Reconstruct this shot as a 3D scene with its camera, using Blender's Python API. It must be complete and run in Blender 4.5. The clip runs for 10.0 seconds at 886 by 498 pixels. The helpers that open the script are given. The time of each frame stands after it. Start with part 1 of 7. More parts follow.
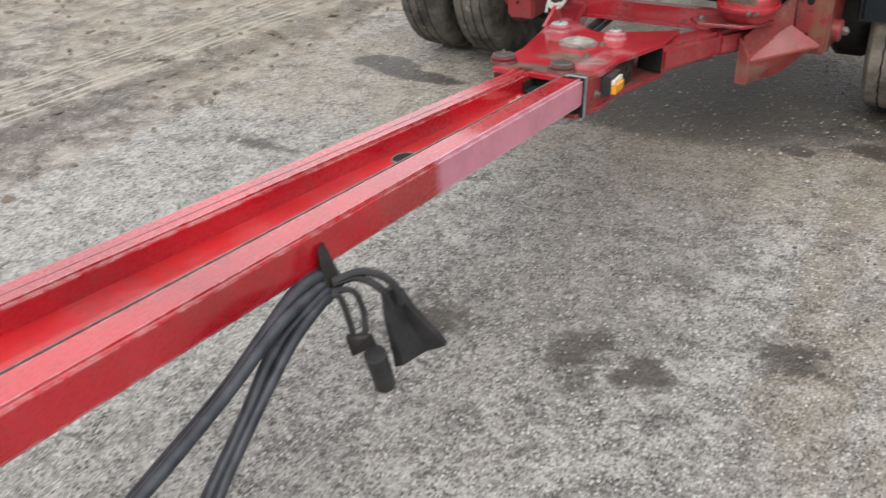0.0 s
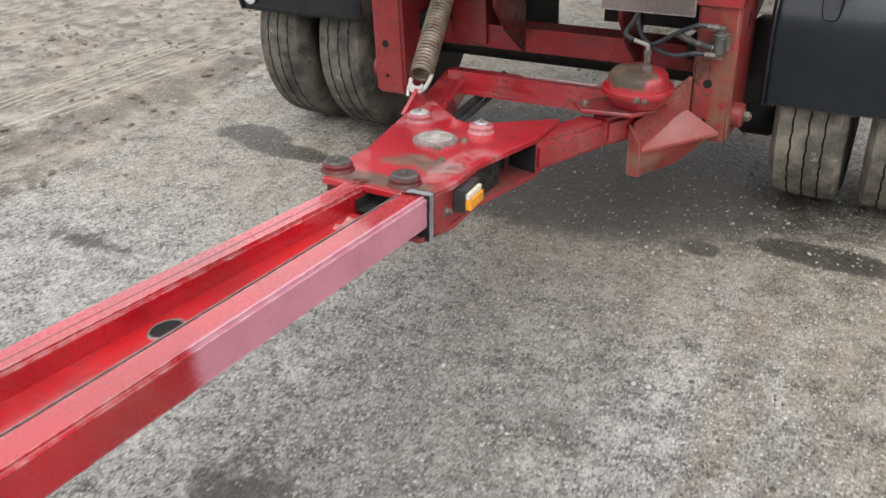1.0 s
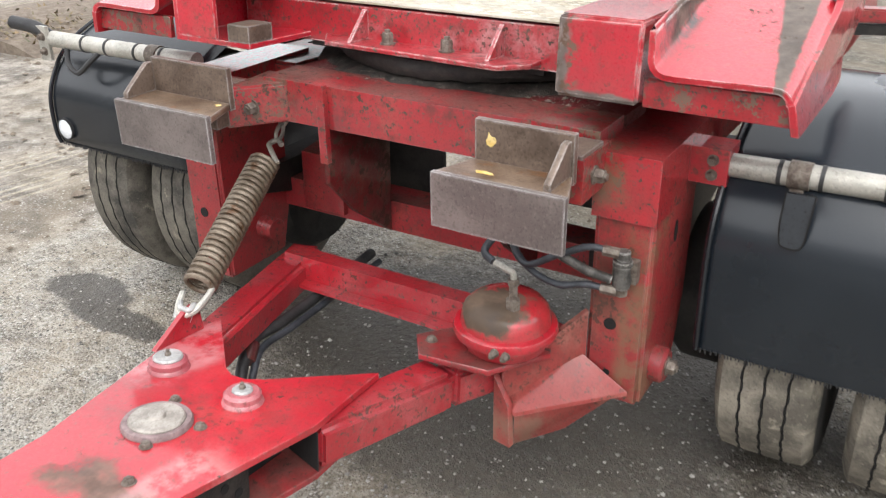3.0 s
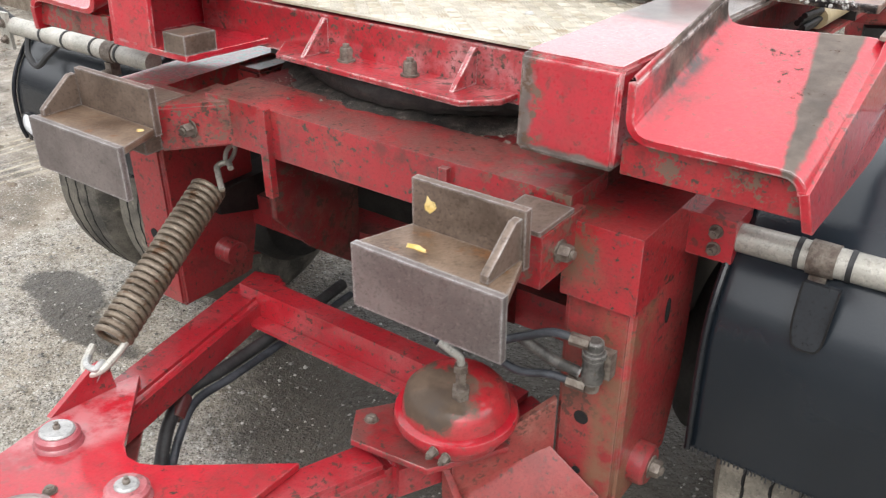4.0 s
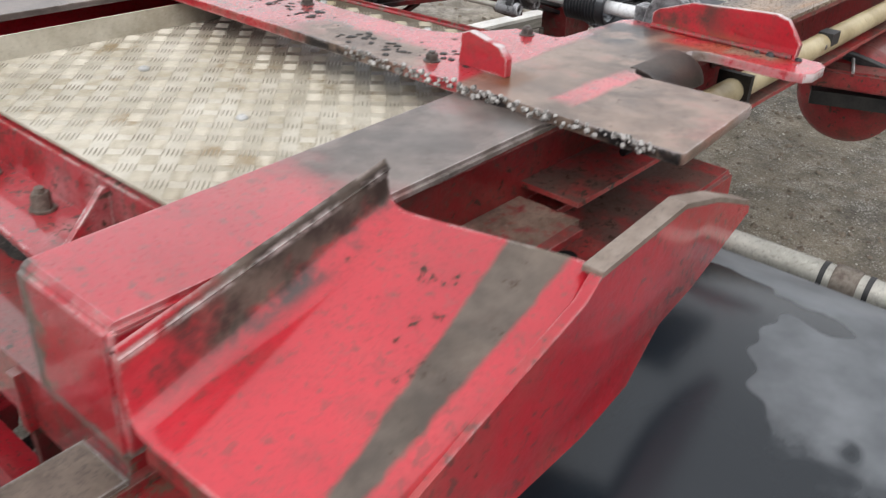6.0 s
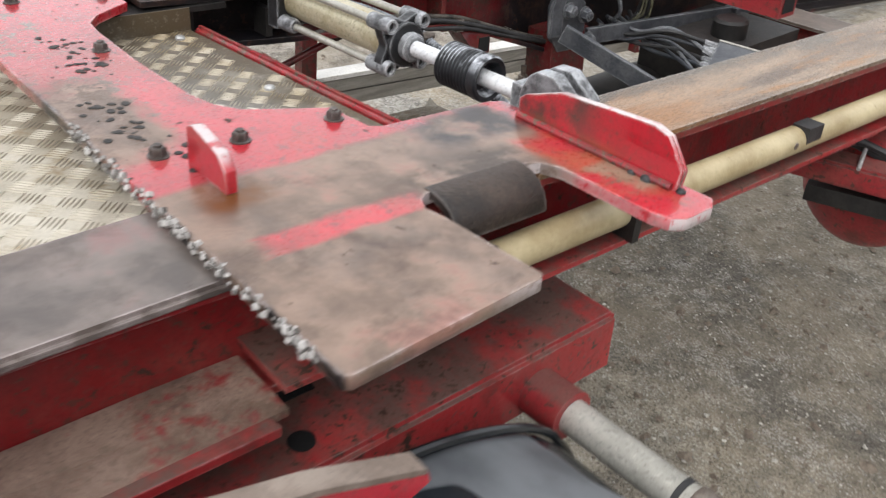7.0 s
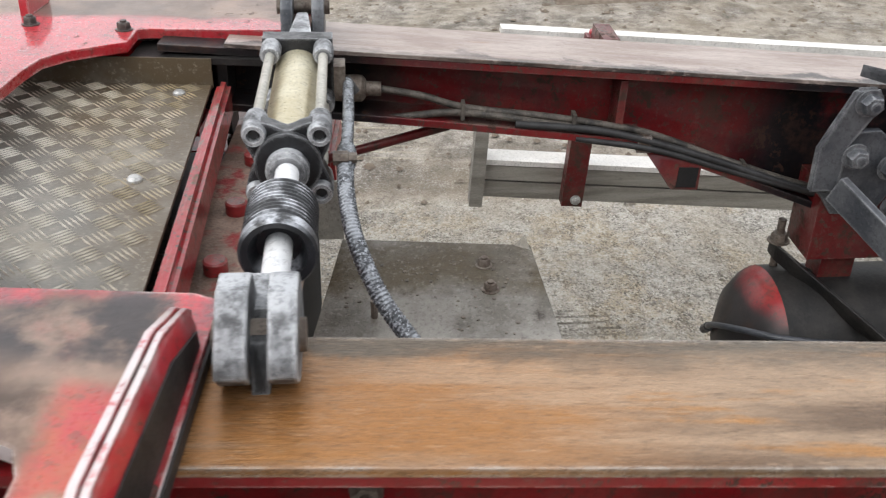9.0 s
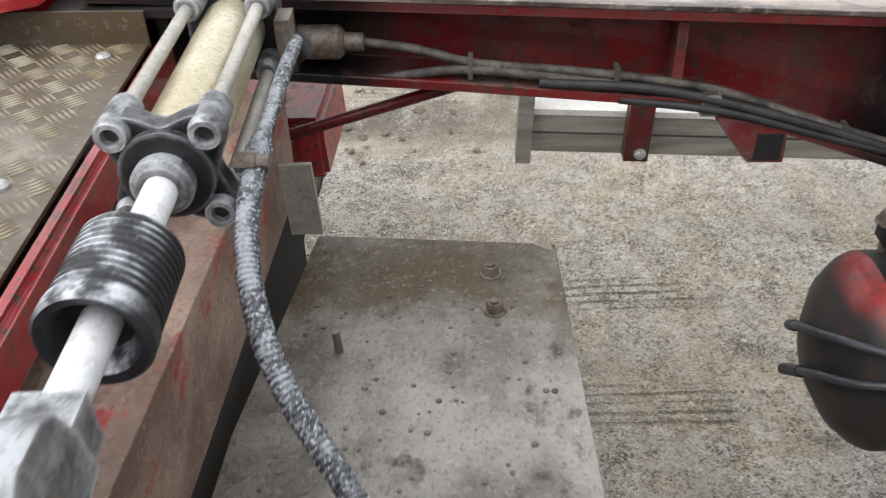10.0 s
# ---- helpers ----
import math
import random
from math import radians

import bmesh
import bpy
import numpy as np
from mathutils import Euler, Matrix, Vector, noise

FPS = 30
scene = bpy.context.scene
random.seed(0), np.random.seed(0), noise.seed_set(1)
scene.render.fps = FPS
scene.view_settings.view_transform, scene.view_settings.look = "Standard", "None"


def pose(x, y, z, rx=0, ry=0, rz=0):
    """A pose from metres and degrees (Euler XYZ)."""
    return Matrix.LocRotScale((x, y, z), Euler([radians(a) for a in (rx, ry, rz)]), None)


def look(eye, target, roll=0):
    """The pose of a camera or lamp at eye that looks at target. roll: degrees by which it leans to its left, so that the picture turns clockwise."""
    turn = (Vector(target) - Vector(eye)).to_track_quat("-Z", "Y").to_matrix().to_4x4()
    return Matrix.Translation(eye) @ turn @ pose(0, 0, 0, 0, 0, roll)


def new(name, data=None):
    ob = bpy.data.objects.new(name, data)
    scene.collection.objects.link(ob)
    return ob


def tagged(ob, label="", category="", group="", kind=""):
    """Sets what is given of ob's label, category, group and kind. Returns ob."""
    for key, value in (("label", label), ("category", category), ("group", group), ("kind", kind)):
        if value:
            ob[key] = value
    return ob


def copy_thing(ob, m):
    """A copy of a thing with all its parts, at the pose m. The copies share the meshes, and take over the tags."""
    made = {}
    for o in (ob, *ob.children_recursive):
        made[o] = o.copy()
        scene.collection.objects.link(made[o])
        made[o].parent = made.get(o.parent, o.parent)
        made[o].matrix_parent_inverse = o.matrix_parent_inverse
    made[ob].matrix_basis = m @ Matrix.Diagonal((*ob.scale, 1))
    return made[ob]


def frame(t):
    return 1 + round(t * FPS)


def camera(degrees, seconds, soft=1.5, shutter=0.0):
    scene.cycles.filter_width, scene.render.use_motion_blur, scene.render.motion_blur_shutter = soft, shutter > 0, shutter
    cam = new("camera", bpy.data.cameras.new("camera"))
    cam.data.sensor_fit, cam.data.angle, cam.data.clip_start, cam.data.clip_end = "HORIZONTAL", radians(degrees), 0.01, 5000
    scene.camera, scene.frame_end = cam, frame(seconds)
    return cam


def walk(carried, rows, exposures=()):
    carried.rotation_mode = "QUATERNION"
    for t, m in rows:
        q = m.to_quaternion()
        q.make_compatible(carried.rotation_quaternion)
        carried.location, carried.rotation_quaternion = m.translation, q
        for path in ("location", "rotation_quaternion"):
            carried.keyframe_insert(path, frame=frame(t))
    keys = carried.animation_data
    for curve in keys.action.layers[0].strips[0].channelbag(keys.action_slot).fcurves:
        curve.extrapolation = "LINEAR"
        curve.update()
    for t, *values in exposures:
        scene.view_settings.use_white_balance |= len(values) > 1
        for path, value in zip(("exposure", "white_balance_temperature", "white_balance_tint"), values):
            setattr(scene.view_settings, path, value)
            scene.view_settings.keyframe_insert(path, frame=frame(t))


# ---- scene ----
cam = camera(54.4, 10.0, soft=1.2, shutter=0.3)

PATH = [
    (0, (1.094, -3.121, 1.408), (0.139, -1.707, 0.364), -3.8),
    (0.5, (1.072, -2.85, 1.419), (0.214, -1.363, 0.392), -3.2),
    (1, (1.061, -2.526, 1.41), (0.206, -1.018, 0.411), -2.5),
    (1.5, (1.026, -2.23, 1.402), (0.172, -0.699, 0.439), -2.3),
    (2, (0.993, -1.918, 1.414), (0.197, -0.339, 0.48), -2.3),
    (2.5, (1.032, -1.663, 1.402), (0.218, -0.075, 0.499), -1.1),
    (2.7, (1.056, -1.577, 1.412), (0.191, -0.009, 0.522), -0.9),
    (3.8, (1.035, -1.125, 1.458), (0.002, 0.309, 0.523), -0.1),
    (4, (1.038, -1.056, 1.468), (0.001, 0.356, 0.503), -0.2),
    (4.5, (1.094, -0.893, 1.484), (0.032, 0.488, 0.501), 0.4),
    (5, (1.163, -0.716, 1.513), (0.066, 0.635, 0.528), 1.4),
    (5.5, (1.146, -0.518, 1.518), (0.037, 0.804, 0.506), 0.8),
    (6, (1.144, -0.288, 1.554), (0.041, 1.009, 0.504), 0.9),
    (6.2, (1.172, -0.184, 1.569), (0.057, 1.097, 0.513), 1.2),
    (7.3, (1.183, 0.522, 1.562), (-0.182, 1.499, 0.474), 1.2),
    (7.5, (1.163, 0.643, 1.567), (-0.28, 1.508, 0.485), -0.0),
    (8, (1.144, 0.931, 1.53), (-0.487, 1.438, 0.49), -1.7),
    (8.5, (1.106, 1.152, 1.521), (-0.605, 1.341, 0.503), -2.2),
    (9, (0.976, 1.285, 1.48), (-0.743, 1.337, 0.458), -0.8),
    (9.5, (0.874, 1.372, 1.443), (-0.824, 1.306, 0.388), -1.5),
    (10, (0.682, 1.398, 1.402), (-0.944, 1.246, 0.247), -5.1),
]
EXPOSURE = [(0, 1.08), (1.0, 1.16), (1.5, 1.22), (2.0, 1.36), (2.6, 1.56), (4, 1.46), (5, 1.34), (5.5, 1.12), (6.0, 0.86), (7.3, 1.1), (8.5, 1.06), (10, 1.26)]
walk(cam, [(t, look(eye, target, roll)) for t, eye, target, roll in PATH], EXPOSURE)

# ---- light ----
world = bpy.data.worlds.new("overcast_sky")
scene.world = world
world.use_nodes = True
wn, wl = world.node_tree.nodes, world.node_tree.links
sky = wn.new("ShaderNodeTexSky")
sky.sky_type, sky.sun_disc = "NISHITA", False
sky.sun_elevation, sky.sun_rotation = radians(52), radians(150)
sky.dust_density, sky.air_density, sky.ozone_density = 5.0, 1.0, 1.0
grey = wn.new("ShaderNodeHueSaturation")
grey.inputs["Saturation"].default_value = 0.18
wl.new(sky.outputs[0], grey.inputs["Color"])
wl.new(grey.outputs[0], wn["Background"].inputs["Color"])
wn["Background"].inputs["Strength"].default_value = 0.06
sun = new("sun", bpy.data.lights.new("sun", "SUN"))
sun.data.energy, sun.data.angle, sun.data.color = 1.5, radians(152), (0.972, 0.985, 1.02)
sun.matrix_world = look((-0.4, 0.4, 4.0), (0, 0, 0))


# ---- mesh helpers ----
def box(bm, x0, x1, y0, y1, z0, z1):
    v = [bm.verts.new(p) for p in ((x0, y0, z0), (x1, y0, z0), (x1, y1, z0), (x0, y1, z0), (x0, y0, z1), (x1, y0, z1), (x1, y1, z1), (x0, y1, z1))]
    for f in ((3, 2, 1, 0), (4, 5, 6, 7), (0, 1, 5, 4), (1, 2, 6, 5), (2, 3, 7, 6), (3, 0, 4, 7)):
        bm.faces.new([v[i] for i in f])
    return bm


def prism(bm, pts, axis, a, b):
    """A polygon in the two other axes, drawn out from a to b along the axis."""
    def at(p, q):
        return {"x": (q, p[0], p[1]), "y": (p[0], q, p[1]), "z": (p[0], p[1], q)}[axis]
    lo, hi = [bm.verts.new(at(p, a)) for p in pts], [bm.verts.new(at(p, b)) for p in pts]
    n = len(pts)
    bm.faces.new(lo[::-1]), bm.faces.new(hi)
    for i in range(n):
        bm.faces.new((lo[i], lo[(i + 1) % n], hi[(i + 1) % n], hi[i]))
    bmesh.ops.recalc_face_normals(bm, faces=bm.faces)
    return bm


def hull(bm, pts):
    got = bmesh.ops.convex_hull(bm, input=[bm.verts.new(p) for p in pts])
    bmesh.ops.delete(bm, geom=list({g for g in got["geom_interior"] + got["geom_unused"] if isinstance(g, bmesh.types.BMVert)}), context="VERTS")
    return bm


def tube(bm, pts, r, n=10, r_of=None):
    """A round bar along points."""
    pts = [Vector(p) for p in pts]
    up, rings = None, []
    for i, p in enumerate(pts):
        d = (pts[min(i + 1, len(pts) - 1)] - pts[max(i - 1, 0)]).normalized()
        if up is None:
            up = Vector((0, 0, 1)) if abs(d.z) < 0.9 else Vector((1, 0, 0))
        side = d.cross(up).normalized()
        up = side.cross(d).normalized()
        q = r if r_of is None else r_of(i / (len(pts) - 1))
        rings.append([bm.verts.new(p + q * (side * math.cos(k * math.tau / n) + up * math.sin(k * math.tau / n))) for k in range(n)])
    for u, v in zip(rings, rings[1:]):
        for k in range(n):
            bm.faces.new((u[k], u[(k + 1) % n], v[(k + 1) % n], v[k]))
    bm.faces.new(rings[0][::-1]), bm.faces.new(rings[-1])
    bmesh.ops.recalc_face_normals(bm, faces=bm.faces)
    return bm


def smooth_path(pts, steps=8):
    """Catmull-Rom through the points."""
    p = [Vector(q) for q in pts]
    p = [2 * p[0] - p[1]] + p + [2 * p[-1] - p[-2]]
    out = []
    for i in range(1, len(p) - 2):
        for s in range(steps):
            t = s / steps
            out.append(0.5 * (2 * p[i] + (p[i + 1] - p[i - 1]) * t + (2 * p[i - 1] - 5 * p[i] + 4 * p[i + 1] - p[i + 2]) * t * t
                              + (3 * p[i] - 3 * p[i + 1] + p[i + 2] - p[i - 1]) * t ** 3))
    return out + [p[-2]]


def lathe(bm, prof, m, n=24):
    """Turns (radius, height) pairs round the z axis of the pose m."""
    rings = []
    for r, h in prof:
        if r < 1e-6:
            rings.append([bm.verts.new(m @ Vector((0, 0, h)))])
        else:
            rings.append([bm.verts.new(m @ Vector((r * math.cos(k * math.tau / n), r * math.sin(k * math.tau / n), h))) for k in range(n)])
    for u, v in zip(rings, rings[1:]):
        for k in range(n):
            a, b = (u[k % len(u)], u[(k + 1) % len(u)]), (v[(k + 1) % len(v)], v[k % len(v)])
            f = list(dict.fromkeys((*a, *b)))
            if len(f) > 2:
                bm.faces.new(f)
    for ring in (rings[0], rings[-1]):
        if len(ring) > 2:
            bm.faces.new(ring)
    bmesh.ops.recalc_face_normals(bm, faces=bm.faces)
    return bm


def disc(bm, x, y, z, r, h, n=20, axis="z", bev=0.0):
    m = {"z": pose(x, y, z), "x": pose(x, y, z, 0, 90, 0), "y": pose(x, y, z, -90, 0, 0)}[axis]
    b = bev or 0.15 * min(r, abs(h))
    return lathe(bm, [(r, 0), (r, h - b), (r - b, h), (0, h)], m, n)


def hexbolt(bm, x, y, z, r, h, axis="z", turn=0.3):
    """A hexagon head on a washer, with the thread's end."""
    m = {"z": pose(x, y, z), "x": pose(x, y, z, 0, 90, 0), "y": pose(x, y, z, 90, 0, 0)}[axis] @ pose(0, 0, 0, 0, 0, math.degrees(turn))
    lathe(bm, [(r * 1.3, 0), (r * 1.3, h * 0.14), (r, h * 0.14)], m, 16)
    lathe(bm, [(r, h * 0.12), (r, h * 0.8), (r * 0.85, h), (0, h)], m, 6)
    lathe(bm, [(r * 0.5, h * 0.95), (r * 0.5, h * 1.25), (0, h * 1.28)], m, 10)
    return bm


def bevelled(bm, w, seg=2):
    if w <= 0.0045:
        w, seg = 0.3 * w, 1
    bmesh.ops.bevel(bm, geom=[e for e in bm.edges if len(e.link_faces) == 2 and e.calc_face_angle(0) > 0.5], offset=w, segments=seg, affect="EDGES", clamp_overlap=True)
    return bm


def part(name, bm, material, parent=None, label="", angle=38):
    me = bpy.data.meshes.new(name)
    bm.to_mesh(me)
    bm.free()
    me.polygons.foreach_set("use_smooth", [True] * len(me.polygons))
    me.set_sharp_from_angle(angle=radians(angle))
    me.materials.append(material)
    ob = new(name, me)
    if parent is not None:
        ob.parent = parent
    if label:
        ob["label"] = label
    return ob


def thing(name, m, label, category, group="", kind=""):
    ob = new(name)
    ob.matrix_world = m
    ob.empty_display_size = 0.05
    return tagged(ob, label, category, group, kind)


B = bmesh.new


# ---- materials ----
def mat(name):
    m = bpy.data.materials.new(name)
    m.use_nodes = True
    return m, m.node_tree.nodes, m.node_tree.links, m.node_tree.nodes["Principled BSDF"]


def noise_of(n, l, scale, detail=4.0, rough=0.55, co=None, stretch=None):
    t = n.new("ShaderNodeTexNoise")
    t.inputs["Scale"].default_value, t.inputs["Detail"].default_value, t.inputs["Roughness"].default_value = scale, detail, rough
    if co is None:
        co = n.new("ShaderNodeNewGeometry").outputs["Position"]
    if stretch:
        v = n.new("ShaderNodeVectorMath")
        v.operation = "MULTIPLY"
        v.inputs[1].default_value = stretch
        l.new(co, v.inputs[0])
        co = v.outputs[0]
    l.new(co, t.inputs["Vector"])
    return t.outputs["Fac"]


def ramp(n, l, x, lo, hi, a=0.0, b=1.0):
    r = n.new("ShaderNodeMapRange")
    r.interpolation_type = "SMOOTHSTEP"
    for k, v in zip(("From Min", "From Max", "To Min", "To Max"), (lo, hi, a, b)):
        r.inputs[k].default_value = v
    l.new(x, r.inputs["Value"])
    return r.outputs[0]


def calc(n, l, op, a, b):
    c = n.new("ShaderNodeMath")
    c.operation = op
    for s, v in zip(c.inputs, (a, b)):
        if isinstance(v, (int, float)):
            s.default_value = v
        else:
            l.new(v, s)
    return c.outputs[0]


def mixed(n, l, fac, a, b):
    m = n.new("ShaderNodeMix")
    m.data_type = "RGBA"
    for s, v in ((m.inputs["Factor"], fac), (m.inputs[6], a), (m.inputs[7], b)):
        if isinstance(v, tuple):
            s.default_value = (*v, 1)
        elif isinstance(v, (int, float)):
            s.default_value = v
        else:
            l.new(v, s)
    return m.outputs[2]


def bump(n, l, bsdf, h, strength, dist):
    b = n.new("ShaderNodeBump")
    b.inputs["Strength"].default_value, b.inputs["Distance"].default_value = strength, dist
    l.new(h, b.inputs["Height"])
    l.new(b.outputs[0], bsdf.inputs["Normal"])


def zone(n, l, axis, lo, hi, soft, wobble=0.0, size=9.0):
    """1 between lo and hi along a world axis, or a level direction (x, y), with an uneven edge."""
    g = n.new("ShaderNodeNewGeometry").outputs["Position"]
    s = n.new("ShaderNodeSeparateXYZ")
    l.new(g, s.inputs[0])
    if isinstance(axis, tuple):
        x = calc(n, l, "ADD", calc(n, l, "MULTIPLY", s.outputs[0], axis[0]), calc(n, l, "MULTIPLY", s.outputs[1], axis[1]))
    else:
        x = s.outputs["XYZ".index(axis.upper())]
    if wobble:
        w = noise_of(n, l, size, 5.0, 0.65)
        x = calc(n, l, "ADD", x, calc(n, l, "MULTIPLY", calc(n, l, "SUBTRACT", w, 0.5), wobble))
    return calc(n, l, "MULTIPLY", ramp(n, l, x, lo - soft, lo + soft), ramp(n, l, x, hi - soft, hi + soft, 1.0, 0.0))


def edges(n, l, radius=0.004, lo=0.02, hi=0.10, scale=28, least=0.0):
    """Uneven mask of the outer edges, where paint and rust rub off."""
    b = n.new("ShaderNodeBevel")
    b.samples, b.inputs["Radius"].default_value = 4, radius
    d = n.new("ShaderNodeVectorMath")
    d.operation = "DOT_PRODUCT"
    l.new(b.outputs[0], d.inputs[0])
    l.new(n.new("ShaderNodeNewGeometry").outputs["Normal"], d.inputs[1])
    e = ramp(n, l, calc(n, l, "SUBTRACT", 1.0, d.outputs["Value"]), lo, hi)
    return calc(n, l, "MULTIPLY", e, ramp(n, l, noise_of(n, l, scale, 6, 0.7), 0.42, 0.6, least, 1.0))


def upward(n, l, lo=0.35, hi=0.9):
    """1 on faces that look up, where dust settles."""
    v = n.new("ShaderNodeSeparateXYZ")
    l.new(n.new("ShaderNodeNewGeometry").outputs["Normal"], v.inputs[0])
    return ramp(n, l, v.outputs[2], lo, hi)


def painted(name, base, chip=0.63, dust=0.25, rough=0.32, zones=(), bare=(0.16, 0.125, 0.10), bare_rough=0.5, chip_col=(0.060, 0.034, 0.026), grime=0.35, bare_metal=0.3,
            dust_col=(0.22, 0.16, 0.12), coat=0.9, wear=0.22, speck=0.3, top=0.0, wear_at=0.004, patchy=1.0, scabs=(), stains=(), cap=""):
    """Worn gloss paint: mottled colour, chips to dark rust, dust, grime, rubbed edges and bare zones."""
    m, n, l, p = mat(name)
    big, mid, fine = noise_of(n, l, 3.5, 4), noise_of(n, l, 36, 10, 0.77), noise_of(n, l, 160, 3)
    col = mixed(n, l, ramp(n, l, big, 0.3, 0.7), tuple(c * 0.72 for c in base), tuple(min(1, c * 1.12) for c in base))
    col = mixed(n, l, calc(n, l, "MULTIPLY", ramp(n, l, noise_of(n, l, 7, 6, 0.62), 0.46, 0.70), grime), col, tuple(0.25 * c + 0.022 for c in base))
    dusty = calc(n, l, "MULTIPLY", ramp(n, l, noise_of(n, l, 5, 7, 0.68), 0.46, 0.72), dust)
    col = mixed(n, l, dusty, col, dust_col)
    col = mixed(n, l, calc(n, l, "MULTIPLY", ramp(n, l, noise_of(n, l, 85, 4, 0.7), 0.56, 0.66), speck), col, (0.10, 0.06, 0.05))
    if top:
        col = mixed(n, l, calc(n, l, "MULTIPLY", calc(n, l, "MULTIPLY", upward(n, l, 0.6, 0.9), top), ramp(n, l, noise_of(n, l, 9, 6, 0.68), 0.36, 0.58)), col, (0.115, 0.088, 0.072))
    # fine grain, and mud spots splashed up from the road
    col = mixed(n, l, ramp(n, l, noise_of(n, l, 210, 4, 0.7), 0.50, 0.36, 0.0, 0.30), col, tuple(c * 0.35 for c in base))
    splash = noise_of(n, l, 70, 5, 0.66)
    col = mixed(n, l, calc(n, l, "MULTIPLY", ramp(n, l, calc(n, l, "ADD", splash, calc(n, l, "MULTIPLY", noise_of(n, l, 5, 3), 0.25)), 0.722, 0.748), min(1.0, 1.7 * speck)), col, (0.066, 0.040, 0.030))
    worn = None
    for z in zones:
        f = None
        for box_side in z:
            q = zone(n, l, *box_side)
            f = q if f is None else calc(n, l, "MULTIPLY", f, q)
        worn = f if worn is None else calc(n, l, "MAXIMUM", worn, f)
    chips = ramp(n, l, calc(n, l, "ADD", mid, calc(n, l, "MULTIPLY", calc(n, l, "SUBTRACT", noise_of(n, l, 4.5, 3), 0.5), 0.3)), chip, chip + 0.04)
    rr = calc(n, l, "ADD", ramp(n, l, fine, 0.2, 0.8, rough - 0.06, rough + 0.12), calc(n, l, "MULTIPLY", big, 0.08))
    gloss = calc(n, l, "MULTIPLY", calc(n, l, "SUBTRACT", 1.0, chips), calc(n, l, "SUBTRACT", coat, calc(n, l, "MULTIPLY", dusty, coat)))
    if worn is not None:
        bcol = mixed(n, l, ramp(n, l, noise_of(n, l, 12, 6, 0.6), 0.35, 0.65), tuple(c * (0.65 if patchy else 0.92) for c in bare), tuple(c * (1.3 if patchy else 1.06) for c in bare))
        bcol = mixed(n, l, calc(n, l, "MULTIPLY", ramp(n, l, noise_of(n, l, 8, 6, 0.66), 0.48, 0.62), 0.7 * patchy), bcol, tuple(0.55 * sum(bare) / 3 + 0.004 * i for i in (0, 0, 1)))
        left = ramp(n, l, noise_of(n, l, 6, 6, 0.66), 0.56, 0.68, 1.0, 1.0 - 0.7 * patchy)
        worn = calc(n, l, "MULTIPLY", worn, left)
        col = mixed(n, l, worn, col, bcol)
        gloss = calc(n, l, "MULTIPLY", gloss, calc(n, l, "SUBTRACT", 1.0, calc(n, l, "MULTIPLY", worn, 0.8)))
        rr = calc(n, l, "ADD", calc(n, l, "MULTIPLY", rr, calc(n, l, "SUBTRACT", 1.0, worn)), calc(n, l, "MULTIPLY", worn, bare_rough))
        l.new(calc(n, l, "MULTIPLY", worn, bare_metal), p.inputs["Metallic"])
    col = mixed(n, l, calc(n, l, "MULTIPLY", ramp(n, l, noise_of(n, l, 11, 8, 0.74), 0.50, 0.66), grime), col, (0.055, 0.030, 0.022))
    col = mixed(n, l, chips, col, chip_col)
    for z in scabs:
        f = ramp(n, l, noise_of(n, l, 34, 9, 0.76), 0.515, 0.555)
        for box_side in z:
            f = calc(n, l, "MULTIPLY", f, zone(n, l, *box_side))
        col = mixed(n, l, f, col, (0.135, 0.085, 0.060))
    for z, tone, weight in stains:
        f = calc(n, l, "MULTIPLY", ramp(n, l, noise_of(n, l, 13, 6, 0.66), 0.40, 0.60), weight)
        for box_side in z:
            f = calc(n, l, "MULTIPLY", f, zone(n, l, *box_side))
        col = mixed(n, l, f, col, tone)
    if cap:
        v = n.new("ShaderNodeSeparateXYZ")
        l.new(n.new("ShaderNodeNewGeometry").outputs["Normal"], v.inputs[0])
        up = calc(n, l, "ABSOLUTE", v.outputs[2], 0)
        f = ramp(n, l, up, 0.55, 0.8) if cap == "up" else calc(n, l, "MULTIPLY", ramp(n, l, up, 0.3, 0.6, 1.0, 0.0), ramp(n, l, v.outputs[1], -0.9, -0.6, 0.3, 1.0))
        if cap == "side":
            f = calc(n, l, "MULTIPLY", f, calc(n, l, "MULTIPLY", zone(n, l, "x", 0.53, 2, 0.01), zone(n, l, "y", 0.80, 2, 0.05)))
        col = mixed(n, l, calc(n, l, "MULTIPLY", f, ramp(n, l, noise_of(n, l, 62, 7, 0.74), 0.36, 0.50, 0.10, 0.95)), col, (0.60, 0.53, 0.53))
    if wear:
        col = mixed(n, l, calc(n, l, "MULTIPLY", edges(n, l, wear_at), wear), col, (0.64, 0.56, 0.54))
    rr = calc(n, l, "ADD", rr, calc(n, l, "MULTIPLY", chips, 0.4))
    l.new(col, p.inputs["Base Color"])
    l.new(rr, p.inputs["Roughness"])
    l.new(gloss, p.inputs["Coat Weight"])
    p.inputs["Coat Roughness"].default_value = 0.09
    p.inputs["Coat IOR"].default_value = 1.6
    p.inputs["Specular IOR Level"].default_value = 0.25
    h = calc(n, l, "ADD", calc(n, l, "MULTIPLY", mid, 0.6), calc(n, l, "MULTIPLY", fine, 0.25))
    bump(n, l, p, h, 0.3, 0.004)
    return m


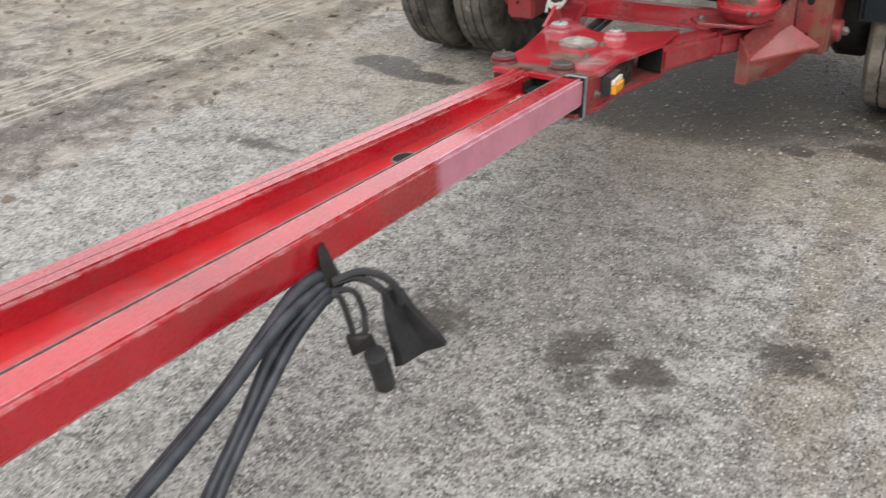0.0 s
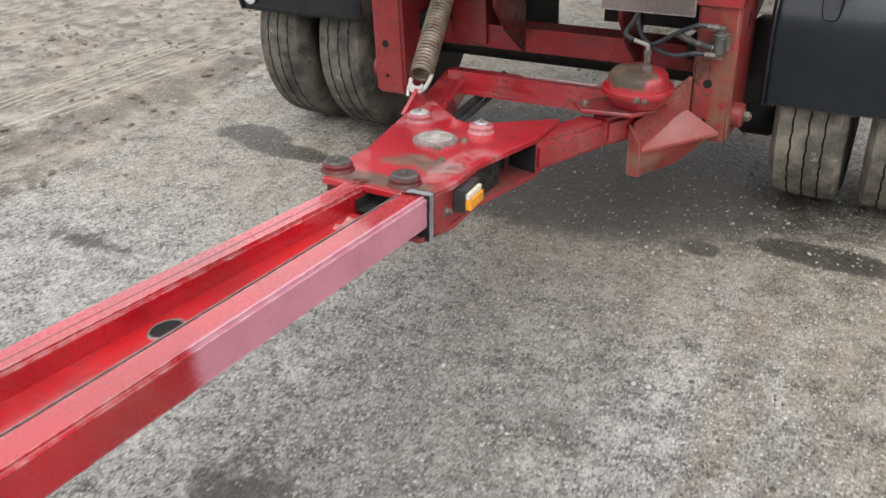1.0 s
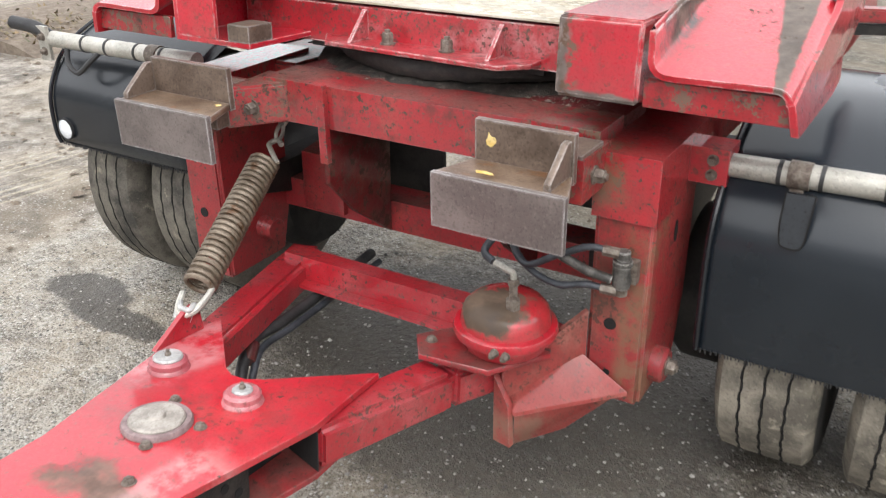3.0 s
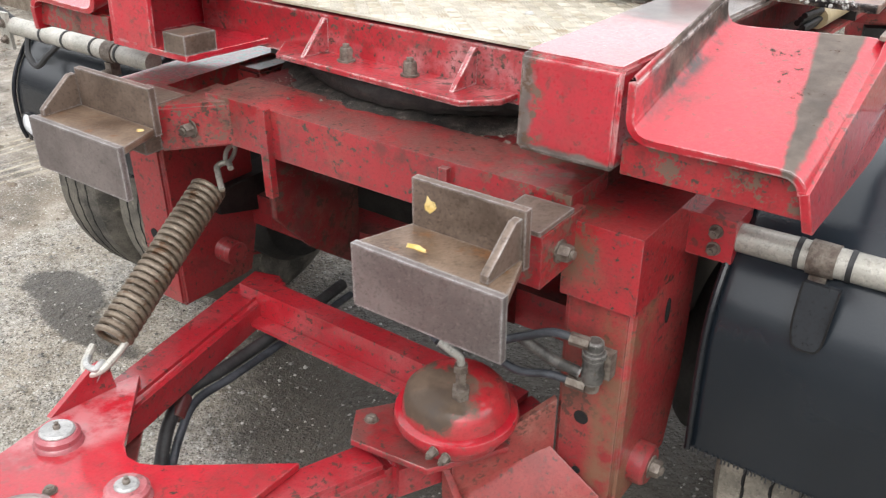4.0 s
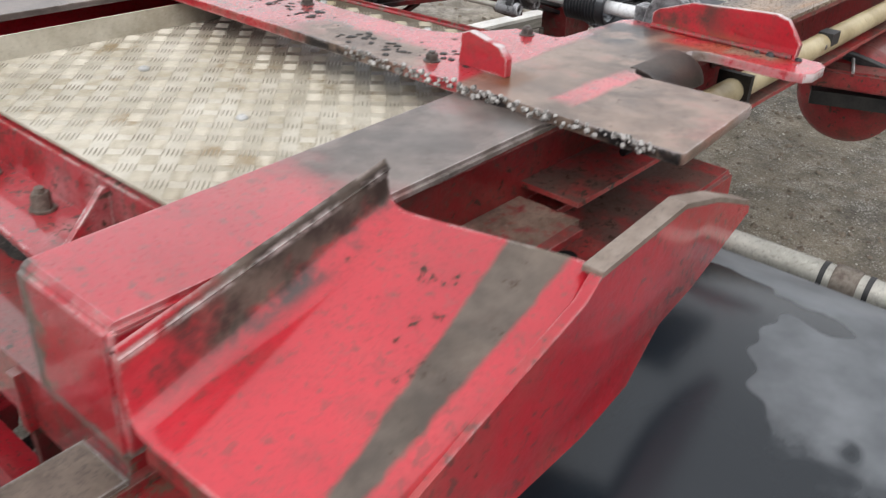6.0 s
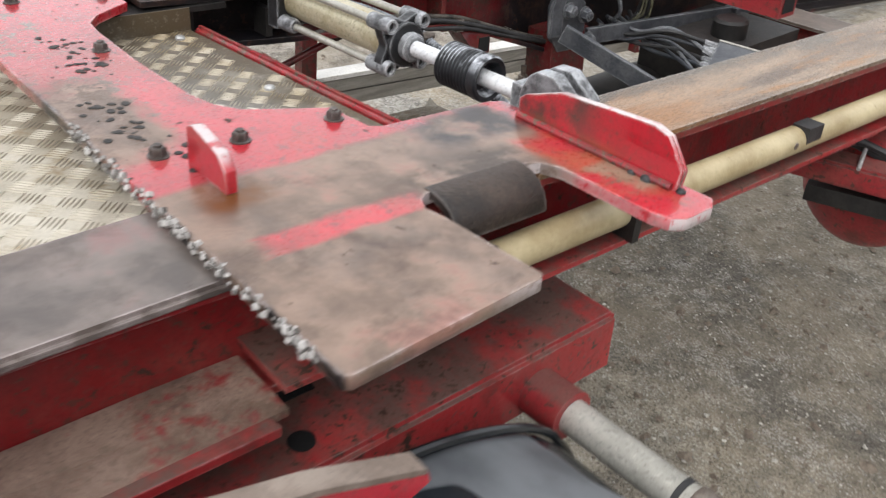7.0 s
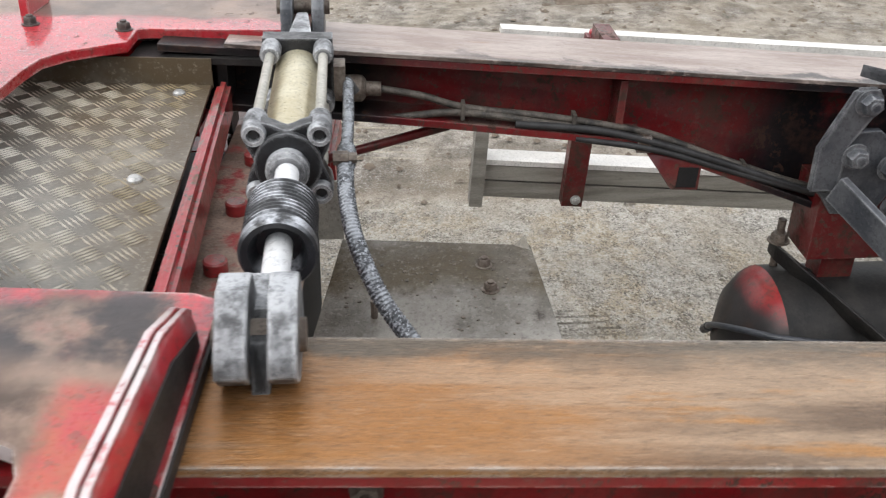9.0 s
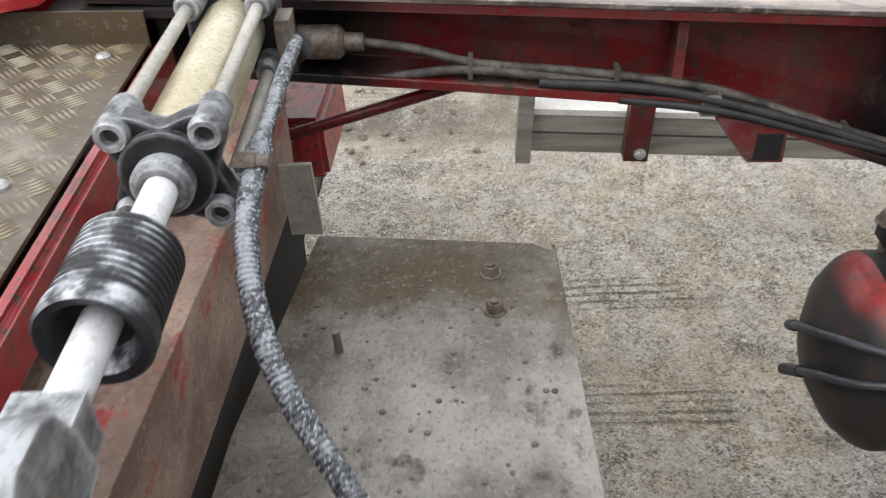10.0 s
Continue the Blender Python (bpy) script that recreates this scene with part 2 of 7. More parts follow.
def plain(name, a, b, rough=0.6, metal=0.0, scale=14.0, bumped=0.2, spots=None, spot_at=0.62, stretch=None, fine_scale=220, rim=None, dust=None, darker=(), grain=0.4):
    """Two-tone mottled surface with fine relief and stains."""
    m, n, l, p = mat(name)
    x, y = noise_of(n, l, scale, 6, 0.62, stretch=stretch), noise_of(n, l, fine_scale, 3, 0.6, stretch=stretch)
    col = mixed(n, l, ramp(n, l, x, 0.33, 0.67), a, b)
    if spots:
        col = mixed(n, l, ramp(n, l, noise_of(n, l, scale * 1.7, 7, 0.66, stretch=stretch), spot_at, spot_at + 0.12), col, spots)
    for axis, lo, hi, soft, tone in darker:
        col = mixed(n, l, calc(n, l, "MULTIPLY", zone(n, l, axis, lo, hi, soft, 0.15), ramp(n, l, noise_of(n, l, scale * 0.9, 5, 0.65, stretch=stretch), 0.35, 0.6, 0.35, 0.95)), col, tone)
    if dust:
        col = mixed(n, l, calc(n, l, "MULTIPLY", upward(n, l), ramp(n, l, noise_of(n, l, 40, 5, 0.65), 0.40, 0.62)), col, dust)
    if rim:
        col = mixed(n, l, calc(n, l, "MULTIPLY", edges(n, l, 0.007, least=0.35), 0.95), col, rim)
    col = mixed(n, l, ramp(n, l, noise_of(n, l, fine_scale * 0.8, 4, 0.72, stretch=stretch), 0.50, 0.34, 0.0, grain), col, tuple(c * 0.3 for c in a))
    col = mixed(n, l, ramp(n, l, noise_of(n, l, fine_scale * 0.55, 4, 0.72, stretch=stretch), 0.54, 0.68, 0.0, grain * 0.8), col, tuple(min(0.9, c * 1.35) for c in b))
    l.new(col, p.inputs["Base Color"])
    l.new(calc(n, l, "ADD", rough - 0.08, calc(n, l, "MULTIPLY", y, 0.16)), p.inputs["Roughness"])
    p.inputs["Metallic"].default_value = metal
    bump(n, l, p, calc(n, l, "ADD", calc(n, l, "MULTIPLY", x, 0.5), y), bumped, 0.003)
    return m


RED = (0.49, 0.012, 0.026)
red = painted("red_paint", RED, chip=0.66, dust=0.3, speck=0.4)
red_floor = painted("rubbed_floor_paint", (0.50, 0.006, 0.010), chip=0.66, dust=0.45, rough=0.3, grime=0.2, coat=0.5, speck=0.2, dust_col=(0.52, 0.13, 0.14), wear=0.0)
red_top = painted("junction_plate_paint", RED, chip=0.62, dust=0.2, speck=0.3, grime=0.3, zones=[[("x", -0.02, 0.17, 0.02, 0.22), ("y", -0.91, -0.83, 0.02, 0.18)], [("x", -0.14, 0.18, 0.02, 0.1), ("y", -1.05, -0.985, 0.01, 0.08)]], patchy=0.3,
                  bare=(0.17, 0.095, 0.07), bare_rough=0.5, bare_metal=0.0,
                  stains=[([("x", 0.12, 0.26, 0.02, 0.08), ("y", -0.98, -0.70, 0.04, 0.1)], (0.50, 0.30, 0.29), 0.6), ([("x", -0.25, -0.06, 0.02, 0.08), ("y", -0.62, -0.36, 0.04, 0.1)], (0.55, 0.26, 0.27), 0.6)])
# the pale pink zone paints a sky reflection on the right rail's side
red_bar = painted("red_bar_paint_and_sheen", (0.47, 0.005, 0.015), chip=0.76, dust=0.10, rough=0.22, grime=0.12, coat=1.0, speck=0.10, wear=0.5, wear_at=0.006,
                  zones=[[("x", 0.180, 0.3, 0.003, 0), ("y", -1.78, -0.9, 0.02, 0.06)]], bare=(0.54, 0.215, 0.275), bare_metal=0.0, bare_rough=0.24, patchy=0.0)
red_dull = painted("faded_red_paint", (0.36, 0.030, 0.036), chip=0.66, dust=0.55, rough=0.45, grime=0.5, coat=0.45, speck=0.5, dust_col=(0.24, 0.10, 0.075), top=0.6, wear=0.10, chip_col=(0.07, 0.045, 0.035))
red_scab = painted("scabby_red_paint", (0.375, 0.019, 0.027), chip=0.605, dust=0.45, rough=0.36, grime=0.6, dust_col=(0.20, 0.125, 0.095), speck=0.7, coat=1.0, top=0.62, wear=0.15, chip_col=(0.075, 0.046, 0.034), scabs=[[("z", 0.80, 1.2, 0.02, 0.1), ("x", -0.6, -0.22, 0.05, 0.3)], [("z", 0.75, 1.2, 0.02, 0.1), ("x", 0.36, 0.70, 0.05, 0.2)]])
mud_red = painted("mud_caked_paint", (0.46, 0.02, 0.028), chip=0.66, dust=0.4, rough=0.4, wear=0.0, zones=[[("y", -0.30, -0.105, 0.012, 0.14, 20.0), ("x", 0.30, 0.432, 0.01, 0.12, 20.0), ("z", 0.556, 0.70, 0.006, 0.06, 20.0)]], bare=(0.115, 0.080, 0.056), bare_rough=0.85, bare_metal=0.0, patchy=0.6, coat=1.0)
red_fin = painted("scraped_fin_paint", RED, chip=0.66, dust=0.3, grime=0.3, wear=1.0, wear_at=0.005, cap="up",
                  stains=[([("x", 0.42, 0.56, 0.03, 0.08), ("y", 1.0, 1.2, 0.01, 0.0)], (0.055, 0.035, 0.028), 0.85), ([("x", 0.46, 0.62, 0.03, 0.08), ("y", 1.0, 1.2, 0.01, 0.0), ("z", 0.9, 1.105, 0.01, 0.02)], (0.22, 0.09, 0.04), 0.6)])
red_mud = painted("dirt_covered_paint", (0.40, 0.030, 0.034), chip=0.63, dust=0.55, rough=0.45, grime=0.4, coat=0.4, speck=0.6, dust_col=(0.25, 0.14, 0.11), top=0.9)
caked = plain("mud_caked_steel", (0.13, 0.085, 0.062), (0.33, 0.235, 0.185), rough=0.6, scale=9, bumped=0.7, spots=(0.27, 0.022, 0.022), spot_at=0.53)
red_tray = painted("tray_paint", (0.53, 0.016, 0.031), chip=0.615, dust=0.12, rough=0.36, grime=0.25, speck=0.25,
                   zones=[[((1.0, 0.19), 0.793, 9, 0.004, 0.016, 22.0), ((1.0, 0.05), 0.5, 0.818, 0.004, 0.02, 22.0)], [("x", 0.5, 0.6125, 0.003, 0.016, 22.0), ("y", 0.03, 2, 0.03, 0.12, 14.0)]], bare=(0.118, 0.092, 0.074), bare_metal=0.0, bare_rough=0.6, coat=1.0, patchy=0.15,
                   stains=[([((1.0, -0.09), 0.4, 0.618, 0.012, 0.03, 16.0), ("y", -0.03, 2, 0.05, 0.06), ("x", 0.6062, 0.7, 0.0012, 0.0)], (0.030, 0.022, 0.018), 0.95)], wear=0.6, wear_at=0.006)
red_plate = painted("cross_plate_paint", (0.52, 0.017, 0.032), chip=0.64, dust=0.35, rough=0.24, grime=0.45, dust_col=(0.26, 0.19, 0.14),
                    zones=[[("x", 0.405, 0.537, 0.008, 0.035), ("y", 0.3, 1.01, 0.03, 0.12)], [("x", 0.572, 1.2, 0.006, 0.03), ("y", 0.3, 0.87, 0.03, 0.05)], [("x", 0.38, 0.50, 0.02, 0.05), ("y", 0.98, 1.085, 0.015, 0.05)], [("x", 0.40, 0.61, 0.01, 0.04), ("y", 0.842, 1.035, 0.012, 0.05)],
                           [("x", -1.2, -0.40, 0.02, 0.1)], [("x", 0.05, 0.3, 0.05, 0.2), ("y", 0.5, 0.7, 0.02, 0.1)], [("x", 0.42, 1.2, 0.01, 0.04), ("y", 0.3, 0.655, 0.02, 0.05)]],
                    bare=(0.245, 0.172, 0.132), bare_rough=0.30, bare_metal=0.30, wear=0.6, wear_at=0.007, cap="side", patchy=0.3,
                    scabs=[[("x", 0.02, 0.30, 0.03, 0.1), ("y", 0.60, 0.72, 0.02, 0.08)], [("x", -0.32, -0.08, 0.03, 0.1), ("y", 0.60, 0.70, 0.02, 0.08)], [("x", 0.60, 0.68, 0.01, 0.03), ("y", 1.05, 1.11, 0.01, 0.03)]],
                    stains=[([("x", 0.50, 0.74, 0.03, 0.1), ("y", 1.03, 1.10, 0.015, 0.03)], (0.42, 0.15, 0.05), 0.45), ([("x", 0.40, 0.47, 0.015, 0.04), ("y", 0.64, 0.72, 0.015, 0.04)], (0.16, 0.06, 0.015), 0.9),
                            ([("x", 0.36, 0.47, 0.02, 0.05), ("y", 0.95, 1.2, 0.03, 0.08)], (0.045, 0.042, 0.045), 0.9), ([("x", 0.50, 0.64, 0.018, 0.04), ("y", 0.845, 1.02, 0.02, 0.04)], (0.07, 0.05, 0.038), 0.95),
                            ([("x", 0.03, 0.77, 0.02, 0), ("y", 0.590, 0.6065, 0.003, 0.008, 30.0)], (0.016, 0.014, 0.014), 1.0), ([("x", 0.60, 0.68, 0.01, 0.03), ("y", 1.05, 1.10, 0.01, 0.02)], (0.30, 0.24, 0.17), 0.8)])
red_chan = painted("channel_paint", (0.50, 0.015, 0.032), chip=0.68, dust=0.25, rough=0.26, zones=[[("y", 0.28, 3, 0.06, 0.2), ("z", 1.06, 1.3, 0.005, 0)], [("x", 0.40, 0.452, 0.006, 0.05, 20.0), ("y", -0.2, -0.03, 0.004, 0)], [("x", 0.40, 0.62, 0.006, 0), ("y", -0.2, -0.03, 0.004, 0), ("z", 0.9, 1.004, 0.004, 0.03, 20.0)]],
                   bare=(0.17, 0.14, 0.125), bare_rough=0.30, coat=1.0, patchy=0.25, wear=0.5, wear_at=0.006, scabs=[[("x", 0.40, 0.47, 0.01, 0.06), ("y", -0.2, -0.03, 0.004, 0.0)]])
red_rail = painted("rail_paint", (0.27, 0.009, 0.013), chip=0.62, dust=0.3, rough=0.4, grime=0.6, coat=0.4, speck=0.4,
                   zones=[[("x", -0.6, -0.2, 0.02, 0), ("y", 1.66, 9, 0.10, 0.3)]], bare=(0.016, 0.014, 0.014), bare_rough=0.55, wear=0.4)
# darker red than the rails, near-black before y 1.24 and beyond 1.84
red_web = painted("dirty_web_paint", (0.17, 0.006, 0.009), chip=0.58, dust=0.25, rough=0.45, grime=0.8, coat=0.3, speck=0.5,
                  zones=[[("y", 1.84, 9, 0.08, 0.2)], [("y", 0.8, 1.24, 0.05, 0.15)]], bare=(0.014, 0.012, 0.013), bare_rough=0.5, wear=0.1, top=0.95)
# darker copy of the red for webs, recessed beams and bosses
red_dark = painted("darker_red_paint", (0.13, 0.007, 0.009), chip=0.55, dust=0.35, rough=0.45, grime=0.8, coat=0.3, wear=0.1, speck=0.5)
# red only along the upper and outer rim, near-black elsewhere
tank_end = painted("tank_end_paint", (0.33, 0.014, 0.018), chip=0.64, dust=0.3, rough=0.4, grime=0.5, coat=0.3, wear=0.0,
                   zones=[[("z", 0.1, 0.612, 0.02, 0.05), ("x", -0.435, 0.2, 0.02, 0.04)]], bare=(0.024, 0.022, 0.022), bare_rough=0.5, bare_metal=0.0, patchy=0.5)
rust_top = plain("rubbed_rusty_steel", (0.13, 0.082, 0.05), (0.38, 0.265, 0.175), rough=0.28, metal=0.4, scale=8, bumped=0.22, spots=(0.34, 0.165, 0.055), spot_at=0.52, stretch=(3.2, 0.35, 1), rim=(0.42, 0.38, 0.34), darker=[("y", 0.9, 1.42, 0.15, (0.30, 0.13, 0.035)), ("x", 0.40, 0.452, 0.012, (0.095, 0.08, 0.06))])
tan_top = plain("rubbed_steel_flange", (0.24, 0.175, 0.145), (0.40, 0.335, 0.30), rough=0.34, metal=0.1, scale=14, bumped=0.1, spots=(0.30, 0.19, 0.13), spot_at=0.62, stretch=(2.4, 0.35, 1), darker=[("x", -0.322, -0.29, 0.006, (0.016, 0.015, 0.015))])
brown_steel = plain("brown_bare_steel", (0.095, 0.068, 0.051), (0.19, 0.142, 0.112), rough=0.46, metal=0.3, scale=11, spots=(0.16, 0.10, 0.065), spot_at=0.60, rim=(0.44, 0.42, 0.41))
flap_steel = plain("dark_brown_flap_steel", (0.018, 0.013, 0.010), (0.068, 0.045, 0.033), rough=0.4, metal=0.2, scale=9, bumped=0.4, spots=(0.02, 0.018, 0.018), spot_at=0.56, rim=(0.14, 0.12, 0.11))
dark_steel = plain("dark_greased_steel", (0.010, 0.010, 0.010), (0.032, 0.029, 0.027), rough=0.55, metal=0.3, scale=16)
lever_steel = plain("grey_painted_lever", (0.05, 0.055, 0.065), (0.12, 0.125, 0.135), rough=0.42, metal=0.3, scale=18, spots=(0.22, 0.22, 0.22), spot_at=0.66, rim=(0.30, 0.31, 0.32))
cast_grey = plain("dusty_cast_metal", (0.07, 0.072, 0.076), (0.26, 0.268, 0.28), rough=0.6, metal=0.2, scale=36, bumped=0.5, spots=(0.05, 0.05, 0.053), spot_at=0.55, rim=(0.62, 0.63, 0.64), dust=(0.44, 0.455, 0.475))
head_metal = plain("black_cylinder_head", (0.010, 0.011, 0.012), (0.03, 0.031, 0.034), rough=0.42, metal=0.2, scale=24, rim=(0.30, 0.31, 0.32), dust=(0.12, 0.122, 0.125))
valve_metal = plain("dirty_valve_metal", (0.030, 0.028, 0.026), (0.11, 0.104, 0.095), rough=0.6, metal=0.2, scale=40, spots=(0.07, 0.05, 0.035), spot_at=0.56, rim=(0.36, 0.35, 0.33))
galv = plain("weathered_galvanised_tube", (0.34, 0.33, 0.29), (0.52, 0.50, 0.45), rough=0.42, metal=0.35, scale=9, spots=(0.22, 0.18, 0.12), spot_at=0.66)
white_rod = plain("dusty_white_rod", (0.62, 0.63, 0.65), (0.78, 0.79, 0.80), rough=0.4, metal=0.1, scale=25)
brass_barrel = plain("yellowed_cylinder_barrel", (0.42, 0.36, 0.22), (0.62, 0.58, 0.44), rough=0.3, metal=0.35, scale=9, spots=(0.25, 0.18, 0.1), spot_at=0.66)
spring_mat = plain("rusty_spring_steel", (0.115, 0.085, 0.058), (0.25, 0.205, 0.155), rough=0.5, metal=0.3, scale=18, spots=(0.10, 0.05, 0.022), spot_at=0.55)
bolt_mat = plain("rusty_bolt_steel", (0.10, 0.075, 0.06), (0.22, 0.19, 0.16), rough=0.6, metal=0.35, scale=60)
zinc = plain("grey_zinc_cap", (0.34, 0.34, 0.33), (0.55, 0.55, 0.54), rough=0.45, metal=0.4, scale=30, spots=(0.2, 0.17, 0.13))
rubber = plain("dirty_tyre_rubber", (0.040, 0.037, 0.032), (0.155, 0.14, 0.115), rough=0.85, scale=9, bumped=0.5, spots=(0.30, 0.265, 0.205), spot_at=0.60)
pale_rubber = plain("mud_dusted_tyre_rubber", (0.105, 0.095, 0.078), (0.30, 0.27, 0.22), rough=0.85, scale=9, bumped=0.5, spots=(0.40, 0.36, 0.29), spot_at=0.58)
rubber_dark = plain("black_tyre_sidewall", (0.018, 0.018, 0.018), (0.05, 0.048, 0.046), rough=0.75, scale=9)
hose_mat = plain("dark_grey_hose", (0.018, 0.021, 0.026), (0.05, 0.055, 0.065), rough=0.45, scale=25)
black_rubber = plain("black_rubber", (0.014, 0.014, 0.015), (0.035, 0.035, 0.036), rough=0.55, scale=20)
guard_mat = plain("black_plastic_mudguard", (0.009, 0.011, 0.014), (0.018, 0.021, 0.025), rough=0.22, scale=4, bumped=0.05)
def stained_plastic():
    """Black plastic with a pale film of dried rain on its crown."""
    m, n, l, p = mat("rain_stained_plastic")
    a = noise_of(n, l, 4, 5)
    col = mixed(n, l, a, (0.006, 0.009, 0.013), (0.015, 0.020, 0.026))
    w = noise_of(n, l, 3.2, 3, 0.5)
    film = calc(n, l, "MULTIPLY", ramp(n, l, w, 0.46, 0.475), zone(n, l, "y", 0.44, 0.98, 0.05, 0.2))
    col = mixed(n, l, calc(n, l, "MULTIPLY", film, ramp(n, l, noise_of(n, l, 8, 4), 0.3, 0.7, 0.35, 0.9)), col, (0.19, 0.205, 0.22))
    l.new(col, p.inputs["Base Color"])
    l.new(calc(n, l, "ADD", 0.20, calc(n, l, "MULTIPLY", film, 0.3)), p.inputs["Roughness"])
    p.inputs["Specular IOR Level"].default_value = 0.5
    bump(n, l, p, noise_of(n, l, 220, 3), 0.08, 0.002)
    return m


stained_guard = stained_plastic()
cream = plain("stained_cream_pipe", (0.33, 0.255, 0.135), (0.54, 0.455, 0.28), rough=0.40, scale=8, spots=(0.26, 0.17, 0.075), spot_at=0.60, grain=0.12)
# darker towards the cross plate: dirt and the plate's shade, both painted in
checker = plain("worn_shaded_checker_sheet", (0.34, 0.30, 0.225), (0.57, 0.53, 0.445), rough=0.42, metal=0.0, scale=7, bumped=0.2, spots=(0.27, 0.20, 0.11), spot_at=0.55, grain=0.18, darker=[("y", 0.68, 2.0, 0.09, (0.115, 0.105, 0.088)), ("y", 0.70, 2.0, 0.10, (0.135, 0.127, 0.112)), ((-0.5, 1.0), 0.86, 2.0, 0.06, (0.085, 0.060, 0.032))])
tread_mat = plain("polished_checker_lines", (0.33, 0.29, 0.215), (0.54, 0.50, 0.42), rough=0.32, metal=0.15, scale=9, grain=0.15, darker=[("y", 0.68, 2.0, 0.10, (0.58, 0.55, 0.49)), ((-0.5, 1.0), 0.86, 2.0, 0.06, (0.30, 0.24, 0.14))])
shelf_mat = plain("wet_dirty_steel", (0.105, 0.095, 0.078), (0.285, 0.270, 0.243), rough=0.20, metal=0.15, scale=8, bumped=0.4, spots=(0.045, 0.036, 0.028), spot_at=0.57, darker=[("x", -0.3, -0.03, 0.03, (0.085, 0.066, 0.038))])
timber = plain("grey_weathered_timber", (0.20, 0.185, 0.16), (0.34, 0.32, 0.28), rough=0.75, scale=7, stretch=(6, 0.5, 6), bumped=0.3)
white_paint = plain("white_painted_edge", (0.62, 0.60, 0.56), (0.80, 0.78, 0.74), rough=0.5, scale=8, spots=(0.45, 0.42, 0.37), spot_at=0.68)
# near-black for edges, and for shade painted as sheets over holes and gaps
pitch = plain("unlit_black_hollow", (0.004, 0.004, 0.004), (0.009, 0.008, 0.008), rough=0.9, scale=20)
grime_black = plain("black_road_grime", (0.008, 0.007, 0.007), (0.028, 0.024, 0.021), rough=0.6, scale=30, bumped=0.5, spots=(0.05, 0.035, 0.026), spot_at=0.6)
greasy_bolt = plain("greasy_brown_bolt", (0.022, 0.018, 0.016), (0.075, 0.06, 0.05), rough=0.5, metal=0.2, scale=60, rim=(0.20, 0.18, 0.17))
dull_grey = plain("dull_grey_seam", (0.17, 0.115, 0.115), (0.30, 0.22, 0.215), rough=0.6, scale=40)
cap_beige = plain("dirty_beige_cap", (0.25, 0.225, 0.195), (0.42, 0.385, 0.345), rough=0.45, metal=0.15, scale=38, spots=(0.16, 0.13, 0.105), spot_at=0.6)
loom_mat = plain("mud_splashed_conduit", (0.022, 0.020, 0.018), (0.12, 0.105, 0.088), rough=0.6, scale=26, bumped=0.5, spots=(0.20, 0.175, 0.145), spot_at=0.6)
clamp_grey = plain("grey_end_clamp", (0.16, 0.165, 0.175), (0.36, 0.365, 0.38), rough=0.45, metal=0.2, scale=30, spots=(0.06, 0.06, 0.062), spot_at=0.58)
olive_wire = plain("dirty_olive_wire", (0.10, 0.095, 0.055), (0.27, 0.26, 0.17), rough=0.5, scale=40)
tan_edge = plain("bare_tan_edge", (0.17, 0.125, 0.098), (0.28, 0.225, 0.185), rough=0.5, metal=0.1, scale=16)
pin_paint = painted("chalky_pin_paint", (0.46, 0.10, 0.12), chip=0.68, dust=0.5, dust_col=(0.46, 0.36, 0.34), rough=0.4, coat=0.8)
red_leg = painted("rubbed_leg_paint", (0.42, 0.017, 0.028), chip=0.67, dust=0.45, dust_col=(0.40, 0.13, 0.13), rough=0.3, grime=0.35, speck=0.5, coat=1.0, wear=0.05)
red_post = painted("mud_washed_post_paint", (0.34, 0.032, 0.036), chip=0.68, dust=0.5, rough=0.45, grime=0.35, coat=0.45, speck=0.5, dust_col=(0.26, 0.12, 0.085), wear=0.1,
                   stains=[([("x", 0.58, 0.66, 0.02, 0.05), ("y", -0.1, 0.06, 0.02, 0.03), ("z", 0.30, 0.78, 0.03, 0.08)], (0.19, 0.10, 0.06), 0.9), ([("x", 0.45, 0.57, 0.02, 0.05), ("y", -0.1, 0.02, 0.02, 0.02), ("z", 0.55, 0.80, 0.03, 0.08)], (0.085, 0.05, 0.035), 0.7)])
red_head = painted("post_head_paint", (0.40, 0.020, 0.028), chip=0.69, dust=0.35, rough=0.34, grime=0.4, dust_col=(0.22, 0.12, 0.085), speck=0.6, coat=1.0, top=0.25, wear=0.15, chip_col=(0.11, 0.062, 0.042),
                   scabs=[[("x", 0.49, 0.565, 0.01, 0.06, 14.0), ("y", -0.1, 0.06, 0.03, 0.04), ("z", 0.80, 1.0, 0.02, 0.08, 14.0)], [("x", -0.7, -0.48, 0.02, 0.06)]],
                   stains=[([("x", 0.50, 0.57, 0.02, 0.05), ("y", -0.1, 0.03, 0.01, 0.03), ("z", 0.79, 0.95, 0.02, 0.05)], (0.15, 0.085, 0.052), 0.9)])
red_crust = painted("crusted_edge_paint", (0.36, 0.020, 0.026), chip=0.60, dust=0.7, rough=0.45, grime=0.8, coat=0.6, speck=0.9, dust_col=(0.13, 0.080, 0.058), chip_col=(0.075, 0.046, 0.034), wear=0.0,
                    scabs=[[("z", 0.5, 2.0, 0.01, 0.0)]])
red_lip = painted("dirty_lip_paint", (0.40, 0.014, 0.022), chip=0.60, dust=0.8, rough=0.38, grime=0.6, coat=0.7, speck=0.8, dust_col=(0.21, 0.145, 0.11), chip_col=(0.13, 0.09, 0.07), wear=0.12,
                  scabs=[[("y", 0.9, 1.006, 0.004, 0.02, 16.0)]])
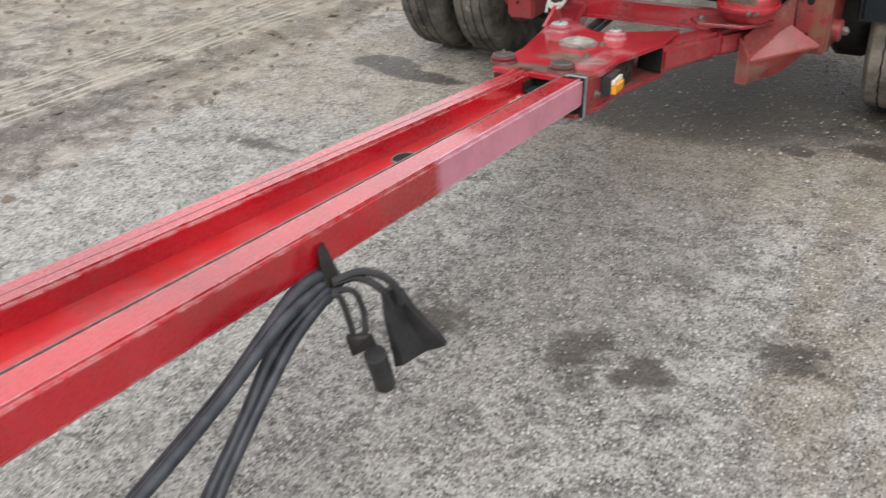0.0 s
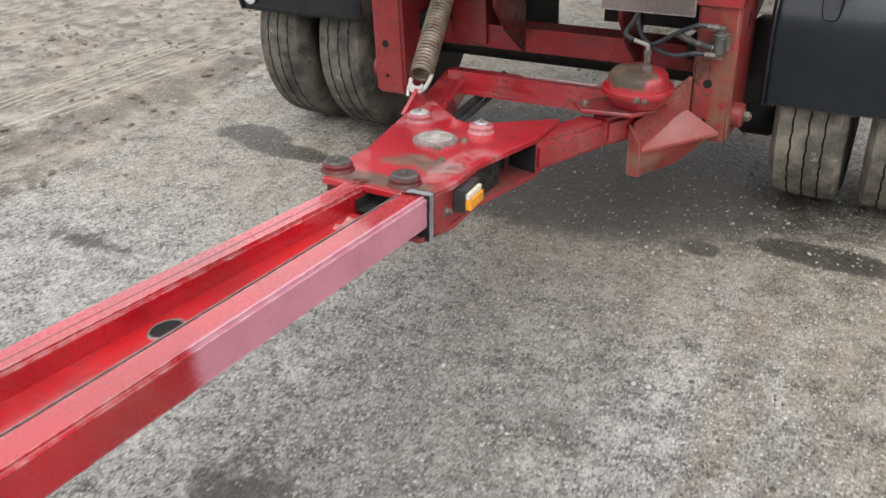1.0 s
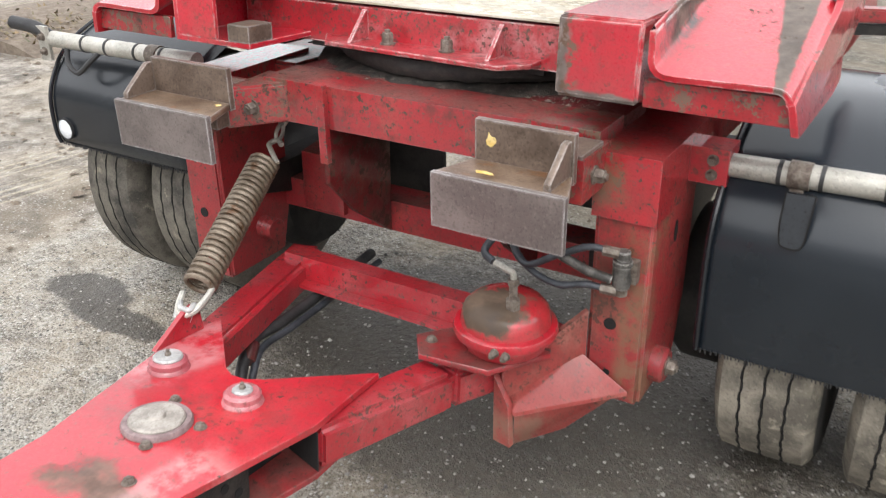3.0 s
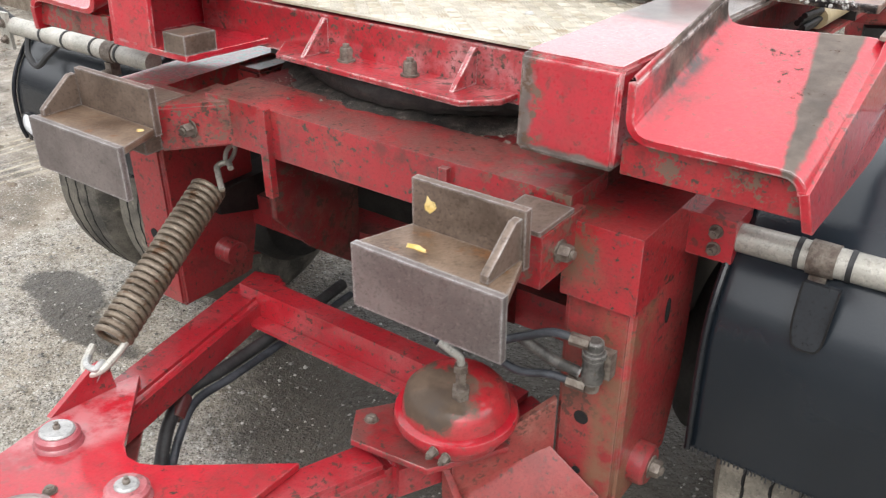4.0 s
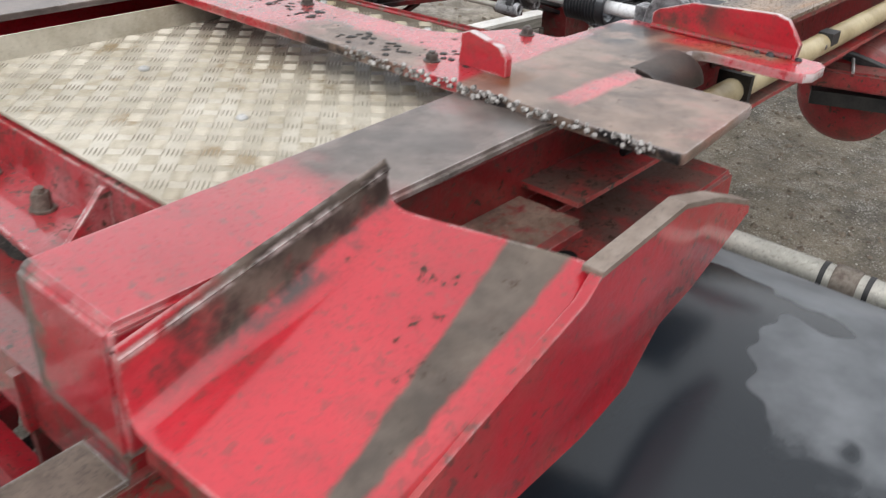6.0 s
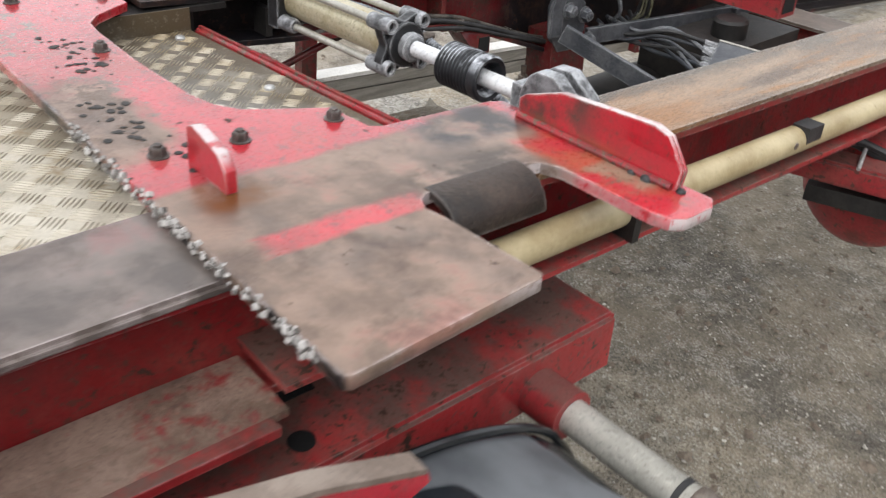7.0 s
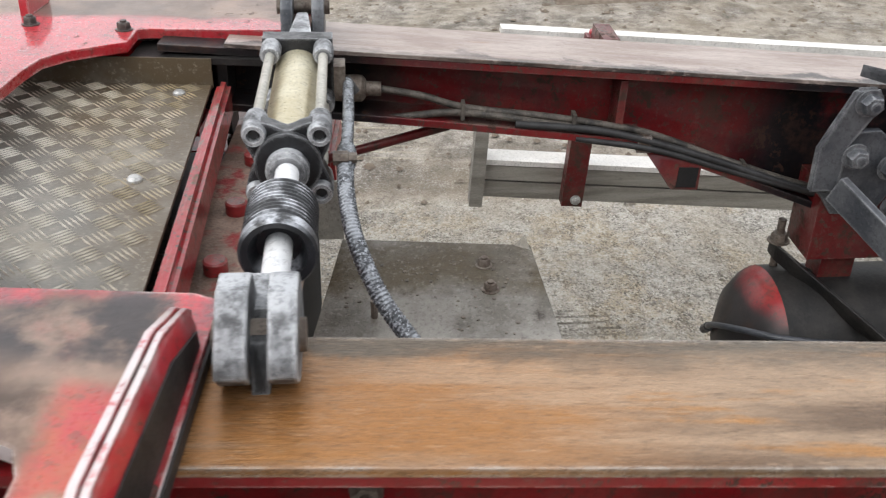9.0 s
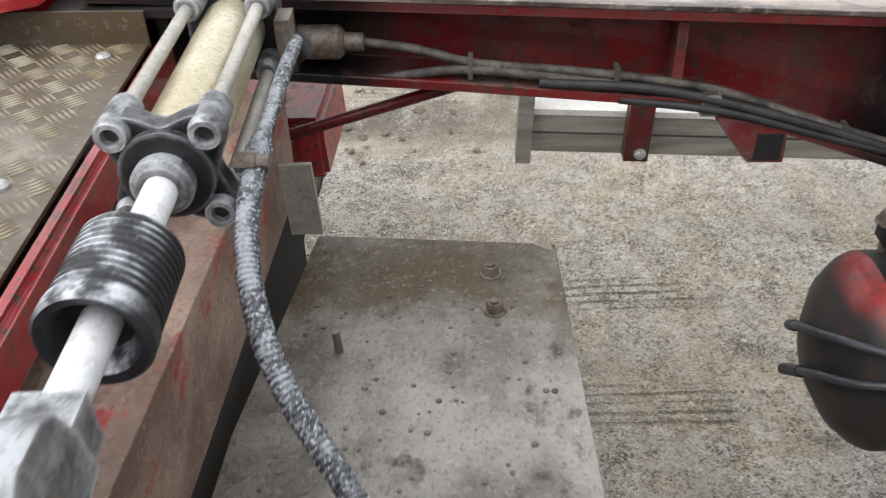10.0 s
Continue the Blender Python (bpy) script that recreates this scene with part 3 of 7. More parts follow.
red_stop = painted("dusty_stop_paint", (0.35, 0.055, 0.050), chip=0.70, dust=0.8, rough=0.5, grime=0.25, coat=0.3, speck=0.4, dust_col=(0.30, 0.15, 0.115), wear=0.15, stains=[([("z", 0.2, 0.34, 0.03, 0.05), ("y", -0.3, -0.10, 0.02, 0.04)], (0.24, 0.13, 0.095), 0.85)])
crud = plain("grease_and_grit_crust", (0.010, 0.009, 0.008), (0.060, 0.050, 0.042), rough=0.7, scale=34, bumped=0.9, spots=(0.15, 0.135, 0.115), spot_at=0.56)
red_pit = painted("pitted_pale_paint", (0.40, 0.022, 0.032), chip=0.585, dust=0.85, dust_col=(0.48, 0.28, 0.28), rough=0.36, grime=0.5, speck=0.95, coat=1.0, wear=0.95, wear_at=0.007, chip_col=(0.10, 0.065, 0.05))
grey_steel = plain("bare_grey_steel", (0.125, 0.105, 0.098), (0.20, 0.172, 0.160), rough=0.42, metal=0.25, scale=9, spots=(0.11, 0.08, 0.066), spot_at=0.62, rim=(0.50, 0.49, 0.485))
rust_shelf = plain("rusty_brown_shelf", (0.105, 0.064, 0.040), (0.235, 0.165, 0.115), rough=0.36, metal=0.25, scale=13, spots=(0.20, 0.095, 0.040), spot_at=0.55, rim=(0.42, 0.39, 0.37))
muddy = plain("dried_mud", (0.13, 0.10, 0.075), (0.22, 0.18, 0.14), rough=0.9, scale=20, bumped=0.6)
amber = plain("amber_lens", (0.80, 0.30, 0.02), (0.95, 0.42, 0.04), rough=0.2, scale=40)
ivory = plain("ivory_lens", (0.75, 0.68, 0.5), (0.85, 0.8, 0.64), rough=0.25, scale=30)
reflector_mat = plain("white_reflector", (0.62, 0.65, 0.68), (0.82, 0.84, 0.86), rough=0.15, scale=50)
yellow_chalk = plain("yellow_paint_mark", (0.62, 0.40, 0.08), (0.78, 0.62, 0.30), rough=0.7, scale=30)
grey_flap = plain("grey_mud_flap", (0.20, 0.22, 0.23), (0.32, 0.34, 0.35), rough=0.6, scale=9)


def ground_material():
    m, n, l, p = mat("gravelly_concrete_yard")
    pos = n.new("ShaderNodeNewGeometry").outputs["Position"]
    flat = n.new("ShaderNodeVectorMath")
    flat.operation, flat.inputs[1].default_value = "MULTIPLY", (1, 1, 0)
    l.new(pos, flat.inputs[0])
    co = flat.outputs[0]

    def cells(scale, rnd=1.0):
        v = n.new("ShaderNodeTexVoronoi")
        v.inputs["Scale"].default_value, v.inputs["Randomness"].default_value = scale, rnd
        l.new(co, v.inputs["Vector"])
        s = n.new("ShaderNodeSeparateColor")
        l.new(v.outputs["Color"], s.inputs[0])
        return v.outputs["Distance"], s.outputs[0]
    d1, c1 = cells(95)
    d2, c2 = cells(210)
    large, mid, fine = noise_of(n, l, 0.9, 5, 0.6, co), noise_of(n, l, 4.5, 6, 0.62, co), noise_of(n, l, 300, 2, 0.5, co)
    base = mixed(n, l, ramp(n, l, large, 0.35, 0.65), (0.13, 0.126, 0.115), (0.30, 0.290, 0.267))
    base = mixed(n, l, calc(n, l, "MULTIPLY", ramp(n, l, mid, 0.5, 0.7), 0.7), base, (0.10, 0.093, 0.084))
    base = mixed(n, l, calc(n, l, "MULTIPLY", ramp(n, l, noise_of(n, l, 2.3, 6, 0.65, co), 0.52, 0.68), 0.55), base, (0.33, 0.29, 0.24))
    base = mixed(n, l, calc(n, l, "MULTIPLY", zone(n, l, "x", -1.9, -0.2, 0.2, 0.6), 0.6), base, (0.44, 0.42, 0.385))
    slab = calc(n, l, "MULTIPLY", zone(n, l, "x", -1.82, -0.42, 0.12, 0.3), zone(n, l, "y", 1.0, 9, 0.2, 0.3))
    base = mixed(n, l, calc(n, l, "MULTIPLY", slab, 0.7), base, (0.35, 0.328, 0.288))
    base = mixed(n, l, calc(n, l, "MULTIPLY", zone(n, l, "y", -0.6, 1.3, 0.3, 0.6), ramp(n, l, noise_of(n, l, 3.0, 6, 0.66, co), 0.38, 0.62, 0.25, 0.75)), base, (0.33, 0.275, 0.19))
    d0, c0 = cells(38)
    base = mixed(n, l, 0.35, base, mixed(n, l, c0, (0.08, 0.076, 0.07), (0.42, 0.405, 0.37)))
    base = mixed(n, l, calc(n, l, "MULTIPLY", ramp(n, l, noise_of(n, l, 13, 6, 0.7, co), 0.46, 0.60), 0.65), base, (0.48, 0.462, 0.42))
    base = mixed(n, l, calc(n, l, "MULTIPLY", ramp(n, l, noise_of(n, l, 17, 7, 0.72, co, (1.0, 1.15, 1.0)), 0.52, 0.64), 0.6), base, (0.075, 0.071, 0.064))
    stone = mixed(n, l, ramp(n, l, c1, 0.1, 0.95), (0.07, 0.067, 0.062), (0.50, 0.485, 0.45))
    base = mixed(n, l, calc(n, l, "MULTIPLY", ramp(n, l, d1, 0.34, 0.5, 1, 0), 0.62), base, stone)
    base = mixed(n, l, calc(n, l, "MULTIPLY", ramp(n, l, c2, 0.965, 0.975), 0.8), base, (0.58, 0.57, 0.54))
    base = mixed(n, l, calc(n, l, "MULTIPLY", ramp(n, l, c2, 0.06, 0.04), 0.8), base, (0.05, 0.048, 0.045))
    base = mixed(n, l, calc(n, l, "MULTIPLY", slab, 0.25), base, (0.40, 0.36, 0.30))
    base = mixed(n, l, calc(n, l, "MULTIPLY", slab, ramp(n, l, noise_of(n, l, 3.4, 7, 0.7, co), 0.44, 0.60, 0.0, 0.75)), base, (0.36, 0.29, 0.19))
    base = mixed(n, l, calc(n, l, "MULTIPLY", slab, ramp(n, l, noise_of(n, l, 26, 5, 0.7, co), 0.52, 0.62, 0.0, 0.5)), base, (0.60, 0.57, 0.51))
    grit = noise_of(n, l, 44, 5, 0.68, co)
    base = mixed(n, l, ramp(n, l, grit, 0.50, 0.60, 0.0, 0.5), base, (0.47, 0.455, 0.42))
    base = mixed(n, l, ramp(n, l, grit, 0.46, 0.37, 0.0, 0.55), base, (0.075, 0.071, 0.064))
    # brown washed strip beside the trailer
    wash = calc(n, l, "MULTIPLY", zone(n, l, "x", 0.80, 1.7, 0.03, 0.12), zone(n, l, "y", -1.7, 0.3, 0.2, 0.4))
    base = mixed(n, l, calc(n, l, "MULTIPLY", wash, ramp(n, l, noise_of(n, l, 4, 5, 0.6, co, (2.0, 0.5, 1.0)), 0.3, 0.6, 0.15, 0.65)), base, (0.20, 0.165, 0.115))
    # the dirt road along the far side, with tyre ribs
    road = calc(n, l, "MULTIPLY", zone(n, l, "x", -60, -1.86, 0.04, 0.25), zone(n, l, "y", -60, 60, 1, 0))
    dirt = mixed(n, l, ramp(n, l, mid, 0.35, 0.65), (0.15, 0.132, 0.112), (0.33, 0.295, 0.25))
    sx = n.new("ShaderNodeSeparateXYZ")
    l.new(pos, sx.inputs[0])
    slant = calc(n, l, "SUBTRACT", sx.outputs[0], calc(n, l, "MULTIPLY", sx.outputs[1], 0.11))
    ribs = calc(n, l, "SINE", calc(n, l, "MULTIPLY", calc(n, l, "ADD", slant, calc(n, l, "MULTIPLY", noise_of(n, l, 3, 3, 0.5, co), 0.05)), 100.0), 0)
    in_ribs = calc(n, l, "MULTIPLY", calc(n, l, "MULTIPLY", ramp(n, l, slant, -2.93, -2.87), ramp(n, l, slant, -2.42, -2.36, 1, 0)), ramp(n, l, sx.outputs[1], 0.9, 1.5, 1, 0))
    between = calc(n, l, "MULTIPLY", ramp(n, l, slant, -2.72, -2.68), ramp(n, l, slant, -2.60, -2.56, 0.8, 0))
    in_ribs = calc(n, l, "MULTIPLY", in_ribs, calc(n, l, "SUBTRACT", 1.0, between))
    ribbed = calc(n, l, "MULTIPLY", in_ribs, ramp(n, l, ribs, 0.0, 0.8))
    dirt = mixed(n, l, calc(n, l, "MULTIPLY", ribbed, ramp(n, l, noise_of(n, l, 6, 5, 0.6, co), 0.25, 0.5)), dirt, (0.46, 0.41, 0.32))
    wet = calc(n, l, "MULTIPLY", calc(n, l, "MULTIPLY", ramp(n, l, slant, -2.40, -2.30), ramp(n, l, slant, -2.14, -2.02, 1, 0)), ramp(n, l, mid, 0.3, 0.6, 0.35, 0.85))
    dirt = mixed(n, l, wet, dirt, (0.085, 0.071, 0.058))
    base = mixed(n, l, road, base, dirt)
    # brushed grooves in the slab
    lines = calc(n, l, "SINE", calc(n, l, "MULTIPLY", calc(n, l, "ADD", sx.outputs[0], calc(n, l, "MULTIPLY", noise_of(n, l, 8, 2, 0.5, co), 0.012)), 210.0), 0)
    here = calc(n, l, "MULTIPLY", calc(n, l, "ADD", zone(n, l, "x", -1.13, -1.02, 0.02, 0.08), zone(n, l, "x", -0.74, -0.62, 0.02, 0.08)), zone(n, l, "y", 1.52, 1.85, 0.05, 0.25))
    groove = calc(n, l, "MULTIPLY", here, calc(n, l, "MULTIPLY", ramp(n, l, lines, 0.35, 0.75), ramp(n, l, noise_of(n, l, 30, 4, 0.6, co, (1.0, 0.25, 1.0)), 0.35, 0.55)))
    base = mixed(n, l, calc(n, l, "MULTIPLY", groove, 0.95), base, (0.06, 0.05, 0.04))
    # trodden earth beside the trailer
    earth = calc(n, l, "MULTIPLY", zone(n, l, "x", -0.38, 60, 0.12, 0.3), zone(n, l, "y", 1.45, 60, 0.15, 0.4))
    soil = mixed(n, l, ramp(n, l, noise_of(n, l, 14, 6, 0.68, co), 0.35, 0.65), (0.040, 0.034, 0.025), (0.265, 0.230, 0.172))
    soil = mixed(n, l, ramp(n, l, noise_of(n, l, 5, 6, 0.7, co), 0.44, 0.60, 0.0, 0.75), soil, (0.075, 0.064, 0.046))
    soil = mixed(n, l, calc(n, l, "MULTIPLY", zone(n, l, "y", 1.3, 1.95, 0.18, 0.4), 0.4), soil, (0.38, 0.335, 0.25))
    soil = mixed(n, l, calc(n, l, "MULTIPLY", zone(n, l, "y", 2.05, 9, 0.2, 0.5), 0.45), soil, (0.070, 0.061, 0.046))
    base = mixed(n, l, calc(n, l, "MULTIPLY", earth, 0.85), base, soil)
    base = mixed(n, l, ramp(n, l, noise_of(n, l, 6.5, 6, 0.7, co), 0.53, 0.66, 0.0, 0.50), base, (0.062, 0.059, 0.054))
    # oil and water stains; the last two ovals paint shade under the bogie
    stain_shade = None
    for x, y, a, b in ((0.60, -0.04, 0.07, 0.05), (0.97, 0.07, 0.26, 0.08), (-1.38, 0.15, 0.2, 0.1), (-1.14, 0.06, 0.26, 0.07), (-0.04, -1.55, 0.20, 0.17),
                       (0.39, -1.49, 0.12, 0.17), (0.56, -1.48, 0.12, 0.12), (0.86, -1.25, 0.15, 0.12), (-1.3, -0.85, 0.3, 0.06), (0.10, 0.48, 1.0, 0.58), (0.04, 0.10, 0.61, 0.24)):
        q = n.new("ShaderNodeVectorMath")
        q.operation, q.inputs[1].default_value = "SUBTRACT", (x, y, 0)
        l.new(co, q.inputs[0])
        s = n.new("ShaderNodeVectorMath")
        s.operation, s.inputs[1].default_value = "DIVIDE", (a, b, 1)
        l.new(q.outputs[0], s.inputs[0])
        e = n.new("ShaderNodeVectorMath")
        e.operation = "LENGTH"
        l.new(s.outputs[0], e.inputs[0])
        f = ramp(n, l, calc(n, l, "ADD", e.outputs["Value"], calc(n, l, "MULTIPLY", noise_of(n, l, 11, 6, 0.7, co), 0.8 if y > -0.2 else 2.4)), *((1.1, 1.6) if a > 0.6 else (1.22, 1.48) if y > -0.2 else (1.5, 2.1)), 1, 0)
        stain_shade = f if stain_shade is None else calc(n, l, "MAXIMUM", stain_shade, f)
    # grain: pale chips and dark hollows of the worn concrete, at three sizes
    grain = calc(n, l, "ADD", calc(n, l, "MULTIPLY", noise_of(n, l, 120, 4, 0.7, co), 0.9), calc(n, l, "ADD", calc(n, l, "MULTIPLY", noise_of(n, l, 9, 6, 0.68, co), 1.1), calc(n, l, "MULTIPLY", c2, 0.35)))
    base = mixed(n, l, ramp(n, l, grain, 1.20, 1.50, 0.0, 0.50), base, (0.60, 0.582, 0.538))
    base = mixed(n, l, ramp(n, l, grain, 1.14, 0.88, 0.0, 0.84), base, (0.040, 0.036, 0.031))
    base = mixed(n, l, calc(n, l, "MULTIPLY", zone(n, l, "y", -0.55, 60, 0.35, 0.8), ramp(n, l, noise_of(n, l, 2.2, 5, 0.6, co), 0.35, 0.65, 0.05, 0.42)), base, (0.32, 0.265, 0.185))
    # pale loose chippings
    pale = calc(n, l, "MULTIPLY", ramp(n, l, c1, 0.90, 0.93), ramp(n, l, d1, 0.30, 0.42, 1, 0))
    base = mixed(n, l, calc(n, l, "MULTIPLY", calc(n, l, "MULTIPLY", pale, zone(n, l, "y", -60, 1.1, 0.1, 0.2)), 0.7), base, (0.66, 0.645, 0.60))
    base = mixed(n, l, calc(n, l, "MULTIPLY", stain_shade, 0.84), base, (0.040, 0.033, 0.025))
    # shade painted into the ground along the drawbar and under the bogie
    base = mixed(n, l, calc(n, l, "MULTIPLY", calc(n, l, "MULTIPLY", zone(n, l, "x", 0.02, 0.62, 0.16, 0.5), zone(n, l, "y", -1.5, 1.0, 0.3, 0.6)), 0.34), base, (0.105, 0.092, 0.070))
    l.new(base, p.inputs["Base Color"])
    l.new(calc(n, l, "SUBTRACT", 0.86, calc(n, l, "MULTIPLY", stain_shade, 0.35)), p.inputs["Roughness"])
    h = calc(n, l, "ADD", calc(n, l, "MULTIPLY", ramp(n, l, d1, 0.0, 0.5, 1, 0), 0.7), calc(n, l, "MULTIPLY", ramp(n, l, d2, 0.0, 0.5, 1, 0), 0.35))
    h = calc(n, l, "ADD", h, calc(n, l, "ADD", calc(n, l, "MULTIPLY", mid, 1.4), calc(n, l, "MULTIPLY", ramp(n, l, d0, 0.0, 0.6, 1, 0), 0.6)))
    h = calc(n, l, "ADD", h, calc(n, l, "MULTIPLY", fine, 0.2))
    h = calc(n, l, "ADD", h, calc(n, l, "MULTIPLY", calc(n, l, "SUBTRACT", ribbed, groove), 2.0))
    bump(n, l, p, h, 0.8, 0.009)
    return m


# ---- ground ----
def build_ground():
    k = np.linspace(-1, 1, 181)
    c = np.sinh(k * 5.2) / np.sinh(5.2) * 150
    verts, faces = [], []
    for y in c:
        for x in c:
            near = math.exp(-(x * x + y * y) / 60)
            z = near * 0.012 * (noise.noise((x * 1.3, y * 1.3, 0)) + 0.5 * noise.noise((x * 4, y * 4, 3))) - 0.006 * near
            if x < -1.9:
                z += near * 0.02 * noise.noise((x * 3.0, y * 0.6, 7))
            verts.append((x, y + 0.5, z))
    s = len(c)
    for j in range(s - 1):
        for i in range(s - 1):
            faces.append((j * s + i, j * s + i + 1, (j + 1) * s + i + 1, (j + 1) * s + i))
    me = bpy.data.meshes.new("ground")
    me.from_pydata(verts, [], faces)
    me.polygons.foreach_set("use_smooth", [True] * len(me.polygons))
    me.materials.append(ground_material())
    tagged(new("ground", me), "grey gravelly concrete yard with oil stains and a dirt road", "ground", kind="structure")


def scatter(name, count, spread, size, material, label, seed, flat=0.55):
    """Small angular stones lying loose on the ground, as one mesh."""
    rnd = random.Random(seed)
    verts, faces = [], []
    for _ in range(count):
        x, y = spread(rnd)
        r = rnd.uniform(*size) * (1 if rnd.random() < 0.9 else 1.7)
        a, b = rnd.uniform(0, 6.28), len(verts)
        ring = [(x + r * rnd.uniform(0.7, 1.2) * math.cos(a + i * 1.2566), y + r * rnd.uniform(0.7, 1.2) * math.sin(a + i * 1.2566), rnd.uniform(-0.3, 0.2) * r) for i in range(5)]
        verts += ring + [(x + rnd.uniform(-0.3, 0.3) * r, y + rnd.uniform(-0.3, 0.3) * r, r * flat * rnd.uniform(0.8, 1.5))]
        faces += [(b + i, b + (i + 1) % 5, b + 5) for i in range(5)]
    me = bpy.data.meshes.new(name)
    me.from_pydata(verts, [], faces)
    me.materials.append(material)
    tagged(new(name, me), label, "gravel", kind="stuff")


def stone_material(name, lo, hi):
    m, n, l, p = mat(name)
    g = n.new("ShaderNodeNewGeometry")
    col = mixed(n, l, g.outputs["Random Per Island"], lo, hi)
    col = mixed(n, l, calc(n, l, "MULTIPLY", noise_of(n, l, 300, 3), 0.4), col, (0.2, 0.18, 0.15))
    l.new(col, p.inputs["Base Color"])
    p.inputs["Roughness"].default_value = 0.75
    return m


build_ground()
scatter("loose_pebbles", 15000, lambda r: (r.uniform(-1.8, 2.6), r.uniform(-3.4, 1.2)), (0.0018, 0.0055), stone_material("pebble_stone", (0.13, 0.126, 0.118), (0.52, 0.505, 0.47)),
        "pale grey loose pebbles strewn over the concrete yard", 1)
scatter("yard_gravel", 9000, lambda r: (r.uniform(-1.9, 1.3), r.uniform(1.0, 5.0)), (0.0018, 0.005), stone_material("gravel_stone", (0.16, 0.145, 0.125), (0.6, 0.57, 0.5)),
        "pale beige loose gravel lying behind the bogie", 2)
scatter("earth_clods", 1800, lambda r: (r.uniform(-0.4, 2.6), r.uniform(1.3, 4.5)), (0.004, 0.014), muddy, "brown earth crumbs beside the trailer", 6, 0.5)
scatter("road_clods", 1500, lambda r: (r.uniform(-5.5, -1.8), r.uniform(-2.5, 5.0)), (0.006, 0.02), muddy, "brown dirt clods on the rutted road", 3, 0.45)
scatter("dark_grit", 2600, lambda r: (r.uniform(-1.7, 2.4), r.uniform(-3.2, 1.0)), (0.002, 0.006), stone_material("grit_stone", (0.03, 0.03, 0.03), (0.12, 0.115, 0.11)),
        "dark grit and crumbs on the concrete yard", 4)


# ---- far bank beyond the road ----
def build_bank():
    rnd = random.Random(8)
    bm = B()
    pts = [(-6.4, 0.0), (-6.0, 0.10), (-5.4, 0.16), (-4.75, 0.07), (-4.5, 0.0)]
    prism(bm, [(x, z - 0.01) for x, z in pts], "y", 2.2, 12.0)
    ob = part("earth_bank", bm, muddy)
    tagged(ob, "low brown earth bank at the road's edge", "bank", kind="structure")
    verts, faces = [], []
    for _ in range(2600):
        x, y = rnd.uniform(-5.6, -4.5), rnd.uniform(2.2, 9.0)
        z = 0.08 + 0.06 * rnd.random()
        a, h, w = rnd.uniform(0, 6.28), rnd.uniform(0.03, 0.09), rnd.uniform(0.006, 0.02)
        dx, dy, b = math.cos(a), math.sin(a), len(verts)
        verts += [(x - dy * w, y + dx * w, z), (x + dy * w, y - dx * w, z), (x + dx * h * 0.8, y + dy * h * 0.8, z + h * rnd.uniform(-0.1, 0.7))]
        faces.append((b, b + 1, b + 2))
    me = bpy.data.meshes.new("leaf_litter")
    me.from_pydata(verts, [], faces)
    m = stone_material("litter_leaf", (0.05, 0.06, 0.018), (0.26, 0.17, 0.08))
    me.materials.append(m)
    tagged(new("leaf_litter", me), "dead brown leaves and thin green grass on the bank", "litter", kind="stuff")


build_bank()
W = Matrix.Identity(4)


# ---- drawbar ----
A_TILT = pose(0, 0, 0.455, -5.711, 0, 0)


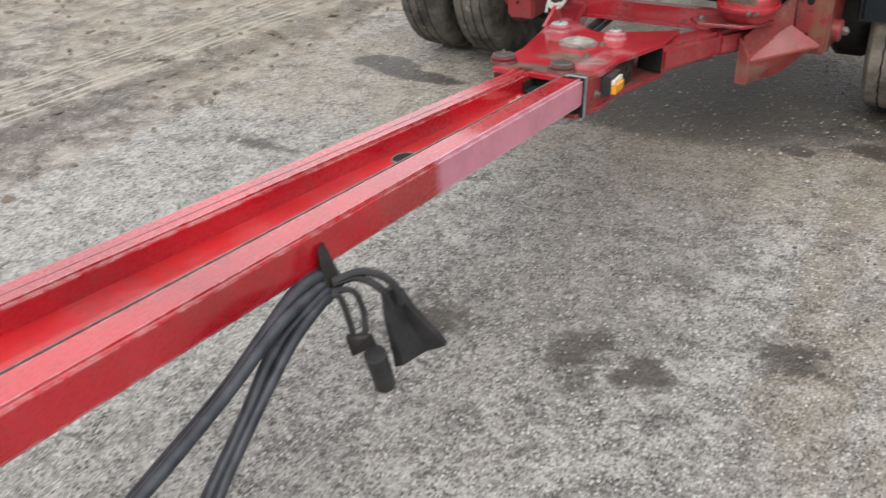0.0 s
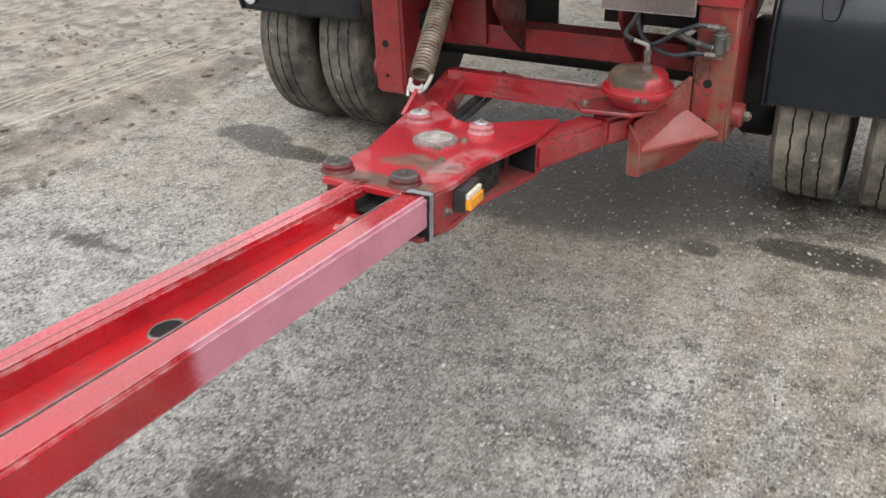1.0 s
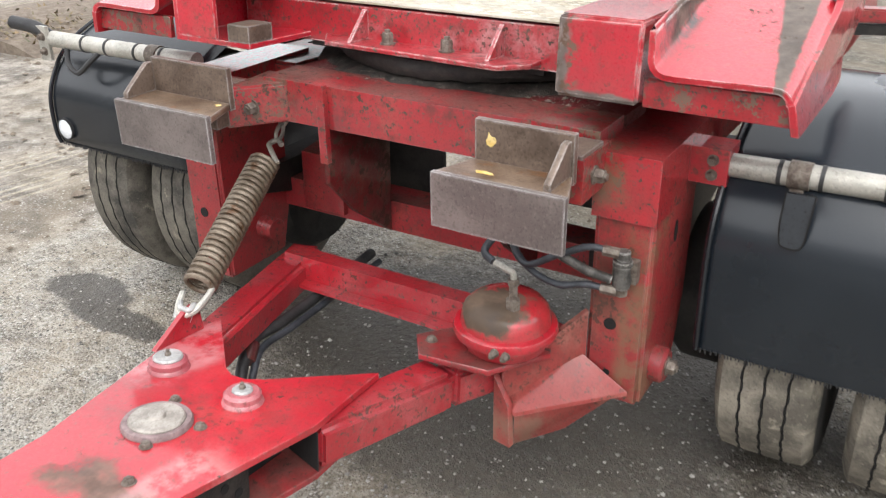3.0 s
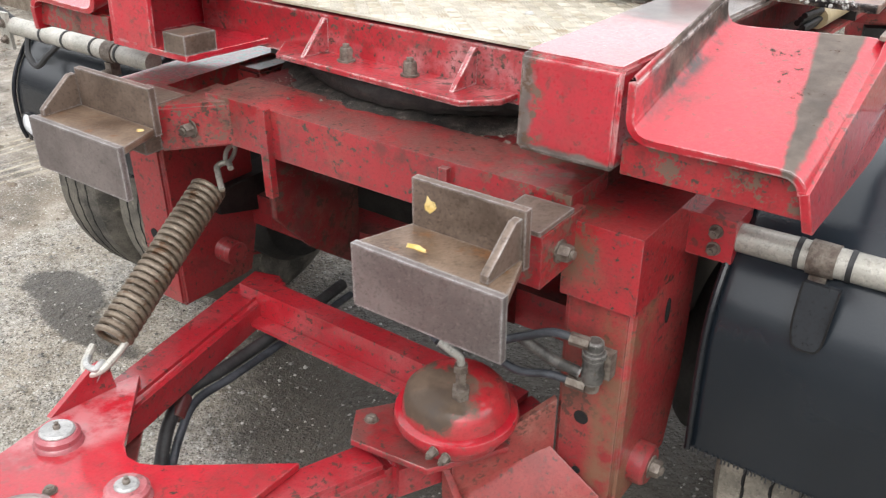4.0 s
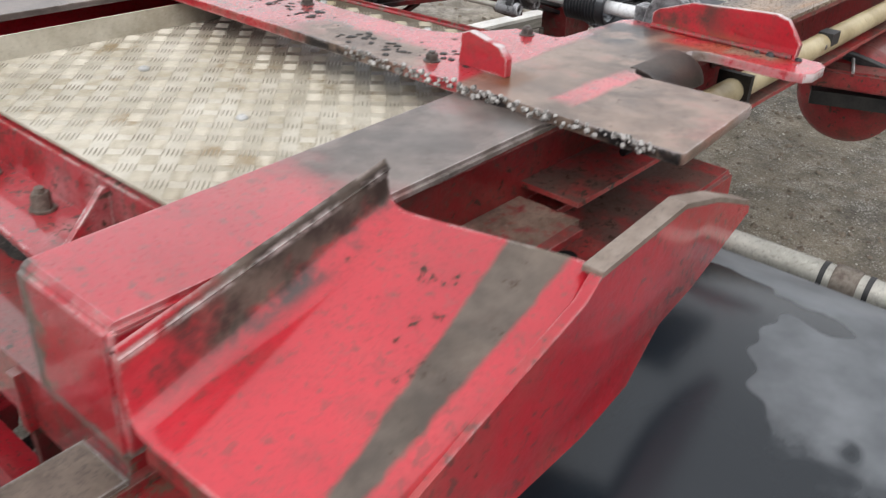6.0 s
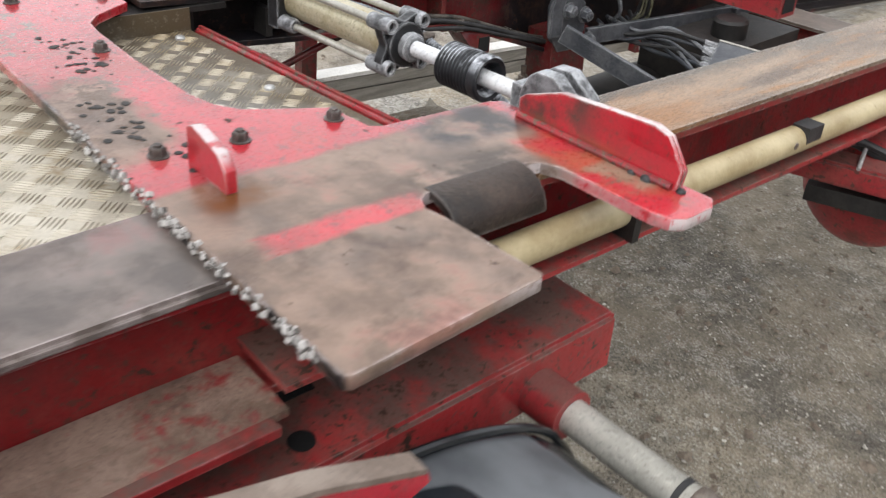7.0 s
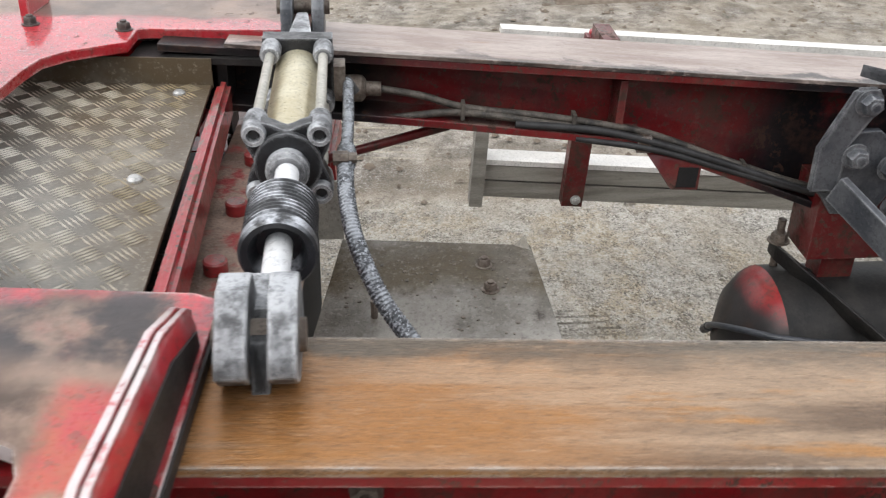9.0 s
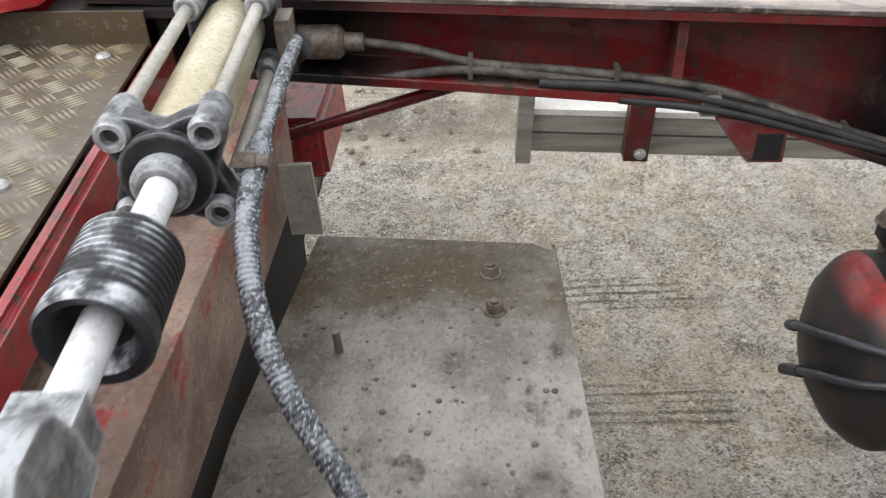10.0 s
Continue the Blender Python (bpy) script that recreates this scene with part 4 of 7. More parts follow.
def build_drawbar():
    d = thing("drawbar", A_TILT, "glossy red steel trailer drawbar sloping up from the bogie", "drawbar")

    def rail(name, rows):
        bm = B()
        for (y0, a0, b0), (y1, a1, b1) in zip(rows, rows[1:]):
            hull(bm, [(x, y, z) for y, a, b in ((y0, a0, b0), (y1, a1, b1)) for x in (a, b) for z in (-0.08, 0.0)])
        bmesh.ops.remove_doubles(bm, verts=bm.verts, dist=1e-5)
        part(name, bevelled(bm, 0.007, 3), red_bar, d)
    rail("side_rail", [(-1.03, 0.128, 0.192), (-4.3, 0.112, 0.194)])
    rail("side_rail", [(-1.03, -0.018, 0.040), (-4.3, -0.190, -0.110)])
    bm = prism(B(), [(0.036, -1.13), (0.132, -1.13), (0.116, -4.29), (-0.115, -4.29)], "z", -0.058, -0.046)
    part("channel_floor", bm, red_floor, d)
    hole = pose(0.052, -1.712, -0.0462) @ Matrix.Diagonal((1.0, 1.4, 1, 1))
    part("drain_hole", lathe(B(), [(0.023, 0), (0.023, 0.0012), (0, 0.0014)], hole, 24), pitch, d, "dark drain hole")
    part("hole_rim", lathe(B(), [(0.023, 0), (0.027, 0.0), (0.0262, 0.0022), (0.023, 0.0022), (0.023, 0)], hole, 28), brown_steel, d, "rusty rim of the drain hole")
    part("rail_seam", hull(B(), [(x + (0.016 if y < -2 else 0.0) * -1, y, z) for x in (0.1278, 0.1295) for y in (-1.06, -4.29) for z in (-0.004, 0.0006)]), dull_grey, d, "grey seam along the rail")
    part("rail_seam", hull(B(), [(x - (0.161 if y < -2 else 0.0), y, z) for x in (0.0125, 0.0138) for y in (-1.06, -4.29) for z in (-0.004, 0.0006)]), dull_grey, d, "grey seam along the rail")
    rnd = random.Random(17)
    ring = [(0.072 + 0.034 * rnd.uniform(0.45, 1.1) * math.cos(i * 0.37), -1.185 + 0.06 * rnd.uniform(0.45, 1.1) * math.sin(i * 0.37)) for i in range(17)]
    part("rust_patch", prism(B(), ring, "z", -0.0468, -0.0452), plain("chalky_patch", (0.40, 0.06, 0.06), (0.62, 0.46, 0.40), rough=0.8, scale=38), d, "chalky worn patch")
    # black sheets and a block paint the shade where the channel meets the plate
    part("end_shade", box(B(), 0.0415, 0.1265, -1.115, -1.051, -0.0455, -0.042), pitch, d, "shade painted at the end of the channel floor")
    part("end_shade", box(B(), 0.0402, 0.0425, -1.115, -1.051, -0.0455, -0.018), pitch, d, "shade painted at the end of the channel side")
    part("gap_shade", box(B(), 0.041, 0.127, -1.05, -1.03, -0.1, -0.015), pitch, d, "black block painting the shaded gap under the plate")
    # top and bottom plates of the junction
    outline = [(0.183, -1.075), (0.207, -0.957), (0.196, -0.815), (0.238, -0.555), (0.222, -0.343), (0.06, -0.487), (0.03, -0.506), (0.0, -0.508), (-0.028, -0.494),
               (-0.186, -0.348), (-0.205, -0.45), (-0.178, -0.547), (-0.11, -0.828), (-0.102, -0.95), (-0.08, -1.075)]
    part("top_plate", bevelled(prism(B(), outline, "z", -0.014, 0.0), 0.003, 1), red_top, d)
    part("bottom_plate", bevelled(prism(B(), outline, "z", -0.112, -0.1), 0.003, 1), red_dull, d)
    for x0, x1, y0, y1 in ((0.140, 0.188, -1.03, -0.80), (-0.10, -0.055, -1.03, -0.62), (0.170, 0.186, -0.80, -0.665)):
        # the right web by the leg is blackened to paint shade under the plate
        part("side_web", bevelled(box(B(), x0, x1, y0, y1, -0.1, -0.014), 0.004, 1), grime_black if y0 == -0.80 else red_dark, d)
    part("end_clamp", bevelled(box(B(), 0.136, 0.196, -1.058, -1.036, -0.112, 0.001), 0.004, 2), clamp_grey, d, "grey end clamp with dark edges")
    for y0, y1 in ((-1.0605, -1.0585), (-1.0355, -1.0335)):
        part("clamp_edge", box(B(), 0.150, 0.1975, y0, y1, -0.108, 0.0016), pitch, d, "dark edge of the clamp")
    part("end_clamp", bevelled(box(B(), 0.176, 0.200, -1.036, -0.86, -0.1, -0.008), 0.005, 2), red_dull, d)
    part("bolt", hexbolt(B(), 0.200, -0.985, -0.06, 0.010, 0.012, "x"), bolt_mat, d)
    # black panel added to paint the shade in the hollow between the plates
    part("hollow_shade", box(B(), 0.135, 0.145, -0.70, -0.54, -0.1, -0.014), pitch, d, "black panel painting the shaded hollow between the plates")
    for y, z in ((-0.72, -0.05), (-0.76, -0.062), (-0.69, -0.075)):
        part("web_hole", lathe(B(), [(0.009, 0), (0.009, 0.0012), (0, 0.0013)], pose(0.1862, y, z, 0, 90, 0), 14), pitch, d, "dark hole")
    # pins
    for x, y, r, h in ((-0.115, -0.556, 0.036, 0.022), (0.083, -0.566, 0.034, 0.022), (-0.080, -1.01, 0.037, 0.02), (0.106, -1.012, 0.037, 0.02)):
        back = y > -0.8
        part("pin_boss", lathe(B(), [(r * 1.12, -0.001), (r * 1.08, 0.004), (r, 0.007), (r, h - 0.005), (r - 0.005, h), (0, h)], pose(x, y, 0), 28), pin_paint if back else red_dark, d)
        part("pin_cap", disc(B(), x, y, h - 0.002, r * ((0.78 if x < 0 else 0.55) if back else 0.86), 0.007, 24, bev=0.003), zinc if back else greasy_bolt, d, "grey greasy pin cap" if back else "greasy brown pin cap")
        part("grease_nipple", lathe(B(), [(0.006, 0), (0.006, 0.005), (0.003, 0.007), (0.004, 0.011), (0, 0.012)], pose(x, y, h + 0.005), 8), bolt_mat, d)
    part("cap_ring", lathe(B(), [(0.060, 0), (0.060, 0.004), (0.057, 0.009), (0.048, 0.009), (0.048, 0.0)], pose(0.015, -0.700, 0), 40), dull_grey, d, "dark grey ring round the pivot cap")
    part("centre_cap", lathe(B(), [(0.0475, 0.001), (0.0475, 0.011), (0.044, 0.0145), (0.016, 0.0155), (0.013, 0.020), (0.006, 0.021), (0, 0.021)], pose(0.015, -0.700, 0), 40), cap_beige, d, "round beige-grey pivot cap")
    for x, y in ((0.083, -0.668), (0.052, -0.757), (-0.016, -0.632), (0.105, -0.835)):
        part("bolt", hexbolt(B(), x, y, 0, 0.009, 0.008), bolt_mat, d)
    # legs of the A, and the tie between them
    def leg(sign, p0, p1, w, name):
        (x0, y0), (x1, y1) = p0, p1
        v = Vector((x1 - x0, y1 - y0)).normalized()
        s = Vector((v.y, -v.x)) * w / 2
        bm = hull(B(), [(x + k * s.x, y + k * s.y, z) for x, y in (p0, p1) for k in (-1, 1) for z in (-0.1, -0.0155)])
        part(name, bevelled(bm, 0.014, 3), red_leg, d)
    leg(1, (0.196, -0.535), (0.289, -0.222), 0.095, "leg")
    # black sheet paints the shade inside the leg's open end
    v = Vector((0.093, 0.313, 0)).normalized()
    q = Vector((v.y, -v.x, 0)) * 0.046
    part("leg_mouth", hull(B(), [Vector((0.196, -0.535, z)) + k * q - e * v for k in (-1, 1) for e in (0.001, 0.003) for z in (-0.096, -0.0175)]), pitch, d, "dark open end of the leg")
    leg(1, (0.295, -0.222), (0.43, 0.10), 0.078, "leg_end")
    leg(-1, (-0.133, -0.565), (-0.352, 0.14), 0.095, "leg")
    bm = box(B(), -0.335, 0.40, 0.028, 0.038, -0.065, 0.0)
    box(bm, -0.335, 0.40, 0.038, 0.085, -0.012, 0.0)
    part("tie_bar", bevelled(bm, 0.003, 1), red_leg, d)
    part("tie_bar", bevelled(box(B(), -0.30, 0.36, -0.012, 0.026, -0.066, -0.058), 0.002, 1), red_leg, d)
    part("chamber_plate", bevelled(prism(B(), [(0.205, -0.185), (0.255, -0.255), (0.40, -0.235), (0.47, -0.10), (0.44, -0.03), (0.30, -0.03)], "z", -0.0, 0.012), 0.003, 1), red_scab, d)
    part("bolt", hexbolt(B(), 0.245, -0.19, 0.012, 0.010, 0.009), bolt_mat, d)
    # lug for the spring
    part("spring_lug", bevelled(prism(B(), [(-0.53, 0), (-0.40, 0), (-0.41, 0.05), (-0.425, 0.062), (-0.445, 0.058)], "x", -0.194, -0.182), 0.002, 1), red_leg, d)
    return d


build_drawbar()


def build_marker_lamp():
    t = thing("marker_lamp", A_TILT @ pose(0.222, -0.9, -0.038, 0, 0, 6), "amber side marker lamp in a black housing", "lamp")
    part("housing", bevelled(box(B(), -0.025, 0.002, -0.05, 0.05, -0.033, 0.020), 0.006, 2), black_rubber, t)
    part("lens", bevelled(box(B(), 0.002, 0.016, -0.041, 0.041, -0.029, -0.005), 0.007, 3), amber, t, "amber lens")
    part("upper_lens", bevelled(box(B(), 0.002, 0.011, -0.041, 0.041, -0.003, 0.009), 0.003, 2), ivory, t, "ivory reflector strip")


build_marker_lamp()


def build_tow_cables():
    t = thing("hanging_air_lines", W, "bundle of dark grey air lines tied below the drawbar", "cables")
    runs = (([(0.20, -2.17, 0.59), (0.205, -2.25, 0.60), (0.215, -2.33, 0.585), (0.225, -2.46, 0.545), (0.235, -2.60, 0.52), (0.245, -2.72, 0.50), (0.25, -2.95, 0.44)], 0.0125),
            ([(0.205, -2.18, 0.575), (0.225, -2.26, 0.59), (0.245, -2.35, 0.60), (0.25, -2.47, 0.565), (0.255, -2.60, 0.535), (0.26, -2.71, 0.515), (0.265, -2.95, 0.45)], 0.0105),
            ([(0.21, -2.17, 0.56), (0.23, -2.26, 0.575), (0.24, -2.36, 0.56), (0.25, -2.45, 0.50), (0.25, -2.54, 0.43), (0.25, -2.62, 0.37), (0.25, -2.8, 0.24)], 0.0115),
            ([(0.215, -2.18, 0.555), (0.24, -2.25, 0.57), (0.26, -2.34, 0.565), (0.265, -2.44, 0.505), (0.265, -2.53, 0.435), (0.27, -2.60, 0.38), (0.27, -2.8, 0.25)], 0.0095))
    for pts, r in runs:
        part("air_line", tube(B(), smooth_path(pts, 7), r, 10), hose_mat, t)
    for i, pts in enumerate(([(0.22, -2.20, 0.56), (0.235, -2.185, 0.555), (0.245, -2.18, 0.51), (0.252, -2.18, 0.47)],
                             [(0.22, -2.19, 0.565), (0.25, -2.165, 0.56), (0.265, -2.16, 0.52), (0.272, -2.17, 0.48)],
                             [(0.22, -2.18, 0.575), (0.25, -2.15, 0.58), (0.285, -2.13, 0.555), (0.30, -2.12, 0.515)],
                             [(0.22, -2.18, 0.58), (0.26, -2.14, 0.59), (0.30, -2.115, 0.565), (0.315, -2.11, 0.52)])):
        part("wire_tail", tube(B(), smooth_path(pts, 6), 0.0075 if i > 1 else 0.006, 8), black_rubber, t)
    part("tail_plug", bevelled(hull(B(), [(0.238, -2.185, 0.475), (0.282, -2.165, 0.48), (0.242, -2.175, 0.43), (0.285, -2.155, 0.445), (0.245, -2.195, 0.47), (0.28, -2.18, 0.475), (0.25, -2.19, 0.43)]), 0.003, 1), grime_black, t, "dark plug end")
    # the plug's cover: a thick folded rubber flap
    bm = B()
    rows = []
    for i in range(7):
        u = i / 6
        wave = 0.008 * math.sin(u * 5)
        a, b = Vector((0.285, -2.13, 0.55)).lerp(Vector((0.272, -2.10, 0.345)), u), Vector((0.312, -2.108, 0.545)).lerp(Vector((0.365, -2.055, 0.405)), u)
        rows.append([bm.verts.new(a.lerp(b, k / 5) + Vector((0.3, -0.8, 0.2)) * (wave + 0.012 * math.sin(k * 1.6))) for k in range(6)])
    for u, v in zip(rows, rows[1:]):
        for k in range(5):
            bm.faces.new((u[k], u[k + 1], v[k + 1], v[k]))
    bmesh.ops.recalc_face_normals(bm, faces=bm.faces)
    bmesh.ops.solidify(bm, geom=bm.faces[:], thickness=0.012)
    part("plug_cover", bm, black_rubber, t, "black rubber plug cover")
    part("plug", tube(B(), [(0.258, -2.135, 0.40), (0.245, -2.105, 0.325), (0.240, -2.095, 0.290)], 0.022, 12), black_rubber, t)
    part("strap", bevelled(hull(B(), [(0.194, -2.160, 0.645), (0.199, -2.182, 0.645), (0.222, -2.150, 0.56), (0.230, -2.205, 0.55), (0.196, -2.15, 0.53), (0.200, -2.20, 0.53)]), 0.004, 1), grime_black, t, "dark tie strap")


build_tow_cables()


# ---- front bogie ----
def build_bogie():
    d = thing("front_bogie", W, "red steel turntable bogie frame with chipped dirty paint", "bogie")
    # front beam and arms
    part("front_beam", bevelled(box(B(), -0.30, 0.512, -0.02, 0.10, 0.828, 0.924), 0.018, 4), red_scab, d)
    part("beam_lip", bevelled(box(B(), -0.30, 0.51, 0.10, 0.235, 0.885, 0.917), 0.004, 1), red_dark, d)
    for x0, x1 in ((-0.47, -0.345), (0.435, 0.527)):
        part("bracket_arm", bevelled(box(B(), x0, x1, -0.128, 0.0, 0.822, 0.905), 0.005, 2), red_scab, d)
        part("arm_cover", bevelled(box(B(), x0 + 0.004, x1 - 0.004, -0.128, -0.03, 0.905, 0.912), 0.002, 1), brown_steel, d, "muddy brown cover strip")
        part("bolt", hexbolt(B(), *((x1, -0.075, 0.862, 0.014, 0.02, "x") if x1 > 0 else (-0.292, -0.070, 0.866, 0.014, 0.02, "y"))), bolt_mat, d)
    part("arm_brace", bevelled(hull(B(), [(-0.345, -0.12, 0.82), (-0.345, -0.12, 0.912), (-0.345, 0.05, 0.82), (-0.345, 0.05, 0.918), (-0.225, -0.012, 0.828), (-0.225, -0.012, 0.918), (-0.225, 0.05, 0.828), (-0.225, 0.05, 0.918)]), 0.006, 2), red_scab, d)
    # posts
    def post(x0, x1, name):
        bm = prism(B(), [(-0.02, 0.352), (0.20, 0.352), (0.24, 0.50), (0.24, 0.80), (-0.02, 0.80)], "x", x0, x1)
        p = part(name, bevelled(bm, 0.010, 3), red_post, d)
        part("post_head", bevelled(box(B(), x0 - 0.004, x1 + 0.003, -0.028, 0.36, 0.762, 0.892), 0.014, 4), red_head, d)
        return p
    right, left = post(0.512, 0.632, "post"), post(-0.605, -0.485, "post")
    for p, x, s in ((right, 0.56, 1), (left, -0.555, -1)):
        for z, r in ((0.533, 0.013), (0.418, 0.0075)):
            part("bolt_hole", lathe(B(), [(r, 0), (r, 0.0015), (0, 0.0016)], pose(x, -0.0202, z, 90, 0, 0), 18), pitch, p, "dark bolt hole")
        part("hinge_pin", disc(B(), 0.632 if s > 0 else -0.605, 0.06, 0.42, 0.038, 0.03 * s, 24, "x", 0.006), red_dull, p)
        part("hinge_bolt", hexbolt(B(), 0.662 if s > 0 else -0.635, 0.06, 0.42, 0.016, 0.018 * s, "x"), bolt_mat, p)
    part("side_slot", lathe(B(), [(0.012, 0), (0.012, 0.002), (0, 0.002)], pose(0.6322, 0.115, 0.70, 0, 90, 0) @ Matrix.Diagonal((2.0, 0.7, 1, 1)), 18), pitch, right, "dark slot")
    # stop brackets at the posts' feet
    for sx, ox in ((1, 0.0),):
        def P(*pts):
            return [(ox + sx * x, y, z) for x, y, z in pts]
        part("stop_toe", bevelled(hull(B(), P((0.372, -0.156, 0.262), (0.417, -0.168, 0.266), (0.376, -0.142, 0.262), (0.42, -0.154, 0.266), (0.372, -0.156, 0.425), (0.412, -0.168, 0.37), (0.376, -0.142, 0.425), (0.416, -0.154, 0.37))), 0.003, 1), red_stop, d)
        part("stop_flange", bevelled(hull(B(), P((0.385, -0.148, 0.362), (0.422, -0.160, 0.352), (0.505, -0.026, 0.452), (0.612, -0.030, 0.392), (0.385, -0.148, 0.352), (0.422, -0.160, 0.342), (0.505, -0.026, 0.442), (0.612, -0.030, 0.382))), 0.002, 1), red_stop, d)
        part("stop_web", bevelled(hull(B(), P((0.380, -0.140, 0.43), (0.380, -0.140, 0.36), (0.505, -0.012, 0.55), (0.505, -0.012, 0.44), (0.388, -0.148, 0.43), (0.388, -0.148, 0.36), (0.515, -0.022, 0.55), (0.515, -0.022, 0.44))), 0.002, 1), red_stop, d)
        part("stop_rib", bevelled(hull(B(), P((0.418, -0.152, 0.266), (0.418, -0.152, 0.345), (0.60, -0.022, 0.385), (0.56, -0.022, 0.353), (0.418, -0.140, 0.266), (0.418, -0.140, 0.345), (0.60, -0.012, 0.385), (0.56, -0.012, 0.353), (0.50, -0.08, 0.29))), 0.002, 1), red_stop, d)
    # webs and lower cross beam
    for x in (-0.128, 0.285):
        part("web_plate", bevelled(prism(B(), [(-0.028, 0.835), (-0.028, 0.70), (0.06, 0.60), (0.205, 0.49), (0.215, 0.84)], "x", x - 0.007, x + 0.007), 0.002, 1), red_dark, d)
    part("web_rib", bevelled(box(B(), -0.138, -0.118, -0.036, -0.0205, 0.75, 0.928), 0.003, 1), red_scab, d)
    part("web_rib", bevelled(box(B(), 0.277, 0.293, -0.032, -0.0205, 0.83, 0.915), 0.003, 1), red_scab, d)
    part("cross_beam", bevelled(box(B(), -0.50, 0.50, 0.216, 0.31, 0.485, 0.568), 0.008, 2), red_dull, d)
    part("cross_beam", bevelled(box(B(), -0.50, 0.50, 1.0, 1.1, 0.76, 0.84), 0.008, 2), red_dark, d)
    part("side_block", bevelled(hull(B(), [(-0.40, 0.20, 0.50), (-0.27, 0.20, 0.50), (-0.40, 0.20, 0.66), (-0.27, 0.20, 0.66), (-0.42, 0.3, 0.66), (-0.27, 0.3, 0.66), (-0.42, 0.3, 0.5), (-0.27, 0.3, 0.5), (-0.42, 0.22, 0.58)]), 0.004, 2), red_dull, d)
    part("spring_seat", lathe(B(), [(0.03 if i % 2 else 0.022, 0.008 * i) for i in range(8)], pose(-0.486, 0.11, 0.46, 0, 90, 0), 18), red_dull, d)
    # side beams
    for x0, x1 in ((0.43, 0.628), (-0.61, -0.41)):
        bm = hull(B(), [(x, y, z) for x in (x0, x1) for y, z in ((0.22, 0.886), (0.22, 0.79), (1.138, 0.858), (1.138, 0.76))])
        s = part("side_beam", bevelled(bm, 0.008, 2), red_mud, d)
        part("slot", bevelled(hull(B(), [(x, y, z + 0.886 - 0.0305 * (y - 0.22)) for x in (x0 + 0.05, x0 + 0.085) for y in (0.45, 0.72) for z in (-0.002, 0.0015)]), 0.0005, 1), pitch, s, "dark slot")
        part("top_hole", lathe(B(), [(0.016, 0), (0.016, 0.0015), (0, 0.0015)], pose(x0 + 0.15, 0.66, 0.8728, 1.75, 0, 0), 18), pitch, s, "dark hole")
    part("axle", tube(B(), [(-0.80, 0.55, 0.39), (0.72, 0.55, 0.39)], 0.055, 18), dark_steel, d)
    for x in (0.50, -0.5):
        part("leaf_spring", bevelled(hull(B(), [(x - 0.04, y, z) for y, z in ((0.1, 0.56), (0.55, 0.44), (1.0, 0.56), (0.1, 0.62), (0.55, 0.53), (1.0, 0.62))] + [(x + 0.04, y, z) for y, z in ((0.1, 0.56), (0.55, 0.44), (1.0, 0.56), (0.1, 0.62), (0.55, 0.53), (1.0, 0.62))]), 0.004, 1), dark_steel, d)
    # drums added unseen to darken the gap between post and wheel
    for x in (-0.62, 0.58):
        part("brake_drum", lathe(B(), [(0.06, 0), (0.19, 0.0), (0.205, 0.02), (0.205, 0.11), (0.18, 0.145), (0.06, 0.145)], pose(x - (0.145 if x < 0 else 0.0), 0.55, 0.39, 0, 90, 0), 36), dark_steel, d, "dark brake drum added to darken the gap by the wheel")
    # dark plates added behind the front beam to stand for its shaded inside
    part("dark_backing", bevelled(box(B(), -0.41, -0.08, 0.40, 0.412, 0.50, 0.84), 0.003, 1), dark_steel, d)
    part("dark_backing", bevelled(box(B(), 0.075, 0.43, 0.46, 0.472, 0.55, 0.84), 0.003, 1), dark_steel, d)
    part("bogie_deck", bevelled(box(B(), -0.40, 0.43, 0.236, 1.0, 0.84, 0.87), 0.004, 1), dark_steel, d)
    # stub of the rear mudguard bar
    part("bar_stub", tube(B(), [(0.628, 0.985, 0.80), (0.69, 0.985, 0.802)], 0.034, 20), red_dull, d)
    for x, s in ((0.634, 1), (-0.606, -1)):
        part("bar_socket", bevelled(box(B(), min(x, x + 0.075 * s), max(x, x + 0.075 * s), 0.15, 0.225, 0.795, 0.868), 0.006, 2), red, d)
        for z in (0.815, 0.845):
            part("bolt", hexbolt(B(), x + 0.045 * s, 0.15, z, 0.009, 0.014, "y"), bolt_mat, d)
    return d


build_bogie()


def build_turntable():
    t = thing("turntable_ring", pose(0.03, 0.50, 0.90), "black greasy steel turntable ring", "turntable")
    def crusted(prof):
        bm = lathe(B(), prof, W, 120)
        for v in bm.verts:
            v.co += 0.004 * noise.noise_vector(v.co * 30) + 0.003 * noise.noise_vector(v.co * 85)
        return bm
    part("lower_race", crusted([(0.36, 0.0), (0.44, 0.0), (0.458, 0.003), (0.458, 0.012), (0.43, 0.020), (0.40, 0.030), (0.36, 0.034), (0.36, 0.0)]), crud, t)
    part("upper_race", crusted([(0.37, 0.036), (0.40, 0.036), (0.406, 0.048), (0.405, 0.062), (0.40, 0.075), (0.37, 0.075), (0.37, 0.036)]), grime_black, t)


build_turntable()


